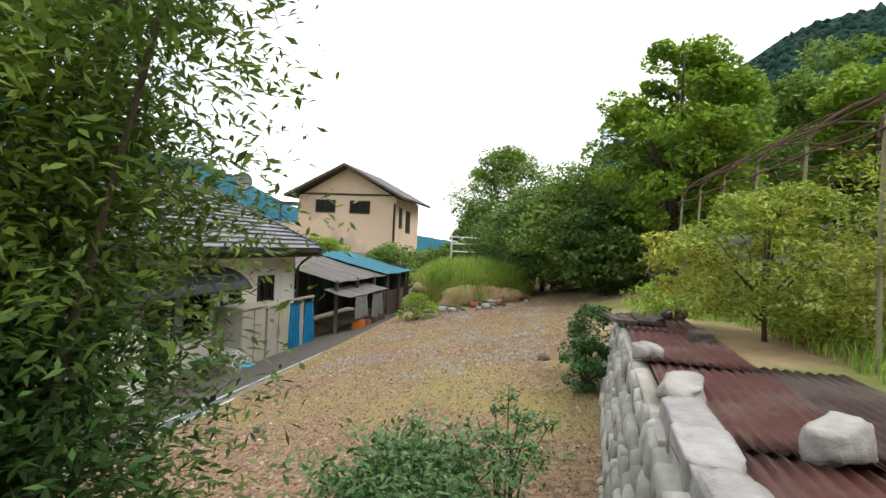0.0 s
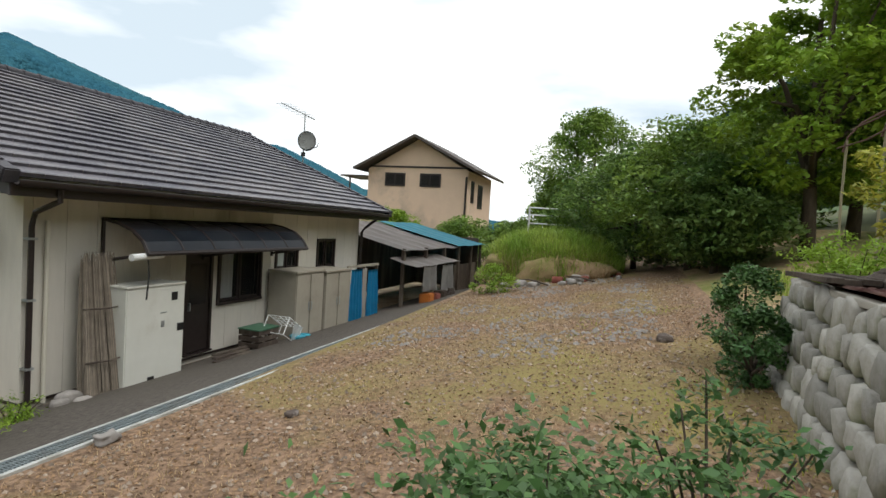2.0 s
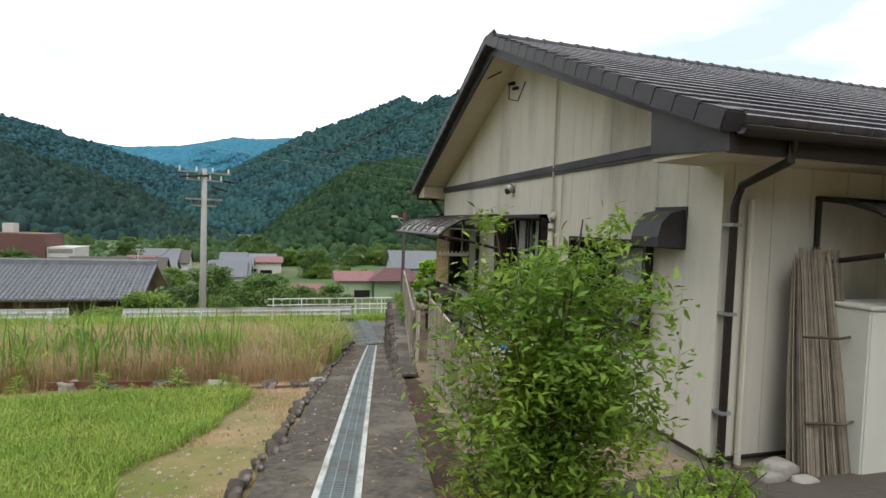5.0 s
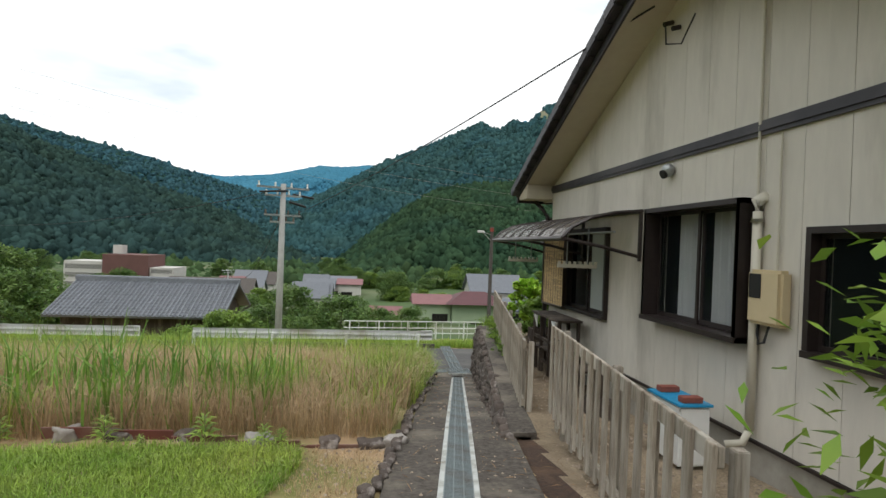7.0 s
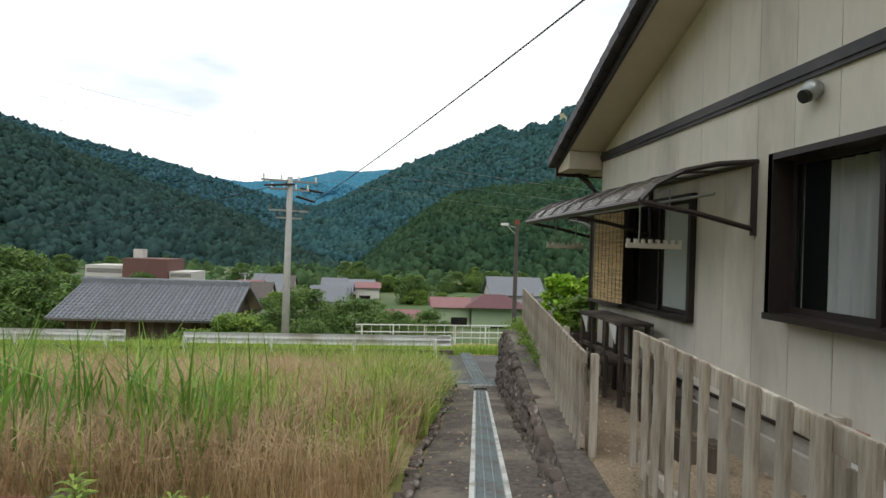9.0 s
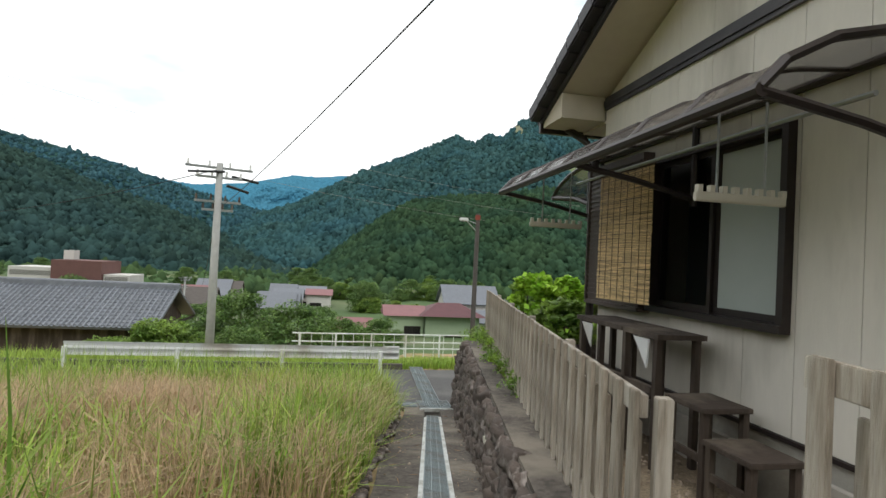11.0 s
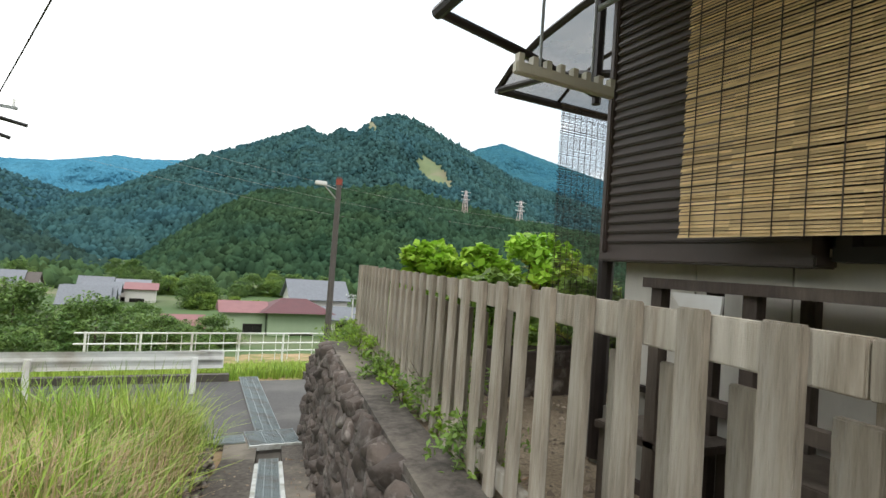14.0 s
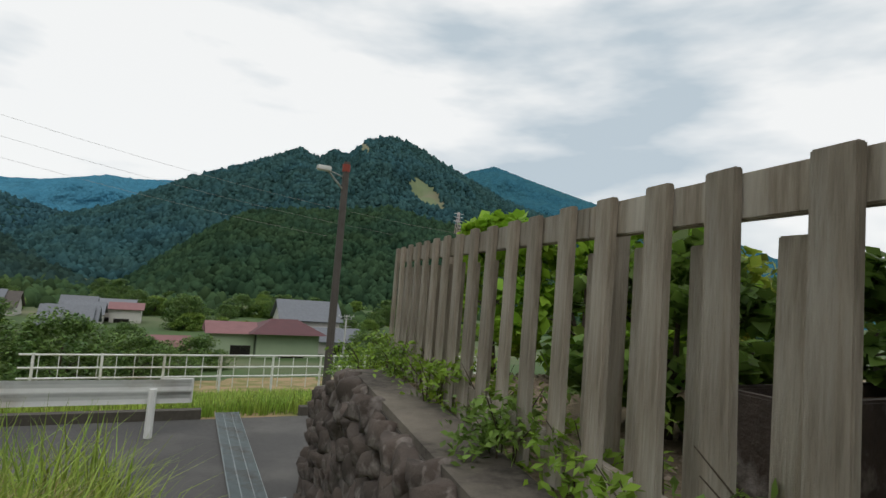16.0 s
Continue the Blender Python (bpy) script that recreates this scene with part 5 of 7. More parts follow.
# cross grating at the foot of the path and the road's channel
cross = thing("drain_cover", (-0.74, 14.80, -2.0), "wide steel grating across the foot of the path", "drain")
g2 = grating_mesh("grating", 0.68, 0.72, 24)
ob = new("grating", g2)
ob.parent = cross
ob = new("grating", grating_mesh("grating", 0.35, 0.42, 14))
ob.parent = cross
ob.location = (-0.60, 0.2, 0.0)
part("edge_angle", boxes((-0.37, 0.37, -0.03, -0.004, -0.06, 0.012)), M_GRATE_EDGE, cross)
road_drain = thing("drain_cover", (-0.74, 15.52, -2.02), "steel channel grating crossing the road", "drain")
g3 = grating_mesh("grating", 0.975, 0.38, 26)
for k in range(4):
    ob = new("grating", g3)
    ob.parent = road_drain
    ob.matrix_basis = Matrix.Translation((0.04 * k, 0.98 * k, -0.004 * k)) @ Matrix.Rotation(-0.04, 4, "Z")

# ---------------- picket fence ----------------
def fence_run(y0, y1, line, top, foot, seed, end_posts):
    rng = np.random.default_rng(seed)
    t = thing("picket_fence", (line(y0), y0, foot), "weathered grey-brown wooden picket fence on the gravel strip", "fence", "fence runs beside the house")
    o = Vector((line(y0), y0, foot))
    dx = (line(y1) - line(y0)) / (y1 - y0)
    turn = -math.atan(dx)
    h = top - foot
    variants = []
    for k in range(5):
        bm = bmesh.new()
        w = 0.09 + rng.uniform(-0.004, 0.006)
        box(bm, -0.012, 0.012, -w / 2, w / 2, 0.05 + rng.uniform(-0.03, 0.03), h + rng.uniform(-0.008, 0.008), bevel=0.004)
        for v in bm.verts:
            v.co.y += 0.006 * math.sin(v.co.z * 3 + k)
        me = bpy.data.meshes.new("picket")
        bm.to_mesh(me)
        bm.free()
        me.materials.append(M_WOOD)
        variants.append(me)
    L = math.hypot(y1 - y0, line(y1) - line(y0))
    for z, hh in ((h - 0.118, 0.105), (0.12, 0.09)):
        u = 0.0
        while u < L - 0.05:
            ue = min(u + 1.8, L)
            r = part("rail", boxes((-0.018, 0.018, u + 0.002, ue - 0.002, z, z + hh), bevel=0.004), M_WOOD, t)
            r.rotation_euler = (0, 0, turn)
            u = ue
    u = 0.05
    k = 0
    while u < L - 0.03:
        for side, du, dz in ((-1, 0.0, 0.0), (1, 0.119, -0.16)):
            if side == 1 and (u > L - 0.2 or (seed == 1 and k % 3)):
                continue
            ob = new("picket", variants[int(rng.integers(5))])
            ob.parent = t
            ob.matrix_basis = Matrix.Rotation(turn, 4, "Z") @ Matrix.Translation((side * 0.031, u + du + rng.uniform(-0.008, 0.008), dz)) @ Matrix.Rotation(rng.uniform(-0.012, 0.012), 4, "X")
        u += 0.238
        k += 1
    for u in np.arange(0.0 if end_posts else 0.9, L + 0.01, 1.8):
        p = part("post", boxes((0.05, 0.12, u - 0.035, u + 0.035, -0.25, h - 0.02), bevel=0.005), M_WOOD, t)
        p.rotation_euler = (0, 0, turn)
    return t


def fence1(y):
    return -1.40 + 0.14 * (y - 4.86)


def fence2(y):
    return -0.70 + 0.188 * (y - 10)


fence_run(0.95, 4.86, fence1, 0.965, -0.14, 1, True)
fence_run(5.58, 13.95, fence2, 0.65, -0.36, 2, True)

# ---------------- cobble wall beside the path ----------------
cw = thing("wall_cobble", (0, 0, 0), "low retaining wall of dark round cobbles along the path", "wall", kind="structure")
bm = bmesh.new()
prev = None
for y in np.arange(4.6, 15.6, 0.4):
    x, zt, zb = wall_x(y), pad_z(y) + 0.0, path_z(y) - 0.2
    ring = [bm.verts.new(p) for p in ((x - 0.02, y, zb), (x + 0.05, y, zt), (x + 0.30, y, zt), (x + 0.30, y, zb))]
    if prev:
        for i in range(4):
            bm.faces.new((prev[i], prev[(i + 1) % 4], ring[(i + 1) % 4], ring[i]))
    else:
        bm.faces.new(ring)
    prev = ring
bm.faces.new(prev[::-1])
bmesh.ops.recalc_face_normals(bm, faces=bm.faces)
part("core", bm, M_MORTAR, cw)
rng = np.random.default_rng(21)
cob = [stone_mesh("cobble", rng, 0.075, 0.115, 0.08, 0.26, square=0.45) for _ in range(10)]
for me in cob:
    me.materials.append(M_COBBLE)
y = 4.7
row_h = 0.15
while y < 15.3:
    zt, zb = pad_z(y) - 0.03, path_z(y)
    k = 0
    z = zt
    while z > zb - 0.05 and k < 10:
        s_ = rng.uniform(0.82, 1.18)
        yo = y + (0.12 if k % 2 else 0) + rng.uniform(-0.03, 0.03)
        f = (zt - z) / max(0.3, zt - zb)
        ob = new("cobble", cob[int(rng.integers(10))])
        ob.parent = cw
        ob.matrix_basis = Matrix.LocRotScale((wall_x(yo) + 0.035 - 0.06 * f + rng.uniform(-0.02, 0.02), yo, z - 0.03 + rng.uniform(-0.02, 0.02)), Euler(rng.uniform(-0.4, 0.4, 3)), (s_, s_ * rng.uniform(0.85, 1.1), s_))
        z -= row_h
        k += 1
    y += 0.215
part("drain_stub", tubes(([(wall_x(8.7) - 0.06, 8.7, -0.62), (wall_x(8.7) + 0.15, 8.72, -0.6)], 0.05), n=14), M_PVC, cw)
# edging stones down the other side of the path
rng = np.random.default_rng(31)
edge = [stone_mesh("edging_stone", rng, 0.07, 0.13, 0.06, 0.2) for _ in range(6)]
for me in edge:
    me.materials.append(M_COBBLE)
kerbline = thing("stone_edging", (0, 0, 0), "row of small dark stones edging the path", "edging")
y = -2.0
while y < 14.2:
    for layer in range(1 if y < 10 else 2):
        ob = new("edging_stone", edge[int(rng.integers(6))])
        ob.parent = kerbline
        ob.matrix_basis = Matrix.LocRotScale((drain_x(y) - 0.68 - 0.02 * layer + rng.uniform(-0.04, 0.04), y + 0.1 * layer, path_z(y) + 0.05 + 0.11 * layer), Euler((rng.uniform(-0.2, 0.2), rng.uniform(-0.2, 0.2), rng.uniform(-0.4, 0.4))), Vector((1, 1, 1)) * rng.uniform(0.4, 0.85))
    y += rng.uniform(0.13, 0.24)

# ---------------- the terrace and its stone wall ----------------
TER = 2.50
SKEW = -0.075


def ter_at(x, y):
    """A place given along the terrace wall, turned with the wall."""
    c, q = math.cos(SKEW), math.sin(SKEW)
    return 1.45 + (x - 1.45) * c - (y + 9.0) * q, -9.0 + (x - 1.45) * q + (y + 9.0) * c


ter = thing("wall_terrace", (0, 0, 0), "dry stone retaining wall of pale blocks below the terrace", "wall", kind="structure")
bm = bmesh.new()
prism(bm, [(-7.4, -8.74, 1.2), (-7.4, -8.95, TER - 0.02), (-7.4, -9.3, TER - 0.02), (-7.4, -9.3, 1.2)], (8.85, 0, 0))
ter.location = (1.45 * (1 - math.cos(SKEW)) - 9.0 * math.sin(SKEW), -9.0 * (1 - math.cos(SKEW)) - 1.45 * math.sin(SKEW), 0)
ter.rotation_euler = (0, 0, SKEW)
part("core", bm, M_MORTAR_L, ter)
part("fill", boxes((-7.4, 1.9, -12.6, -9.301, 1.0, TER - 0.03)), M_FIELD, ter)
part("coping", boxes((-4.0, 1.45, -9.02, -8.90, TER - 0.035, TER + 0.012), bevel=0.006), M_FOUND, ter)
rng = np.random.default_rng(41)
blk = [stone_mesh("stone", rng, 0.116, 0.085, 0.112, 0.13, square=0.46) for _ in range(16)]
for me in blk:
    me.materials.append(M_STONE)
for r_ in range(6):
    z = TER - 0.12 - r_ * 0.205
    x = -6.6 + (0.14 if r_ % 2 else 0)
    while x < 1.42:
        f = (TER - z) / 1.2
        s_ = rng.uniform(0.88, 1.12)
        ob = new("stone", blk[int(rng.integers(16))])
        ob.parent = ter
        ob.matrix_basis = Matrix.LocRotScale((x, -8.97 + 0.22 * f + rng.uniform(-0.015, 0.015), z + rng.uniform(-0.025, 0.025)), Euler((rng.uniform(-0.12, 0.12), rng.uniform(-0.35, 0.35), rng.uniform(-0.08, 0.08))), (s_ * rng.uniform(0.9, 1.12), 1, s_ * rng.uniform(0.85, 1.15)))
        x += rng.uniform(0.2, 0.26)
# rough-hewn blocks capping the near end of the wall
for k in range(5):
    ob = mesh_part("capping_block", stone_mesh("capping_block", rng, 0.26, 0.11, 0.09, 0.16, 3, square=0.24), M_CAPSTONE)
    x_, y_ = ter_at(-3.8 - 0.50 * k, -9.05)
    ob.location = (x_, y_, TER + 0.03 + 0.012 * (k % 2))
    ob.rotation_euler = (0.03, 0, SKEW + rng.uniform(-0.05, 0.05))
    tagged(ob, "pale rough-hewn granite block capping the terrace wall", "stone block", "capping blocks on the terrace wall")


def corrugated(name, at, lx, ly, turn, material, label, pitch=0.076, amp=0.009, tilt=(0, 0)):
    bm = bmesh.new()
    n = int(ly / pitch * 6)
    rows = []
    for i in range(n + 1):
        y_ = ly * i / n
        zc = amp * math.sin(2 * math.pi * y_ / pitch)
        rows.append([bm.verts.new((x_, y_, zc + 0.012 * noise.noise(Vector((x_ * 2, y_ * 2, at[0]))))) for x_ in np.linspace(0, lx, 7)])
    for a, b in zip(rows, rows[1:]):
        for i in range(6):
            bm.faces.new((a[i], a[i + 1], b[i + 1], b[i]))
    bmesh.ops.solidify(bm, geom=bm.faces[:], thickness=0.002)
    ob = part(name, bm, material, None, smooth=True)
    ob.location = (*ter_at(at[0], at[1]), at[2])
    ob.rotation_euler = (tilt[0], tilt[1], turn + SKEW)
    return tagged(ob, label, "metal sheet", "rusty sheets on the terrace")


corrugated("corrugated_sheet", (-6.2, -9.85, TER + 0.03), 2.2, 0.85, 0.03, M_RED, "rusty red corrugated sheet lying on the terrace")
corrugated("corrugated_sheet", (-4.1, -9.82, TER + 0.05), 1.9, 0.84, -0.02, M_RED, "rusty red corrugated sheet weighted with stones")
corrugated("corrugated_sheet", (-2.3, -9.80, TER + 0.065), 1.9, 0.84, 0.01, M_RED, "rusty red corrugated sheet lapping over another")
corrugated("corrugated_sheet", (-0.5, -9.78, TER + 0.05), 1.8, 0.82, 0.02, M_RED, "rusty red corrugated sheet beside old boards")
corrugated("corrugated_sheet", (-4.6, -10.55, TER + 0.05), 2.6, 0.75, 0.05, mat("brown_old_sheet", (0.11, 0.065, 0.055), (0.075, 0.048, 0.042), scale=4, rough=0.8, c3=(0.2, 0.16, 0.13), amount3=0.6), "old brown ribbed sheet covered with litter")
for k, (x_, y_, sx, sy, sz, m_) in enumerate(((-2.05, -9.02, 0.13, 0.09, 0.075, M_ROCK), (-1.0, -9.6, 0.15, 0.1, 0.08, M_COBBLE), (-3.15, -9.12, 0.30, 0.14, 0.06, M_ROCK), (-4.0, -9.62, 0.20, 0.12, 0.10, M_ROCK), (0.3, -9.3, 0.2, 0.1, 0.06, M_COBBLE), (1.0, -9.6, 0.22, 0.12, 0.08, M_COBBLE), (-5.2, -9.7, 0.15, 0.12, 0.08, M_ROCK))):
    ob = mesh_part("boulder", stone_mesh("boulder", rng, sx * 0.9, sy * 0.9, sz * 0.9, 0.22, 3), m_)
    ob.location = (*ter_at(x_, y_), TER + 0.05 + sz * 0.62)
    ob.rotation_euler = (0, 0, rng.uniform(-1, 1))
    tagged(ob, "rounded grey boulder resting on the terrace sheets", "boulder", "boulders on the terrace")
boards = thing("old_boards", (*ter_at(0.0, -9.35), TER + 0.06), "stack of rotten boards at the end of the terrace", "boards")
for k in range(4):
    p = part("board", boxes((0, 1.0 - 0.1 * k, 0.13 * k, 0.12 + 0.13 * k, 0.0 + 0.01 * (k % 2), 0.04 + 0.01 * (k % 2))), M_DARKWOOD, boards)
    p.rotation_euler = (0, 0, 0.08 * k - 0.1)

# hoop trellis behind the terrace
hoop = thing("hoop_trellis", (0, -10.75, TER), "old trellis of bamboo poles with rusty bent hoops", "trellis")
for k, x_ in enumerate((-1.4, 0.1, 1.6, 3.1, 4.6, 6.1)):
    part("pole", tubes(([(x_, 0, -0.3), (x_ + 0.06, 0.02, 1.2), (x_ + 0.1, 0.0, 2.2)], 0.022), n=6), M_CANE, hoop)
    part("pole", tubes(([(x_, -2.4, -0.2), (x_ + 0.06, -2.4, 2.2)], 0.022), n=6), M_CANE, hoop)
    arc = [(x_ + 0.1, -1.2 - 1.25 * math.cos(a), 2.0 + 0.85 * math.sin(a)) for a in np.linspace(0, math.pi, 11)]
    part("hoop", tubes((arc, 0.016), n=5), M_RUST, hoop)
for j, a in enumerate(np.linspace(0.1, math.pi - 0.1, 8)):
    part("purlin", tubes(([(x_, -1.2 - 1.25 * math.cos(a) + 0.03 * math.sin(x_ * 3 + j), 2.0 + 0.85 * math.sin(a) + 0.02 * math.sin(x_ * 2 + j)) for x_ in np.linspace(-2.2, 6.4, 9)], 0.014), n=5), M_RUST, hoop)

# ---------------- behind the picket fence ----------------
shelf = thing("plant_stand", (-0.52, 7.05, -0.30), "dark weathered wooden plant stand below the window", "stand")
part("top", boxes((-0.02, 0.40, 0.0, 0.52, 0.98, 1.02), (-0.02, 0.40, 0.54, 1.42, 0.98, 1.02)), M_DARKWOOD, shelf)
for y_ in (0.04, 0.5, 0.95, 1.34):
    for x_ in (0.0, 0.33):
        part("leg", boxes((x_, x_ + 0.05, y_, y_ + 0.05, -0.05, 0.98)), M_DARKWOOD, shelf)
part("rail", boxes((0.0, 0.05, 0.1, 1.33, 0.55, 0.60)), M_DARKWOOD, shelf)
for y_ in (0.10, 1.05):
    bm = bmesh.new()
    prism(bm, [(-0.035, y_, 0.97), (-0.035, y_ + 0.22, 0.97), (-0.035, y_ + 0.02, 0.75)], (0.012, 0, 0))
    part("bracket", bm, M_WHITE, shelf)
for k, (y_, h_) in enumerate(((6.55, 0.62), (6.12, 0.42), (7.6, 0.45), (8.3, 0.4))):
    st = thing("wooden_stool", (-0.5, y_, pad_z(y_)), "small dark weathered wooden step stool by the wall", "stool", "stools by the wall")
    part("seat", boxes((-0.02, 0.36, -0.02, 0.42, h_ - 0.035, h_), bevel=0.005), M_DARKWOOD, st)
    for x_ in (0.0, 0.30):
        for yy_ in (0.0, 0.36):
            part("leg", boxes((x_, x_ + 0.045, yy_, yy_ + 0.045, -0.04, h_ - 0.036)), M_DARKWOOD, st)
    part("brace", boxes((0.002, 0.03, 0.046, 0.359, h_ * 0.4, h_ * 0.4 + 0.05)), M_DARKWOOD, st)
for y_, x_ in ((5.45, -0.62), (5.25, -0.48)):
    bm = bmesh.new()
    box(bm, -0.09, 0.09, -0.11, 0.11, 0, 0.26, bevel=0.025)
    ob = tagged(part("wood_block", bm, M_DARKWOOD), "short dark wooden block standing on the gravel", "wood block", "wood blocks on the gravel")
    ob.location = (x_, y_, pad_z(y_) - 0.02)
ac = thing("storage_box", (-0.75, 3.35, -0.2), "white plastic box with a blue sheet and bricks on top", "box")
part("box", boxes((0.12, 0.44, 0.05, 0.62, 0.02, 0.60), bevel=0.015), M_WHITE, ac)
part("blue_sheet", boxes((0.105, 0.455, 0.03, 0.64, 0.604, 0.625)), M_TARP, ac)
brickm = mat("red_brick", (0.27, 0.085, 0.06), (0.20, 0.065, 0.05), scale=14, rough=0.9, bump=0.3)
for y_ in (0.08, 0.48):
    ob = part("brick", boxes((-0.75 + 0.17, -0.75 + 0.38, 3.35 + y_, 3.35 + y_ + 0.1, 0.427, 0.485), bevel=0.005), brickm)
    tagged(ob, "red brick weighing down the sheet on the box", "brick", "bricks on the box")
tr = thing("planter_trough", (0.15, 10.6, -0.36), "long brown stone trough behind the fence", "trough")
part("side", boxes((0, 2.6, 0, 0.05, 0, 0.40), bevel=0.01), M_COBBLE, tr)
part("side", boxes((0, 2.6, 0.30, 0.35, 0, 0.40), bevel=0.01), M_COBBLE, tr)
part("end", boxes((0, 0.05, 0.052, 0.298, 0, 0.40), bevel=0.01), M_COBBLE, tr)
part("end", boxes((2.55, 2.6, 0.052, 0.298, 0, 0.40), bevel=0.01), M_COBBLE, tr)
part("soil", boxes((0.052, 2.548, 0.052, 0.298, 0.0, 0.34)), M_SOIL, tr)
part("kerb_slab", boxes((-0.06, -0.005, 4.5, HY + 0.3, -0.5, 0.0)), M_FOUND, house)

# broad weeds sprouting at the edge of the lawn
def sprout(x, y, h, seed):
    rng = np.random.default_rng(seed)
    t = thing("garden_weed", (x, y, ground_z(x, y)), "bright green leafy weed at the edge of the lawn", "weed", "weeds along the lawn edge")
    part("stem", tubes(([(0, 0, -0.03), (0.01, 0, h * 0.5), (0.0, 0.01, h * 0.9)], 0.008, 0.004), n=5), M_CANE, t)
    vs = []
    for i in range(38):
        f = (i + 1) / 38
        a = i * 2.4
        d = Vector((math.cos(a), math.sin(a), 0.55))
        sd = Vector((-math.sin(a), math.cos(a), 0))
        c = Vector((0, 0, h * (0.15 + 0.75 * f)))
        ln = h * 0.55 * (1.05 - 0.55 * f) * rng.uniform(0.8, 1.2)
        mid = c + d * ln * 0.5
        tip = c + d * ln - Vector((0, 0, ln * 0.35))
        vs += [tuple(c), tuple(mid + sd * ln * 0.13), tuple(tip), tuple(mid - sd * ln * 0.13)]
    quads("leaves", np.array(vs), 4, L_GRASS, t)


for k, (x_, y_, h_) in enumerate(((-6.25, 4.45, 0.32), (-5.25, 4.35, 0.35), (-4.65, 4.3, 0.26), (-4.5, 4.45, 0.2), (-7.3, 4.6, 0.32), (-5.8, 4.2, 0.16))):
    sprout(x_, y_, h_, 400 + k)

# red sheet edging and stones at the edge of the lawn
edg = thing("lawn_edging", (-5.7, 4.66, path_z(4.62) - 0.02), "strips of rusty red sheet edging held by stones", "edging")
for k in range(5):
    p = part("strip", boxes((-1.3 + 0.68 * k, -0.63 + 0.68 * k, 0.12 - 0.09 * k, 0.135 - 0.09 * k, 0.0, 0.13 + 0.015 * (k % 2))), M_RED, edg)
    p.rotation_euler = (0.25, 0, -0.03 * (k % 2))
rng = np.random.default_rng(8)
for k, x_ in enumerate((-6.75, -6.2, -5.55, -4.75, -4.0, -3.55, -3.3)):
    ob = mesh_part("edging_rock", stone_mesh("edging_rock", rng, rng.uniform(0.11, 0.17), 0.10, rng.uniform(0.075, 0.105), 0.25, 3), M_COBBLE if k % 3 else M_ROCK)
    ob.location = (x_, 4.42 - 0.12 * (x_ + 3.5) + rng.uniform(-0.06, 0.06), path_z(4.6) + 0.03)
    tagged(ob, "grey rock at the edge of the lawn", "rock", "rocks edging the lawn")
for x_, y_, s_ in ((-1.32, -3.16, 0.10), (-2.75, -2.0, 0.09)):
    ob = mesh_part("white_rock", stone_mesh("white_rock", rng, s_, s_ * 0.75, s_ * 0.45, 0.3, 3), M_ROCK)
    ob.location = (x_, y_, ground_z(x_, y_) + 0.05)
    tagged(ob, "small whitish rock beside the drain", "rock")

# ---------------- roadside ----------------
def guard_rail(x0, y0, x1, y1, z, label):
    t = thing("guard_rail", (x0, y0, z), label, "guard rail", "white guard rails along the road")
    L = math.hypot(x1 - x0, y1 - y0)
    a = math.atan2(y1 - y0, x1 - x0)
    t.rotation_euler = (0, 0, a)
    bm = bmesh.new()
    prof = [(0.0, 0.58), (-0.04, 0.64), (-0.04, 0.69), (0.0, 0.74), (0.0, 0.76), (-0.04, 0.81), (-0.04, 0.86), (0.0, 0.92)]
    rows = [[bm.verts.new((x_, p[0], p[1])) for p in prof] for x_ in np.linspace(0, L, max(2, int(L / 2)))]
    for r0, r1 in zip(rows, rows[1:]):
        for i in range(len(prof) - 1):
            bm.faces.new((r0[i], r0[i + 1], r1[i + 1], r1[i]))
    bmesh.ops.solidify(bm, geom=bm.faces[:], thickness=0.004)
    part("beam", bm, M_WHITE, t)
    part("end_wing", boxes((-0.03, 0.42, -0.065, -0.045, 0.57, 0.93), bevel=0.008), M_WHITE, t)
    x_ = 0.5
    while x_ < L:
        part("post", tubes(([(x_, 0.06, -0.3), (x_, 0.06, 0.80)], 0.057), n=10), M_WHITE, t)
        x_ += 2.6
    return t


guard_rail(-1.24, 18.3, -9.6, 18.2, -2.19, "white steel guard rail with a flat end by the road")
guard_rail(-11.4, 18.3, -44, 18.9, -2.19, "white steel guard rail further along the road")
far_rail = thing("railing", (-4.5, 26.6, -3.1), "white pipe railing at the far edge of the grass", "railing")
for k in range(10):
    part("post", tubes(([(k * 1.5, 0.05 * k, -0.4), (k * 1.5, 0.05 * k, 1.0)], 0.035), n=8), M_WHITE, far_rail)
for z_ in (0.35, 0.62, 0.96):
    part("rail", tubes(([(-0.3, 0, z_), (13.8, 0.45, z_ + 0.05)], 0.028), n=6), M_WHITE, far_rail)
mesh_f = thing("wire_fence", (-4.5, 27.4, -3.2), "pale wire fence behind the white railing", "fence")
for k in range(30):
    part("wire", tubes(([(k * 0.45, 0, 0), (k * 0.45, 0, 0.95)], 0.012), n=4), M_WHITE, mesh_f)
wb = thing("utility_box", (1.75, 19.9, -2.0), "small white utility box beside the lamp pole", "box")
part("box", boxes((-0.22, 0.32, -0.12, 0.12, 0, 0.62), bevel=0.02), M_WHITE, wb)

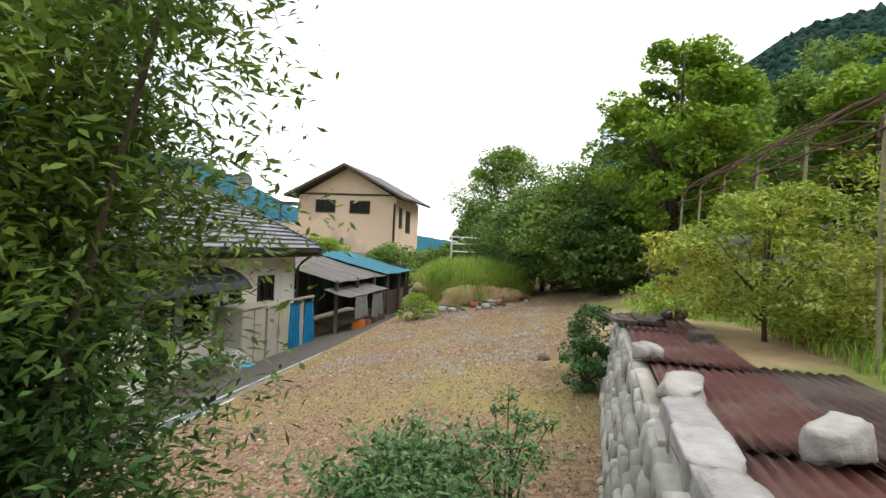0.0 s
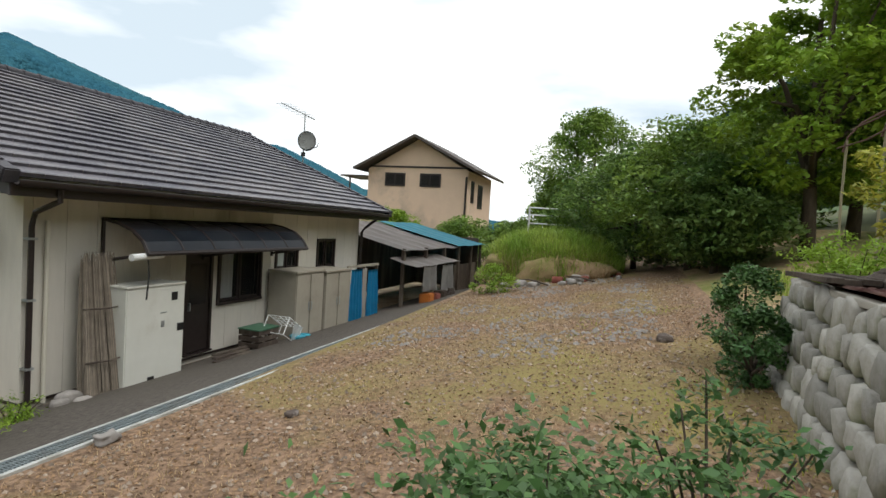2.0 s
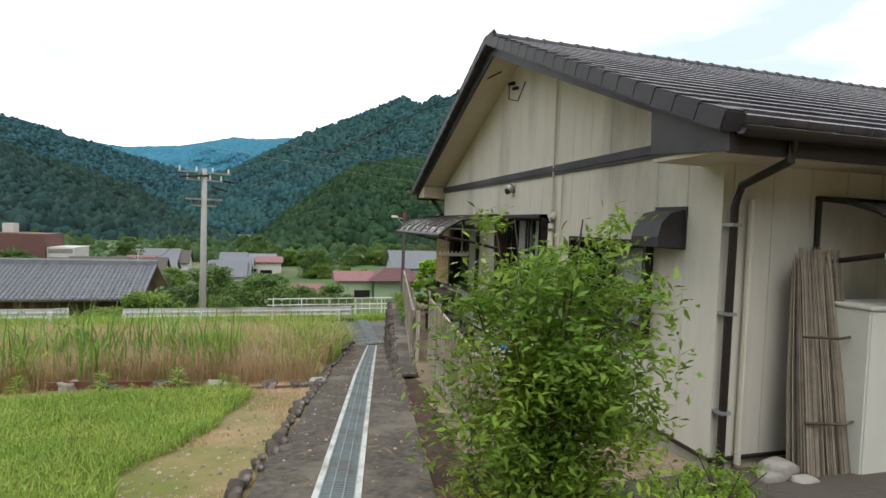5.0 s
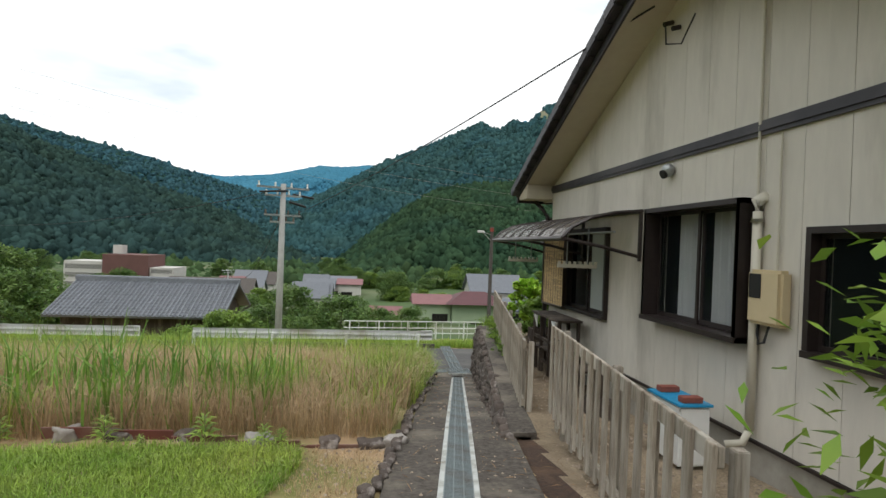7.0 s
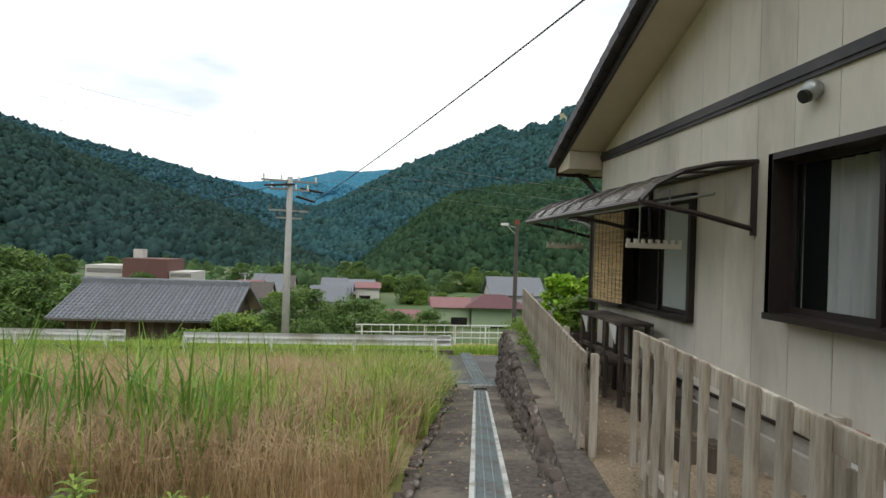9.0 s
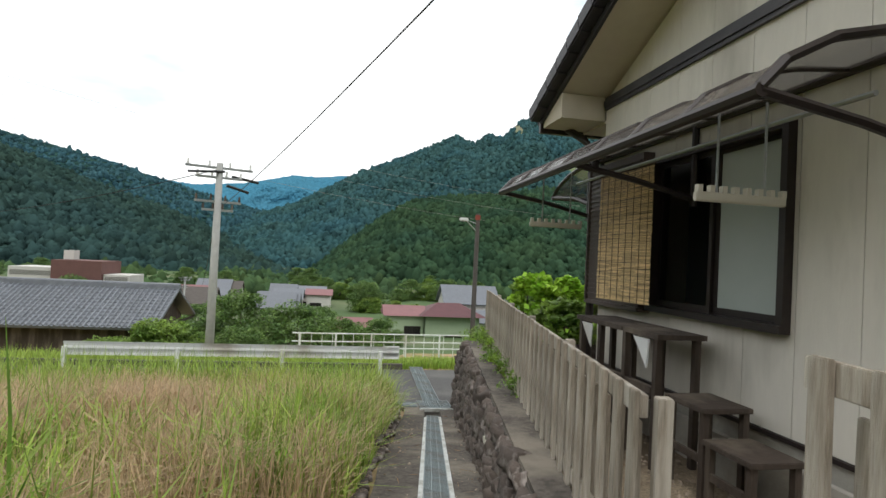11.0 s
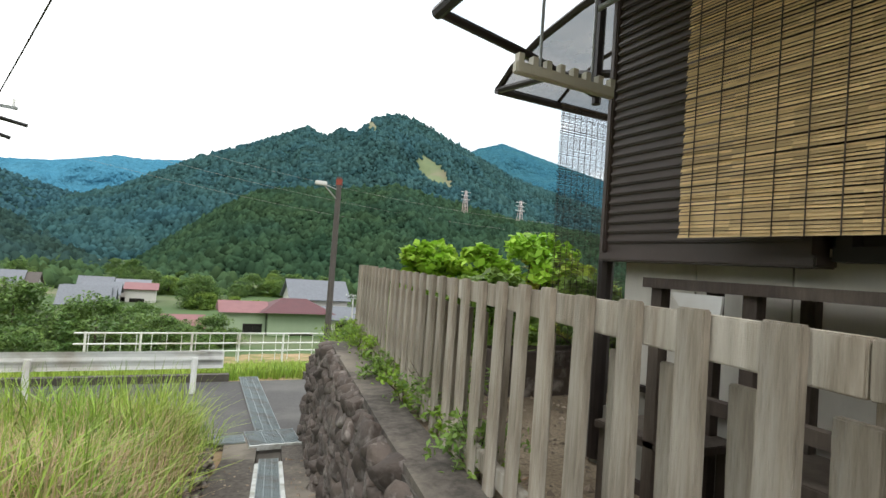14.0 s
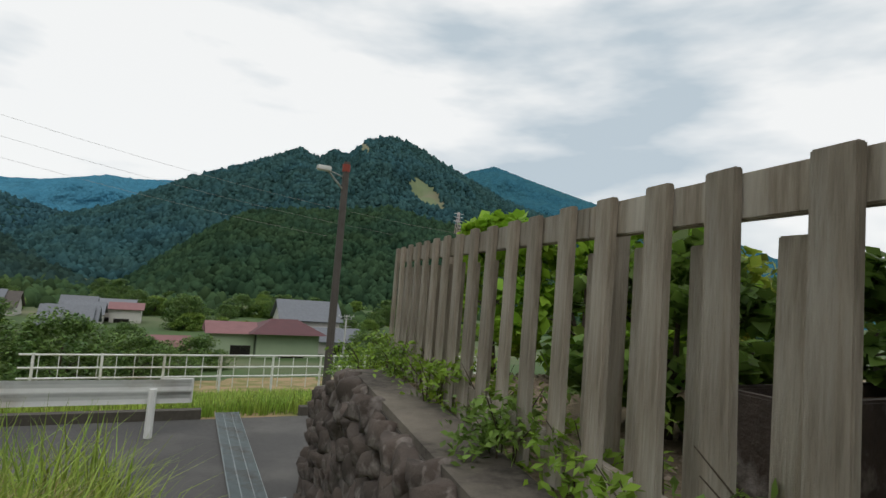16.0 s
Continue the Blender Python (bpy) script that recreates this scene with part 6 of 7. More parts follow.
sl = thing("street_lamp", (1.29, 20.1, -2.2), "rusty grey street lamp pole with a small lamp arm", "street lamp")
part("pole", tubes(([(0, 0, -0.2), (0, 0, 4.95)], 0.085, 0.065), n=10), mat("aged_pole", (0.10, 0.09, 0.082), (0.07, 0.062, 0.055), scale=4, rough=0.7), sl)
part("arm", tubes(([(0, 0, 4.35), (-0.42, -0.1, 4.72)], 0.02), ([(0, 0, 4.62), (-0.42, -0.1, 4.72)], 0.014)), M_STEEL, sl)
part("lamp_head", boxes((-0.62, -0.34, -0.17, -0.05, 4.68, 4.78), bevel=0.02), M_WHITE, sl)
part("band", tubes(([(0, 0, 4.75), (0, 0, 4.9)], 0.08), n=10), mat("red_band", (0.3, 0.06, 0.04), rough=0.6), sl)


def power_pole(at, h, label, k, turn):
    t = thing("utility_pole", at, label, "utility pole", "utility poles")
    t.rotation_euler = (0, 0, turn)
    part("pole", tubes(([(0, 0, -1.0), (0, 0, h)], 0.20 * k, 0.13 * k), n=12), M_CONCRETE, t, smooth=True)
    for i, (z_, w_) in enumerate(((h - 0.25, 1.3), (h - 0.65, 0.9), (h - 1.65, 0.9), (h - 2.0, 0.6))):
        part("crossarm", boxes((-w_, w_, -0.05, 0.05, z_, z_ + 0.09)), M_STEEL, t)
        for x_ in np.linspace(-w_ * 0.92, w_ * 0.92, 4):
            part("insulator", tubes(([(x_, 0, z_ + 0.09), (x_, 0, z_ + 0.32)], 0.05, 0.035), n=8), M_WHITE if i < 2 else M_DARKWOOD, t)
    part("fitting", tubes(([(0.5, 0.1, h - 0.5), (1.6, 0.3, h - 0.62)], 0.06), ([(0.2, -0.1, h - 0.35), (-1.2, -0.3, h - 0.5)], 0.05), ([(0.3, 0.0, h - 0.9), (1.2, 0.2, h - 1.1)], 0.06)), M_BLACK, t)
    return t


power_pole((-8.1, 26.9, -5.0), 9.75, "tall concrete utility pole with crossarms and insulators", 1.0, 0.3)
power_pole((60, 21, 2.5), 9.0, "utility pole beyond the neighbouring house", 1.2, 0.5)
power_pole((22.5, 86, -14), 9.5, "concrete utility pole down in the village", 1.0, 0.2)
power_pole((-30, 105, -13.5), 9.5, "concrete utility pole down in the village", 1.0, 0.9)
cable("power_line", (-8.1, 26.9, 4.5), (-60, 70, 4), 2.0, 0.02, "black power line between poles")
cable("power_line", (-8.1, 26.9, 3.2), (-26, 100, -5), 1.0, 0.02, "black power line down to the village")
for k in range(3):
    cable("power_line", (-260, 420, 118 - 14 * k), (420, 520, 62 - 12 * k), 22, 0.09, "thin high-voltage line across the valley", material=M_GREYWALL)


def pylon(at, h, label):
    t = thing("pylon", at, label, "pylon", "pylons on the mountain")
    bm = bmesh.new()
    for sx in (-1, 1):
        for sy in (-1, 1):
            tube(bm, [(sx * h * 0.09, sy * h * 0.09, 0), (sx * h * 0.02, sy * h * 0.02, h)], h * 0.009, n=4)
    for i in range(7):
        z_ = h * (0.1 + 0.125 * i)
        w_ = h * (0.09 - 0.07 * z_ / h)
        tube(bm, [(-w_, -w_, z_), (w_, -w_, z_ + h * 0.1)], h * 0.006, n=4)
        tube(bm, [(w_, -w_, z_), (-w_, -w_, z_ + h * 0.1)], h * 0.006, n=4)
    part("lattice", bm, mat("pylon_red_white", (0.5, 0.30, 0.28), (0.6, 0.58, 0.56), scale=0.08, rough=0.6), t)
    for z_ in (0.72, 0.84, 0.95):
        part("arm", tubes(([(-h * 0.16, 0, h * z_), (h * 0.16, 0, h * z_)], h * 0.008), n=4), M_WHITE, t)


pylon((430, 640, 52), 50, "red and white lattice pylon on the mountain flank")
pylon((330, 620, 60), 42, "red and white lattice pylon further up the flank")

# ---------------- sheds beyond the house ----------------
shed = thing("shed", (9.8, -0.9, 0.15), "low open shed with old corrugated and blue roofing", "shed")


def shed_roof(x0, x1, y0, z0, y1, z1, material, name):
    bm = bmesh.new()
    n = int((x1 - x0) / 0.1)
    a = [[bm.verts.new((x0 + (x1 - x0) * i / n, yy_, zz_ + 0.018 * math.sin(i * math.pi * 0.9) + 0.03 * noise.noise(Vector((i * 0.1, yy_, 0))))) for i in range(n + 1)] for yy_, zz_ in ((y0, z0), ((y0 + y1) / 2, (z0 + z1) / 2 - 0.03), (y1, z1))]
    for r0, r1 in zip(a, a[1:]):
        for i in range(n):
            bm.faces.new((r0[i], r0[i + 1], r1[i + 1], r1[i]))
    bmesh.ops.solidify(bm, geom=bm.faces[:], thickness=0.01)
    return part(name, bm, material, shed)


shed_roof(0.2, 5.6, -0.2, 1.85, 3.2, 2.65, M_CORR, "roof_sheet")
shed_roof(5.3, 9.4, -0.3, 1.92, 3.2, 2.70, M_CORR_BLUE, "blue_roof_sheet")
shed_roof(-0.1, 4.2, -0.75, 1.42, 0.15, 1.62, M_CORR, "lean_to_sheet")
for x_ in (0.3, 2.2, 4.1, 5.9, 7.7, 9.2):
    part("post", boxes((x_, x_ + 0.1, -0.15, -0.05, -0.1, 1.9)), M_DARKWOOD, shed)
part("back_wall", boxes((0.1, 9.3, 3.0, 3.08, -0.1, 2.5)), M_DARKWOOD, shed)
part("side_wall", boxes((9.2, 9.28, 0.0, 3.0, -0.1, 2.2)), M_DARKWOOD, shed)
part("front_board", boxes((5.95, 9.2, 0.05, 0.10, 0.0, 1.1)), M_DARKWOOD, shed)
cloth("white_net", (10.3, 11.6), (0.75, 1.55), lambda u, z, d: (u, -1.62 + d, z), 0.06, 2, mat("grey_white_net", (0.40, 0.39, 0.37), (0.3, 0.29, 0.28), scale=4, rough=0.9), "dirty white net sheet hanging at the shed", "sheet", 9)
cloth("white_net", (12.1, 13.4), (0.6, 1.5), lambda u, z, d: (u, -1.6 + d, z), 0.06, 2, MATS["grey_white_net"], "dirty white net sheet tied to the shed post", "sheet", 12)
for k, (x_, s_, m_) in enumerate(((10.6, 0.22, mat("orange_plastic", (0.5, 0.16, 0.03), rough=0.5)), (11.3, 0.18, brickm), (11.9, 0.2, M_DARKWOOD), (12.8, 0.2, M_COBBLE))):
    ob = part("container", boxes((x_, x_ + s_ * 2, -1.75, -1.4, 0.35, 0.35 + s_ * 1.6), bevel=0.03), m_)
    tagged(ob, "worn plastic container standing in front of the shed", "container", "clutter before the shed")

# ---------------- neighbouring houses ----------------
def hip_or_gable(name, x0, x1, y0, y1, zb, ze, zr, wall, roof, label, axis="x", over=0.6, hip=0.0, windows=()):
    """A plain house: walls, pitched roof, windows given as (face, u0, u1, z0, z1)."""
    t = thing(name, (x0, y0, zb), label, "house")
    w, d = x1 - x0, y1 - y0
    part("wall", boxes((0, w, 0, d, -1.0, ze - zb)), wall, t)
    e, r = ze - zb, zr - zb
    bm = bmesh.new()
    if axis == "x":
        P = [(-over, -over, e), (w + over, -over, e), (w + over, d + over, e), (-over, d + over, e), (-over + hip, d / 2, r), (w + over - hip, d / 2, r)]
        F = ((0, 1, 5, 4), (2, 3, 4, 5), (0, 4, 3), (1, 2, 5), (0, 3, 2, 1))
    else:
        P = [(-over, -over, e), (w + over, -over, e), (w + over, d + over, e), (-over, d + over, e), (w / 2, -over + hip, r), (w / 2, d + over - hip, r)]
        F = ((0, 4, 5, 3), (1, 2, 5, 4), (0, 1, 4), (2, 3, 5), (0, 3, 2, 1))
    if hip == 0:
        keep = F[:2]
        vs = [bm.verts.new(p) for p in P]
        for f in keep:
            bm.faces.new([vs[i] for i in f])
        bmesh.ops.recalc_face_normals(bm, faces=bm.faces)
        bmesh.ops.solidify(bm, geom=bm.faces[:], thickness=0.16)
        part("roof", bm, roof, t)
        bm = bmesh.new()
        if axis == "x":
            prism(bm, [(0, 0, e), (0, d, e), (0, d / 2, r - 0.25)], (w, 0, 0))
        else:
            prism(bm, [(0, 0, e), (w, 0, e), (w / 2, 0, r - 0.25)], (0, d, 0))
        part("gable", bm, wall, t)
    else:
        vs = [bm.verts.new(p) for p in P]
        for f in F:
            bm.faces.new([vs[i] for i in f])
        bmesh.ops.recalc_face_normals(bm, faces=bm.faces)
        part("roof", bm, roof, t)
    for face, u0, u1, z0, z1 in windows:
        fr = {"y": (u0, u1, -0.05, 0.03, z0, z1), "x": (-0.05, 0.03, u0, u1, z0, z1)}[face]
        wd = part("window", boxes(fr), M_DARK, t)
        g = 0.12 if z1 - z0 > 0.6 else 0.05
        mid = (u0 + u1) / 2
        for a, b in ((u0 + g, mid - 0.04), (mid + 0.04, u1 - g)):
            part("pane", boxes((a, b, -0.06, -0.051, z0 + g, z1 - g) if face == "y" else (-0.06, -0.051, a, b, z0 + g, z1 - g)), M_GLASS, wd)
    return t


M_H2ROOF = mat("brown_grey_roof", (0.10, 0.085, 0.075), (0.075, 0.063, 0.055), scale=1.5, rough=0.6)
h2 = hip_or_gable("house", 30.2, 36.6, 3.1, 10.6, 1.0, 6.6, 8.95, M_CREAM, M_H2ROOF, "two-storey cream rendered house with a brown gable roof", axis="x", over=0.85, windows=(("x", 1.95, 3.5, 4.42, 5.35), ("x", 4.6, 6.15, 4.42, 5.35), ("y", 0.8, 1.5, 3.5, 5.0), ("y", 2.6, 3.8, 3.2, 4.9)))
part("belt", boxes((-0.06, -0.002, 0.1, 7.4, 5.72, 5.84)), M_DARK, h2)
part("plinth", boxes((-0.03, -0.003, 0.0, 7.5, -1.0, 1.6)), M_GREYWALL, h2)
part("corner_pipe", tubes(([(-0.08, 0.1, 0), (-0.08, 0.1, 5.2)], 0.07)), M_DARK, h2)
part("balcony", boxes((0.1, 2.5, 7.5, 9.2, 1.6, 3.6)), M_CREAM, h2)
part("balcony_roof", boxes((-0.3, 2.7, 7.55, 9.6, 5.0, 5.1), (0.1, 0.2, 9.0, 9.1, 3.6, 5.0)), M_H2ROOF, h2)
tile_house = hip_or_gable("house", -24.5, -14.4, 38.7, 46.0, -7.5, -3.72, -1.6, M_DARKWOOD, M_KAWARA, "old dark timber house with a grey tiled roof", axis="x", over=0.8)
kc = bmesh.new()
for i in range(40):
    x_ = -0.72 + i * 0.297
    tube(kc, [(x_, -0.82, 3.80), (x_, 3.6, 5.90)], 0.06, n=5)
for k in range(13):
    f_ = (k + 0.5) / 13
    box(kc, -0.75, 10.85, -0.82 + 4.42 * f_ - 0.03, -0.82 + 4.42 * f_ + 0.03, 3.79 + 2.11 * f_ - 0.03, 3.79 + 2.11 * f_ + 0.035)
part("tile_roll", kc, M_KAWARA, tile_house)
part("ridge", boxes((-0.85, 10.95, 3.45, 3.85, 5.85, 6.10)), M_KAWARA, tile_house)
part("ridge_cap", tubes(([(-0.85, 3.65, 6.12), (10.95, 3.65, 6.12)], 0.11), n=8), M_KAWARA, tile_house)
part("verge", boxes((10.72, 10.86, -0.8, 8.0, 3.5, 3.62)), M_DARK, tile_house)
hip_or_gable("house", 5.3, 12.0, 99, 106, -13.2, -9.0, -7.4, M_GREENWALL, M_PINKROOF, "pale green house with a faded red roof", hip=0.01, windows=(("y", 3.2, 6.2, 0.8, 2.4),))
hip_or_gable("house", 12.2, 22.0, 98, 107, -13.2, -8.8, -6.7, M_GREENWALL, M_REDROOF, "pale green house with a dark red hipped roof", hip=4.0, over=1.2, windows=(("y", 3.5, 7.5, 0.2, 0.9),))
hip_or_gable("house", 18.5, 29.5, 112, 121, -12.5, -7.6, -3.9, M_WHITEWALL, M_KAWARA, "white two-storey house with a grey tiled roof", windows=(("y", 2.6, 4.6, 1.8, 3.4), ("y", 6.0, 9.5, 1.8, 3.6)))
hip_or_gable("house", 23.5, 31.0, 104, 109, -13, -10.5, -8.2, M_WHITEWALL, M_KAWARA, "small white house with a grey tiled roof", windows=(("y", 1.6, 4.6, 0.3, 1.9),))
hip_or_gable("house", -2.7, 1.9, 90, 95, -13.0, -10.4, -8.8, M_WHITEWALL, M_PINKROOF, "small house with a red metal roof")
bld = thing("apartment_building", (-82, 150, -14), "brown tiled hotel block with white wings in the valley", "building")
part("wing", boxes((0, 9.6, 0, 10, 0, 8.6)), M_WHITEWALL, bld)
part("wing", boxes((21, 27, 0, 10, 0, 7.4)), M_WHITEWALL, bld)
part("block", boxes((9.7, 20.9, -1, 11, 0, 10.6)), M_BRICKBLD, bld)
part("tower", boxes((10.5, 12.8, 3, 6, 10.7, 13.0)), M_WHITEWALL, bld)
for z_ in (2.0, 4.4, 6.6):
    part("window_band", boxes((0.4, 9.2, -0.12, -0.02, z_, z_ + 1.2)), M_GLASS, bld)
    part("window_band", boxes((21.4, 26.6, -0.12, -0.02, z_ * 0.9, z_ * 0.9 + 1.0)), M_GLASS, bld)
rng = np.random.default_rng(77)
roofs = (M_KAWARA, M_H2ROOF, M_KAWARA, M_PINKROOF, M_KAWARA)
for k in range(12):
    x_ = rng.uniform(-58, -12)
    y_ = rng.uniform(140, 185)
    hip_or_gable("village_house", x_, x_ + rng.uniform(6, 13), y_, y_ + 8, -16.5, -16.5 + rng.uniform(3.5, 5.5), -16.5 + rng.uniform(6.5, 8.5), M_WHITEWALL, roofs[k % 5], "distant village house with a pitched roof", windows=(("y", 1.0, 4.5, 1.5, 2.8),))


# ---------------- plants ----------------
def stems_bush(name, at, height, radius, leafmat, label, seed, stems=9, sprays=60, per=26, leaf=0.08, slim=0.32, category="shrub", low=0.25, droop=0.3, stem_r=0.012):
    """A shrub of thin upright stems with sprays of narrow leaves."""
    rng = np.random.default_rng(seed)
    t = thing(name, at, label, category)
    tips = []
    for i in range(stems):
        a = i * 2.4 + rng.uniform(-0.3, 0.3)
        rr = radius * rng.uniform(0.25, 0.75)
        h = height * rng.uniform(0.65, 1.0)
        p0 = (math.cos(a) * 0.12 * radius, math.sin(a) * 0.12 * radius, -0.1)
        p1 = (math.cos(a) * rr * 0.4, math.sin(a) * rr * 0.4, h * 0.5)
        p2 = (math.cos(a) * rr, math.sin(a) * rr, h)
        part("stem", tubes(([p0, p1, p2], stem_r, stem_r * 0.35), n=5), M_BARK, t)
        tips.append((Vector(p0), Vector(p1), Vector(p2)))
    pts, dirs = [], []
    for k in range(sprays):
        p0, p1, p2 = tips[k % stems]
        u = rng.uniform(low, 1)
        c = p1.lerp(p2, (u - 0.5) * 2) if u > 0.5 else p0.lerp(p1, u * 2)
        a = rng.uniform(0, 6.283)
        prof = math.sin(math.pi * min(1, max(0.08, u * 0.92))) ** 0.6
        ln = radius * rng.uniform(0.35, 0.85) * prof
        d = Vector((math.cos(a), math.sin(a), rng.uniform(-0.25, 0.5))).normalized()
        for j in range(per):
            f = rng.uniform(0.15, 1.05)
            q = c + d * ln * f + Vector(rng.normal(0, 0.10 * radius * (0.4 + f * 0.6), 3)) * 0.8 - Vector((0, 0, droop * ln * f * f))
            pts.append(q)
    quads("foliage", leaf_array(rng, np.array([tuple(p) for p in pts]), leaf, leaf * slim), 4, leafmat, t)
    return t


# tall nandina close to the start
stems_bush("nandina_tree", (-5.42, -6.34, ground_z(-5.42, -6.34)), 3.85, 0.96, L_NANDINA_D, "tall leafy nandina with drooping narrow leaves", 51, stems=20, sprays=1350, per=56, leaf=0.052, slim=0.32, category="tree", low=0.10, droop=0.5, stem_r=0.02)
stems_bush("nandina_shrub", (-2.2, -1.0, ground_z(-2.2, -1.0)), 2.0, 0.9, L_NANDINA, "bright green nandina shrub at the corner of the house", 52, stems=16, sprays=300, per=64, leaf=0.07, slim=0.34, low=0.12, droop=0.35)
stems_bush("fern_clump", (-1.35, -1.25, ground_z(-1.35, -1.25)), 0.5, 0.5, L_LIGHT, "bright fern fronds at the foot of the shrub", 53, stems=10, sprays=60, per=26, leaf=0.06, slim=0.3, low=0.3)
stems_bush("fern_clump", (-0.55, -0.75, ground_z(-0.55, -0.75)), 0.4, 0.42, L_LIGHT, "bright fern fronds by the house corner", 54, stems=8, sprays=45, per=24, leaf=0.055, slim=0.3, low=0.3)
stems_bush("fern_clump", (-2.6, -1.2, ground_z(-2.6, -1.2)), 0.42, 0.42, L_YELLOW, "yellow-green fern fronds beside the path", 55, stems=8, sprays=40, per=24, leaf=0.06, slim=0.25, low=0.3)
# glossy camellia shrub in front of the first view
stems_bush("camellia_shrub", (-3.15, -7.15, ground_z(-3.15, -7.15)), 0.78, 0.85, L_CAMELLIA, "low glossy dark green shrub in the yard", 56, stems=16, sprays=240, per=30, leaf=0.062, slim=0.45, low=0.4, droop=0.05)
stems_bush("camellia_shrub", (-2.55, -7.7, ground_z(-2.55, -7.7)), 0.95, 0.5, L_CAMELLIA, "sprouting glossy dark green shrub in the yard", 57, stems=7, sprays=50, per=22, leaf=0.06, slim=0.42, low=0.45, droop=0.0)
tree("azalea_bush", (1.75, -8.62, ground_z(1.75, -8.62)), 1.05, 0.50, L_CAMELLIA, "dense dark green bush against the terrace wall", 58, clumps=44, per=110, leaf=0.06, stem=0.3, flat=0.9, trunk_r=0.03, low=0.12, category="bush")
tree("azalea_bush", (0.75, -8.5, ground_z(0.75, -8.5)), 0.72, 0.42, L_CAMELLIA, "rounded dark green bush at the foot of the terrace wall", 59, clumps=34, per=110, leaf=0.06, stem=0.3, flat=0.9, trunk_r=0.03, low=0.12, category="bush")
tree("azalea_bush", (9.6, -3.9, ground_z(9.6, -3.9)), 0.8, 0.65, L_LIGHT, "small round light green bush at the end of the yard", 60, clumps=30, per=90, leaf=0.07, stem=0.3, flat=0.9, trunk_r=0.03, low=0.12, category="bush")
# terrace shrubs and trees
tree("maple_shrub", (0.0, -10.35, 2.45), 1.8, 1.35, L_YELLOW, "yellow-green feathery shrub on the terrace", 61, clumps=70, per=230, leaf=0.085, stem=0.3, flat=0.45, trunk_r=0.035, low=0.14, category="shrub", limbs=12, slim=0.35)
stems_bush("maple_shrub", (-1.0, -11.6, 2.6), 2.0, 1.4, L_YELLOW, "yellow-green feathery shrub behind the terrace", 62, stems=10, sprays=200, per=40, leaf=0.08, slim=0.3, low=0.2, droop=0.15, stem_r=0.02)
stems_bush("garden_shrub", (3.2, -10.0, ground_z(3.2, -10)), 1.25, 0.9, L_LIGHT, "light green leafy shrub past the terrace", 63, stems=9, sprays=110, per=36, leaf=0.08, slim=0.4, low=0.2)
tree("broadleaf_tree", (10.9, -11.6, ground_z(10.9, -11.6)), 7.6, 2.5, L_LIGHT, "tall broadleaf tree with light green foliage", 64, clumps=95, per=230, leaf=0.19, stem=0.42, flat=0.62, trunk_r=0.2, low=0.30, slim=0.55, limbs=10)
tree("broadleaf_tree", (13.0, -13.2, ground_z(13.0, -13.2)), 6.6, 2.6, L_MID, "broadleaf tree with mid green foliage", 65, clumps=70, per=200, leaf=0.19, stem=0.42, flat=0.62, trunk_r=0.2, low=0.25, slim=0.5)
for k, (x_, y_, h_, r_, m_, lb) in enumerate((
        (13.8, -9.2, 4.7, 3.1, L_MID, "spreading dark green plum tree at the yard's end"),
        (16.2, -7.6, 4.6, 3.0, L_DARK, "spreading dark green tree behind the yard"),
        (11.6, -9.6, 3.4, 2.0, L_DARK, "low dark tree with bare lower branches"),
        (22.0, -5.4, 7.6, 2.9, L_MID, "rounded mid green tree rising behind the others"),
        (19.3, -5.6, 4.2, 2.0, L_MID, "leafy tree beside the white rail"),
        (24.5, -3.8, 4.4, 1.9, L_LIGHT, "light green bamboo-like thicket"),
        (21.0, -2.4, 2.8, 1.9, L_MID, "green shrubbery beside the shed"),
        (23.5, 1.0, 3.4, 2.4, L_MID, "green shrubbery below the neighbouring house"),
        (21.5, 4.6, 4.0, 2.2, L_LIGHT, "light green tree below the neighbouring house"),
        (20.0, 7.5, 3.6, 2.2, L_MID, "green tree behind the sheds"),
        (27.5, -1.5, 3.2, 1.8, L_DARK, "dark shrubbery beside the neighbouring house"))):
    tree("garden_tree", (x_, y_, ground_z(x_, y_) - 0.1), h_, r_, m_, lb, 70 + k, clumps=150 if k == 3 else 95, per=190, leaf=0.17, stem=0.35, flat=0.6, trunk_r=0.12, low=0.34 if k == 3 else 0.2, slim=0.5)
# wooded slope behind the terrace
rng = np.random.default_rng(90)
base_trees = []
for k, (m_, h_, r_) in enumerate(((L_MID, 7.2, 2.8), (L_DARK, 8.0, 2.6), (L_LIGHT, 6.6, 2.8), (L_MID, 6.2, 3.0))):
    x_, y_ = ((18.5, -17.0), (23, -19), (13.5, -18.5), (20.0, -13.0))[k]
    base_trees.append(tagged(tree("forest_tree", (x_, y_, ground_z(x_, y_) - 0.3), h_, r_, m_, "tall forest tree on the wooded slope", 91 + k, clumps=64, per=170, leaf=0.24, stem=0.45, flat=0.6, trunk_r=0.17, low=0.2, slim=0.5), group="trees on the wooded slope"))
for k in range(44):
    x_, y_ = rng.uniform(5, 46), rng.uniform(-44, -15.5)
    s_ = rng.uniform(0.8, 1.25)
    if x_ - 5 < (-14 - y_) * -0.2:
        continue
    copy_thing(base_trees[k % 4], Matrix.LocRotScale((x_, y_, ground_z(x_, y_) - 0.3), Euler((0, 0, rng.uniform(0, 6.28))), (s_, s_, s_)))
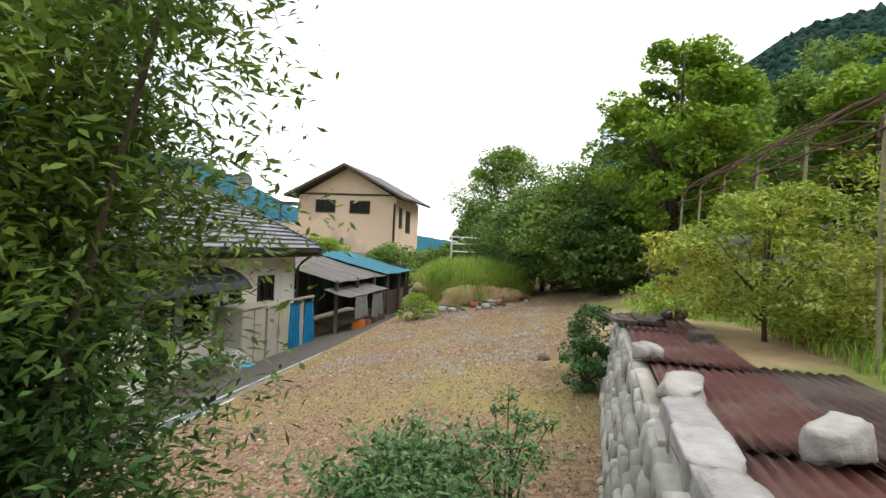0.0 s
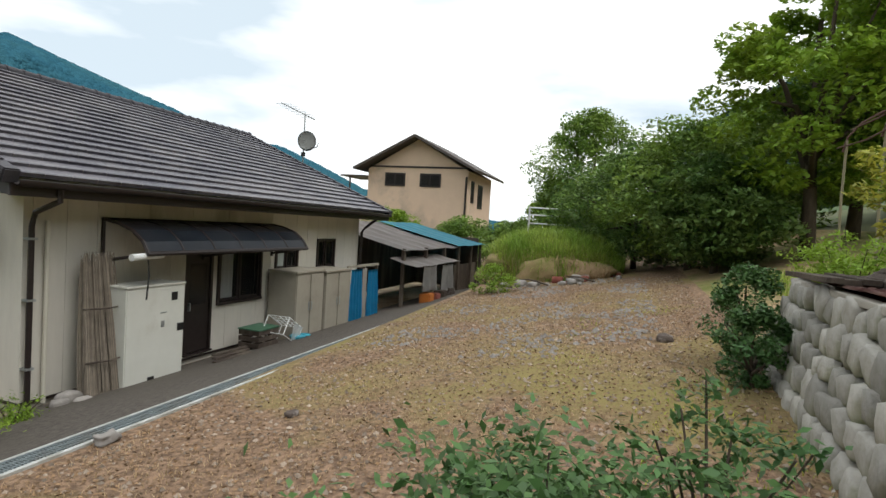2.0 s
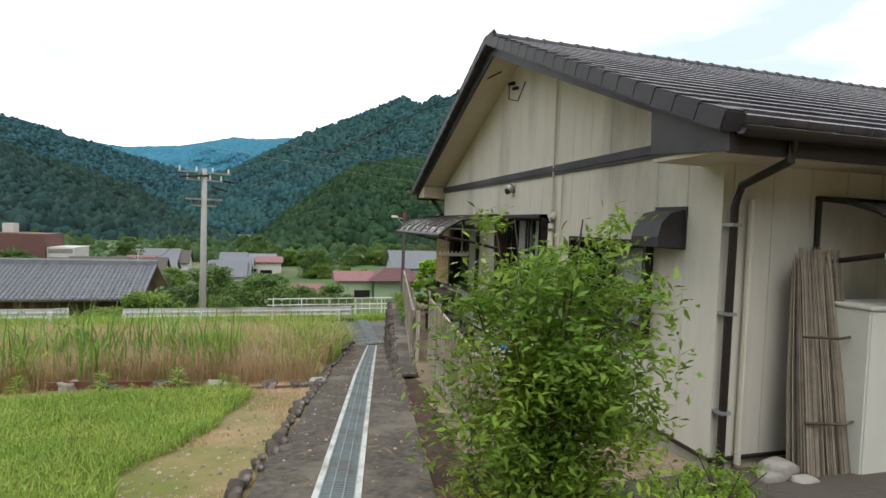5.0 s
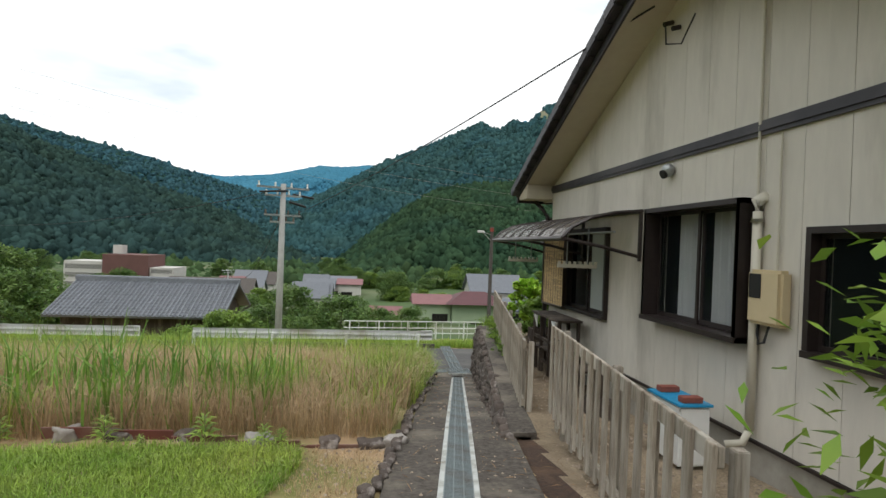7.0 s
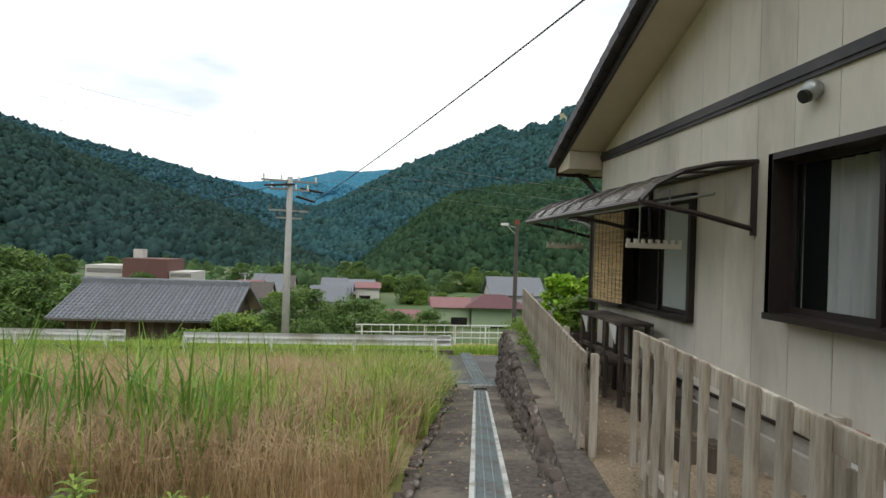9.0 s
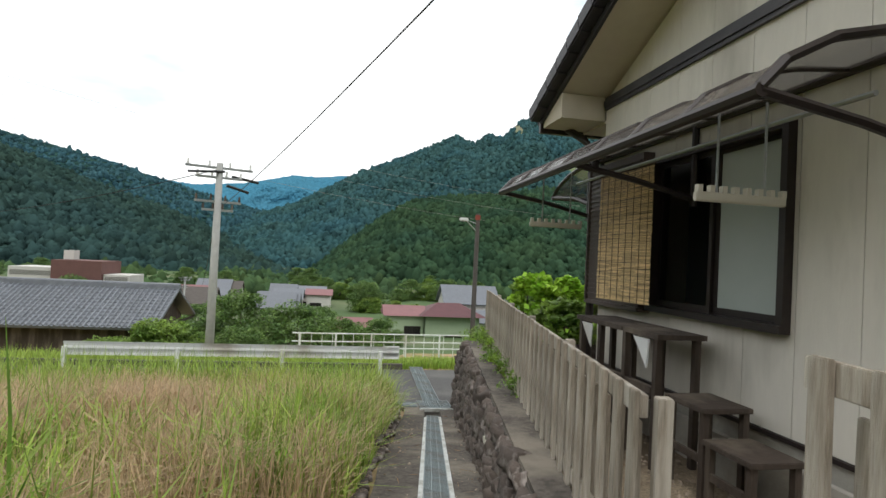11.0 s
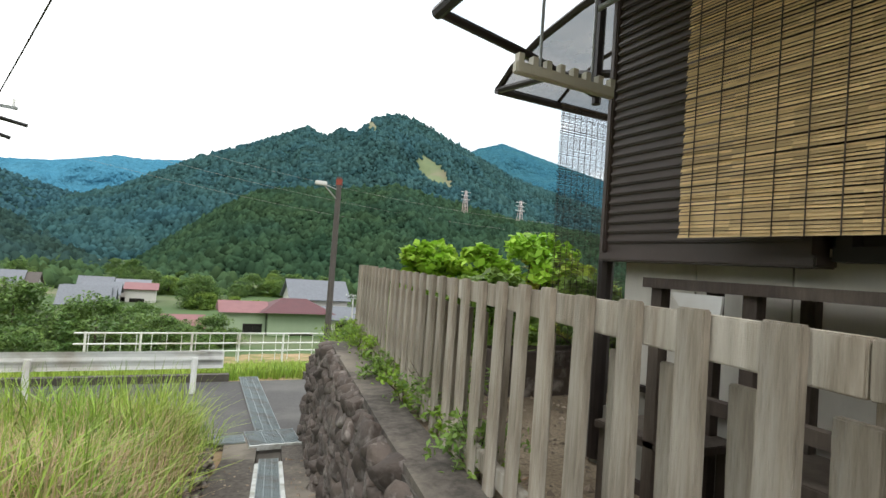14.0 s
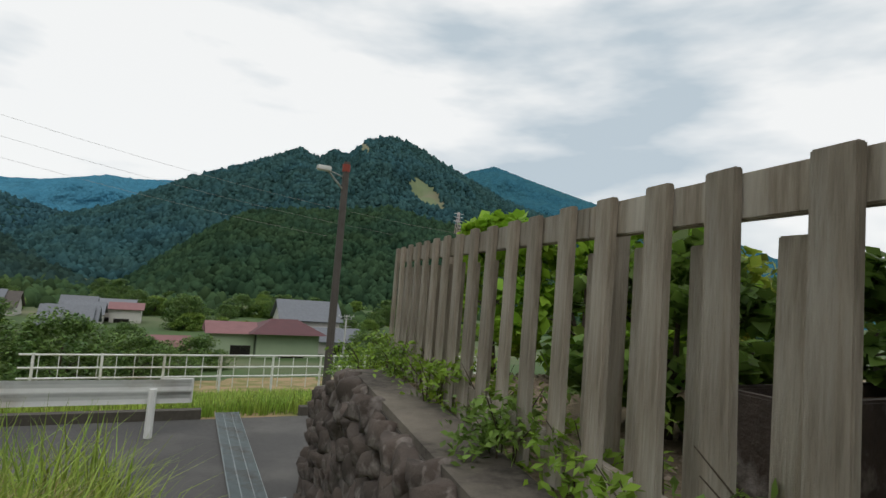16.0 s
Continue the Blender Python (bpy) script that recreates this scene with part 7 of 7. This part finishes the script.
for k in range(10):
    x_, y_ = rng.uniform(26, 44), rng.uniform(-13, -5)
    copy_thing(base_trees[k % 4], Matrix.LocRotScale((x_, y_, ground_z(x_, y_) - 0.3), Euler((0, 0, rng.uniform(0, 6.28))), Vector((1, 1, 1)) * rng.uniform(0.5, 0.7)))
# white rail by the trees, rocks and heap at the end of the yard
wr = thing("white_railing", (17.6, -4.3, 2.6), "short white pipe railing among the trees", "railing")
for z_ in (0.55, 0.9, 1.2):
    part("rail", tubes(([(0, 0.9, z_), (0.6, -0.9, z_)], 0.035), n=6), M_WHITE, wr)
for u_ in (0.0, 1.0):
    part("post", tubes(([(0.6 * u_, 0.9 - 1.8 * u_, -1.5), (0.6 * u_, 0.9 - 1.8 * u_, 1.25)], 0.04), n=6), M_WHITE, wr)
bm = bmesh.new()
bmesh.ops.create_icosphere(bm, subdivisions=4, radius=1.0)
for v in bm.verts:
    k = 1 + 0.4 * noise.noise(v.co * 1.7) + 0.12 * noise.noise(v.co * 5)
    v.co = Vector((v.co.x * 2.5 * k, v.co.y * 2.2 * k, v.co.z * 1.1 * k))
mound = tagged(part("earth_mound", bm, M_FIELD, None, smooth=True), "mound of earth overgrown with grass at the yard's end", "mound")
mound.location = (14.6, -4.9, 1.35)


def mound_z(x, y):
    q = 1 - ((x - 14.6) / 2.6) ** 2 - ((y + 4.9) / 2.3) ** 2
    return 1.35 + 1.0 * math.sqrt(max(0.0, q)) if q > 0 else ground_z(x, y)


rng = np.random.default_rng(101)
th, rr = rng.uniform(0, 6.283, 15000), np.sqrt(rng.uniform(0, 1, 15000))
grass("mound_grass", "tall bright grass growing over the earth mound", rng, np.c_[14.6 + 2.7 * rr * np.cos(th), -4.9 + 2.4 * rr * np.sin(th)], mound_z, 0.6, 0.02, L_GRASS, lean=0.8, spread=0.6)
grass("mound_straw", "dry straw hanging over the front of the earth mound", rng, np.c_[rng.uniform(12.2, 14.0, 5000), rng.uniform(-6.9, -2.9, 5000)], mound_z, 0.32, 0.014, L_GRASS_DRY, lean=1.0, spread=0.6)
for k in range(26):
    x_, y_ = rng.uniform(10.3, 13.2), rng.uniform(-7.2, -3.9)
    s_ = rng.uniform(0.06, 0.24)
    ob = mesh_part("rubble_stone", stone_mesh("rubble_stone", rng, s_, s_ * 0.8, s_ * 0.55, 0.25), M_ROCK if k % 3 else brickm)
    ob.location = (x_, y_, ground_z(x_, y_) + s_ * 0.35)
    tagged(ob, "lump of rubble on the heap at the yard's end", "rubble", "rubble heap in the yard")
for k in range(9):
    x_, y_ = rng.uniform(10.2, 13.4), rng.uniform(-7.0, -4.2)
    ob = part("dead_branch", tubes(([(0, 0, 0.05), (0.5, 0.08, 0.12), (1.1, -0.03, 0.08)], 0.03, 0.012), n=5), M_BARK)
    ob.location = (x_, y_, ground_z(x_, y_))
    ob.rotation_euler = (0, 0, rng.uniform(-0.8, 0.8) + 1.2)
    tagged(ob, "dead branch lying on the rubble heap", "branch", "dead branches in the yard")
for x_, y_, s_ in ((3.0, -7.9, 0.13), (-0.4, -4.4, 0.07)):
    ob = mesh_part("yard_stone", stone_mesh("yard_stone", rng, s_, s_ * 0.8, s_ * 0.5, 0.2), M_COBBLE)
    ob.location = (x_, y_, ground_z(x_, y_) + s_ * 0.3)
    tagged(ob, "dark stone lying alone in the yard", "stone")
# valley trees
vt = []
for k, (m_, h_, r_) in enumerate(((L_DARK, 5.0, 3.2), (L_DARK, 5.5, 3.0), (L_MID, 4.0, 2.8))):
    x_, y_ = ((-5.8, 40.0), (-9.5, 41.5), (-12.8, 37.0))[k]
    vt.append(tagged(tree("orchard_tree", (x_, y_, -7.1), h_, r_, m_, "rounded orchard tree below the road", 120 + k, clumps=90, per=150, leaf=0.24, stem=0.35, flat=0.6, trunk_r=0.13, low=0.18, slim=0.5), group="trees below the road"))
for k, (x_, y_, z_, s_) in enumerate(((-2.8, 46, -6.6, 0.75), (-8.3, 36, -6.3, 0.7), (-15.0, 34.5, -6.2, 0.8), (-1.2, 60, -9.4, 0.9), (2.2, 70, -11, 1.0), (-12, 60, -9.5, 1.0), (-33, 48, -8.0, 1.5), (-37, 52, -8.0, 1.7), (-29.5, 52, -8.0, 1.2), (24, 82, -13, 1.1), (27, 90, -13, 1.2), (4, 88, -13, 0.9), (9.5, 120, -14, 1.1), (-20, 75, -11.0, 1.1), (-26, 82, -11.5, 1.2), (30, 75, -12, 1.3), (-44, 60, -9, 1.5), (14, 130, -14.5, 1.4), (-6, 110, -13.5, 1.1), (-40, 120, -14, 1.3), (36, 95, -13, 1.4), (-16, 110, -13.6, 1.0), (-54, 90, -12, 1.6), (-30, 135, -14.5, 1.3))):
    copy_thing(vt[k % 3], Matrix.LocRotScale((x_, y_, z_ - 0.8), Euler((0, 0, k * 1.3)), (s_, s_, s_)))
rng = np.random.default_rng(140)
for k in range(70):
    a, d = radians(rng.uniform(-38, 40)), rng.uniform(150, 330)
    s_ = rng.uniform(1.0, 2.0)
    copy_thing(vt[int(rng.integers(3))], Matrix.LocRotScale((math.sin(a) * d - 3, math.cos(a) * d, -16.5), Euler((0, 0, k * 0.7)), (s_, s_, s_)))
# broad-leaved plants behind the picket fence
for k, (x_, y_, h_, r_, m_) in enumerate(((0.85, 13.5, 1.5, 0.6, L_FIG), (1.35, 13.0, 1.4, 0.6, L_FIG), (2.1, 12.9, 1.65, 0.75, L_FIG), (0.6, 11.5, 1.0, 0.6, L_MID), (2.5, 12.9, 1.4, 0.8, L_YELLOW), (1.6, 11.2, 1.0, 0.6, L_MID))):
    tree("leafy_bush", (x_, y_, pad_z(y_)), h_, r_, m_, "bright broad-leaved bush behind the picket fence", 150 + k, clumps=40, per=60, leaf=0.13, stem=0.4, flat=0.75, trunk_r=0.03, low=0.15, slim=0.7, category="bush")
for k, (y_, dx_, s_, m_) in enumerate(((9.2, 0.42, 0.30, L_MID), (10.1, 0.50, 0.36, L_MID), (10.9, 0.48, 0.30, L_LIGHT), (11.8, 0.50, 0.34, L_LIGHT), (12.8, 0.50, 0.36, L_LIGHT), (13.6, 0.45, 0.38, L_LIGHT), (14.6, 0.4, 0.4, L_LIGHT), (8.2, 0.50, 0.16, L_MID), (10.45, 0.36, 0.26, L_LIGHT), (11.3, 0.34, 0.28, L_MID), (12.3, 0.36, 0.3, L_LIGHT), (13.2, 0.36, 0.32, L_MID), (14.1, 0.3, 0.36, L_LIGHT), (9.65, 0.44, 0.2, L_LIGHT), (15.1, 0.35, 0.36, L_MID))):
    stems_bush("wall_weed", (wall_x(y_) + dx_, y_, pad_z(y_) + 0.02), s_, s_ * 1.1, m_, "leafy weed growing on the wall top", 170 + k, stems=7, sprays=36, per=16, leaf=0.05, slim=0.45, low=0.2, category="weed", stem_r=0.005)

# ---------------- grass and litter ----------------
rng = np.random.default_rng(200)


def scatter(n, x0, x1, y0, y1, test=None, clump=0.0, seed=0):
    xy = np.c_[rng.uniform(x0, x1, n), rng.uniform(y0, y1, n)]
    if test is not None:
        xy = xy[[bool(test(a, b)) for a, b in xy]]
    if clump:
        keep = [noise.noise(Vector((a * 0.7, b * 0.7, seed))) > clump - 0.5 for a, b in xy]
        xy = xy[keep]
    return xy


def left_of_path(gap):
    return lambda a, b: a < drain_x(b) - gap and b < 14.75


grass("lawn_grass", "short bright green grass beside the path", rng, scatter(180000, -12, -4.0, -2.6, 4.25, lambda a, b: a < drain_x(b) - 1.5 - 0.5 * noise.noise(Vector((b * 0.8, 0, 3)))), ground_z, 0.12, 0.008, L_GRASS, lean=1.0, spread=0.6)
grass("verge_grass", "sparse dry grass at the path's edge", rng, scatter(22000, -6, -2, -2.2, 4.6, left_of_path(0.76), 0.5, 4), ground_z, 0.075, 0.007, L_GRASS_DRY, lean=0.8)
grass("tall_grass", "tall green meadow grass below the lawn", rng, scatter(42000, -19, -1.4, 4.85, 16.4, left_of_path(0.85), 0.58, 7), lambda a, b: ground_z(a, b), 0.58, 0.013, L_GRASS, lean=0.9, spread=0.6)
grass("dry_meadow_grass", "dry pinkish-brown meadow grass", rng, scatter(150000, -15, -1.6, 4.85, 14.6, left_of_path(0.8), 0.36, 11), ground_z, 0.5, 0.007, L_GRASS_DRY, lean=0.95, spread=0.6)
grass("edge_grass", "drooping green grass hanging over the path's edge", rng, scatter(9000, -5, -1.2, 7.0, 14.8, lambda a, b: drain_x(b) - 1.9 < a < drain_x(b) - 0.72), ground_z, 0.62, 0.014, L_GRASS, lean=0.95)
for k, (x_, y_) in enumerate(((-6.3, 5.6), (-5.6, 5.9), (-6.9, 6.2), (-7.6, 5.5), (-5.1, 5.5), (-8.8, 6.0), (-6.0, 6.6), (-7.3, 6.9), (-4.9, 6.2), (-8.2, 6.6), (-6.6, 5.2), (-9.6, 5.6))):
    grass("sword_leaf_clump", "clump of tall sword-shaped green leaves in the meadow", rng, np.c_[rng.normal(x_, 0.26, 48), rng.normal(y_, 0.2, 48)], ground_z, 1.0, 0.024, L_GRASS_DEEP, lean=0.75, spread=0.5)
grass("roadside_grass", "bright grass bank beyond the road", rng, scatter(26000, -26, 3.2, 19.5, 31, lambda a, b: b > 19.45 and not (-1.1 < a < -0.35)), ground_z, 0.38, 0.022, L_GRASS, lean=0.6)
grass("bank_grass", "rough green grass on the bank below the road", rng, scatter(12000, -34, -4, 24, 34), ground_z, 0.45, 0.03, L_GRASS, lean=0.6)
grass("terrace_grass", "green grass behind the terrace sheets", rng, scatter(16000, -7, 9, -14, -9.9, lambda a, b: b < -10.5 or a > 1.6), lambda a, b: max(ground_z(a, b), 2.47 if a < 1.9 and b > -12.6 else -9), 0.22, 0.014, L_GRASS, lean=0.6)
grass("yard_grass", "thin yellowing grass and moss across the yard", rng, scatter(26000, -5, 9, -8.7, -3.2, None, 0.46, 21), ground_z, 0.055, 0.008, L_GRASS_DRY, lean=1.0)
grass("yard_moss_grass", "low green tufts in the yard", rng, scatter(9000, -5, 6, -8.8, -4.0, lambda a, b: b < -6.6, 0.62, 25), ground_z, 0.06, 0.010, L_YELLOW, lean=1.0)
# leaf litter and pebbles over the yard
xy = scatter(46000, -6, 12, -8.8, -3.08)
z = np.array([ground_z(a, b) for a, b in xy]) + 0.012
lv = leaf_array(rng, np.c_[xy, z], 0.034, 0.02, droop=0, tilt=0.25)
tagged(quads("leaf_litter", lv, 4, L_LITTER), "dry brown leaves and chips scattered over the yard", "leaf litter", kind="stuff")


def pebbles(name, xy, size, material, label, hz=ground_z):
    n = len(xy)
    z = np.array([hz(a, b) for a, b in xy])
    c = np.c_[xy, z]
    r = size * rng.uniform(0.4, 1.5, (n, 1, 1)) ** 1.3
    oct_ = np.array([(1, 0, 0), (0, 1, 0), (-1, 0, 0), (0, -1, 0), (0, 0, 0.75), (0, 0, -0.4)])
    v = oct_[None] * r * rng.uniform(0.7, 1.3, (n, 6, 1))
    a = rng.uniform(0, 6.283, n)
    ca, sa = np.cos(a)[:, None], np.sin(a)[:, None]
    v = np.stack([v[..., 0] * ca - v[..., 1] * sa, v[..., 0] * sa + v[..., 1] * ca, v[..., 2]], -1) + c[:, None] + (0, 0, 0.004)
    tri = np.array([(0, 1, 4), (1, 2, 4), (2, 3, 4), (3, 0, 4)])
    f = (np.arange(n)[:, None, None] * 6 + tri[None]).reshape(-1, 3)
    me = bpy.data.meshes.new(name)
    me.from_pydata(v.reshape(-1, 3).tolist(), [], f.tolist())
    tagged(mesh_part(name, me, material), label, "pebbles", kind="stuff")


M_PEB = mat("pebble_stone", (0.40, 0.33, 0.26), (0.22, 0.165, 0.12), scale=4, rough=0.9, island=0.45)
pebbles("yard_pebbles", scatter(9000, -6, 12, -8.8, -3.08), 0.018, M_PEB, "small grey and brown stones across the yard")
pebbles("yard_rubble_gravel", scatter(3200, 2.0, 12.5, -7.9, -3.6, None, 0.5, 31), 0.034, M_ROCK, "pale grey gravel and rubble at the end of the yard")
pebbles("pad_pebbles", scatter(9000, -2.6, 1.5, 0.5, 14, lambda a, b: a > wall_x(b) + 0.55 and a < min(-0.05, 99) or (b > HY and a > wall_x(b) + 0.55)), 0.014, M_PEB, "pale gravel between the fence and the house")
pebbles("path_grit", scatter(2200, -4.5, 0, -2.5, 14, lambda a, b: drain_x(b) - 0.6 < a < wall_x(b) + 0.1 and abs(a - drain_x(b)) > 0.18), 0.012, M_PEB, "grit and twigs on the path", lambda a, b: path_z(b) + 0.035)
tw = scatter(1500, -4.5, 0.5, -2.5, 14, lambda a, b: (drain_x(b) - 0.6 < a < wall_x(b) + 1.0) and abs(a - drain_x(b)) > 0.2)
z = np.array([max(path_z(b) + 0.04 if a < wall_x(b) + 0.1 else -9, ground_z(a, b) + 0.01 if a > wall_x(b) + 0.1 else -9) for a, b in tw]) + 0.012
tagged(quads("dry_twigs", leaf_array(rng, np.c_[tw, z], 0.13, 0.008, droop=0, tilt=0.1), 4, L_LITTER), "dry twigs and straws littering the path", "twigs", kind="stuff")
grass("road_bank_grass", "long grass on the verge above the road", rng, scatter(16000, -19, -1.6, 12.2, 16.8, lambda a, b: a < drain_x(b) - 0.9 and b < 14.95), ground_z, 0.85, 0.015, L_GRASS, lean=0.6)
pebbles("verge_pebbles", scatter(3000, -6, -2, -2.2, 4.6, left_of_path(0.72)), 0.014, M_PEB, "pale grit along the dry edge of the lawn")

grass("kerb_grass", "lush bright grass between the kerb and the railing", rng, scatter(22000, -1.6, 5.4, 19.5, 31, lambda a, b: b > 19.45), ground_z, 0.34, 0.02, L_GRASS, lean=0.6)
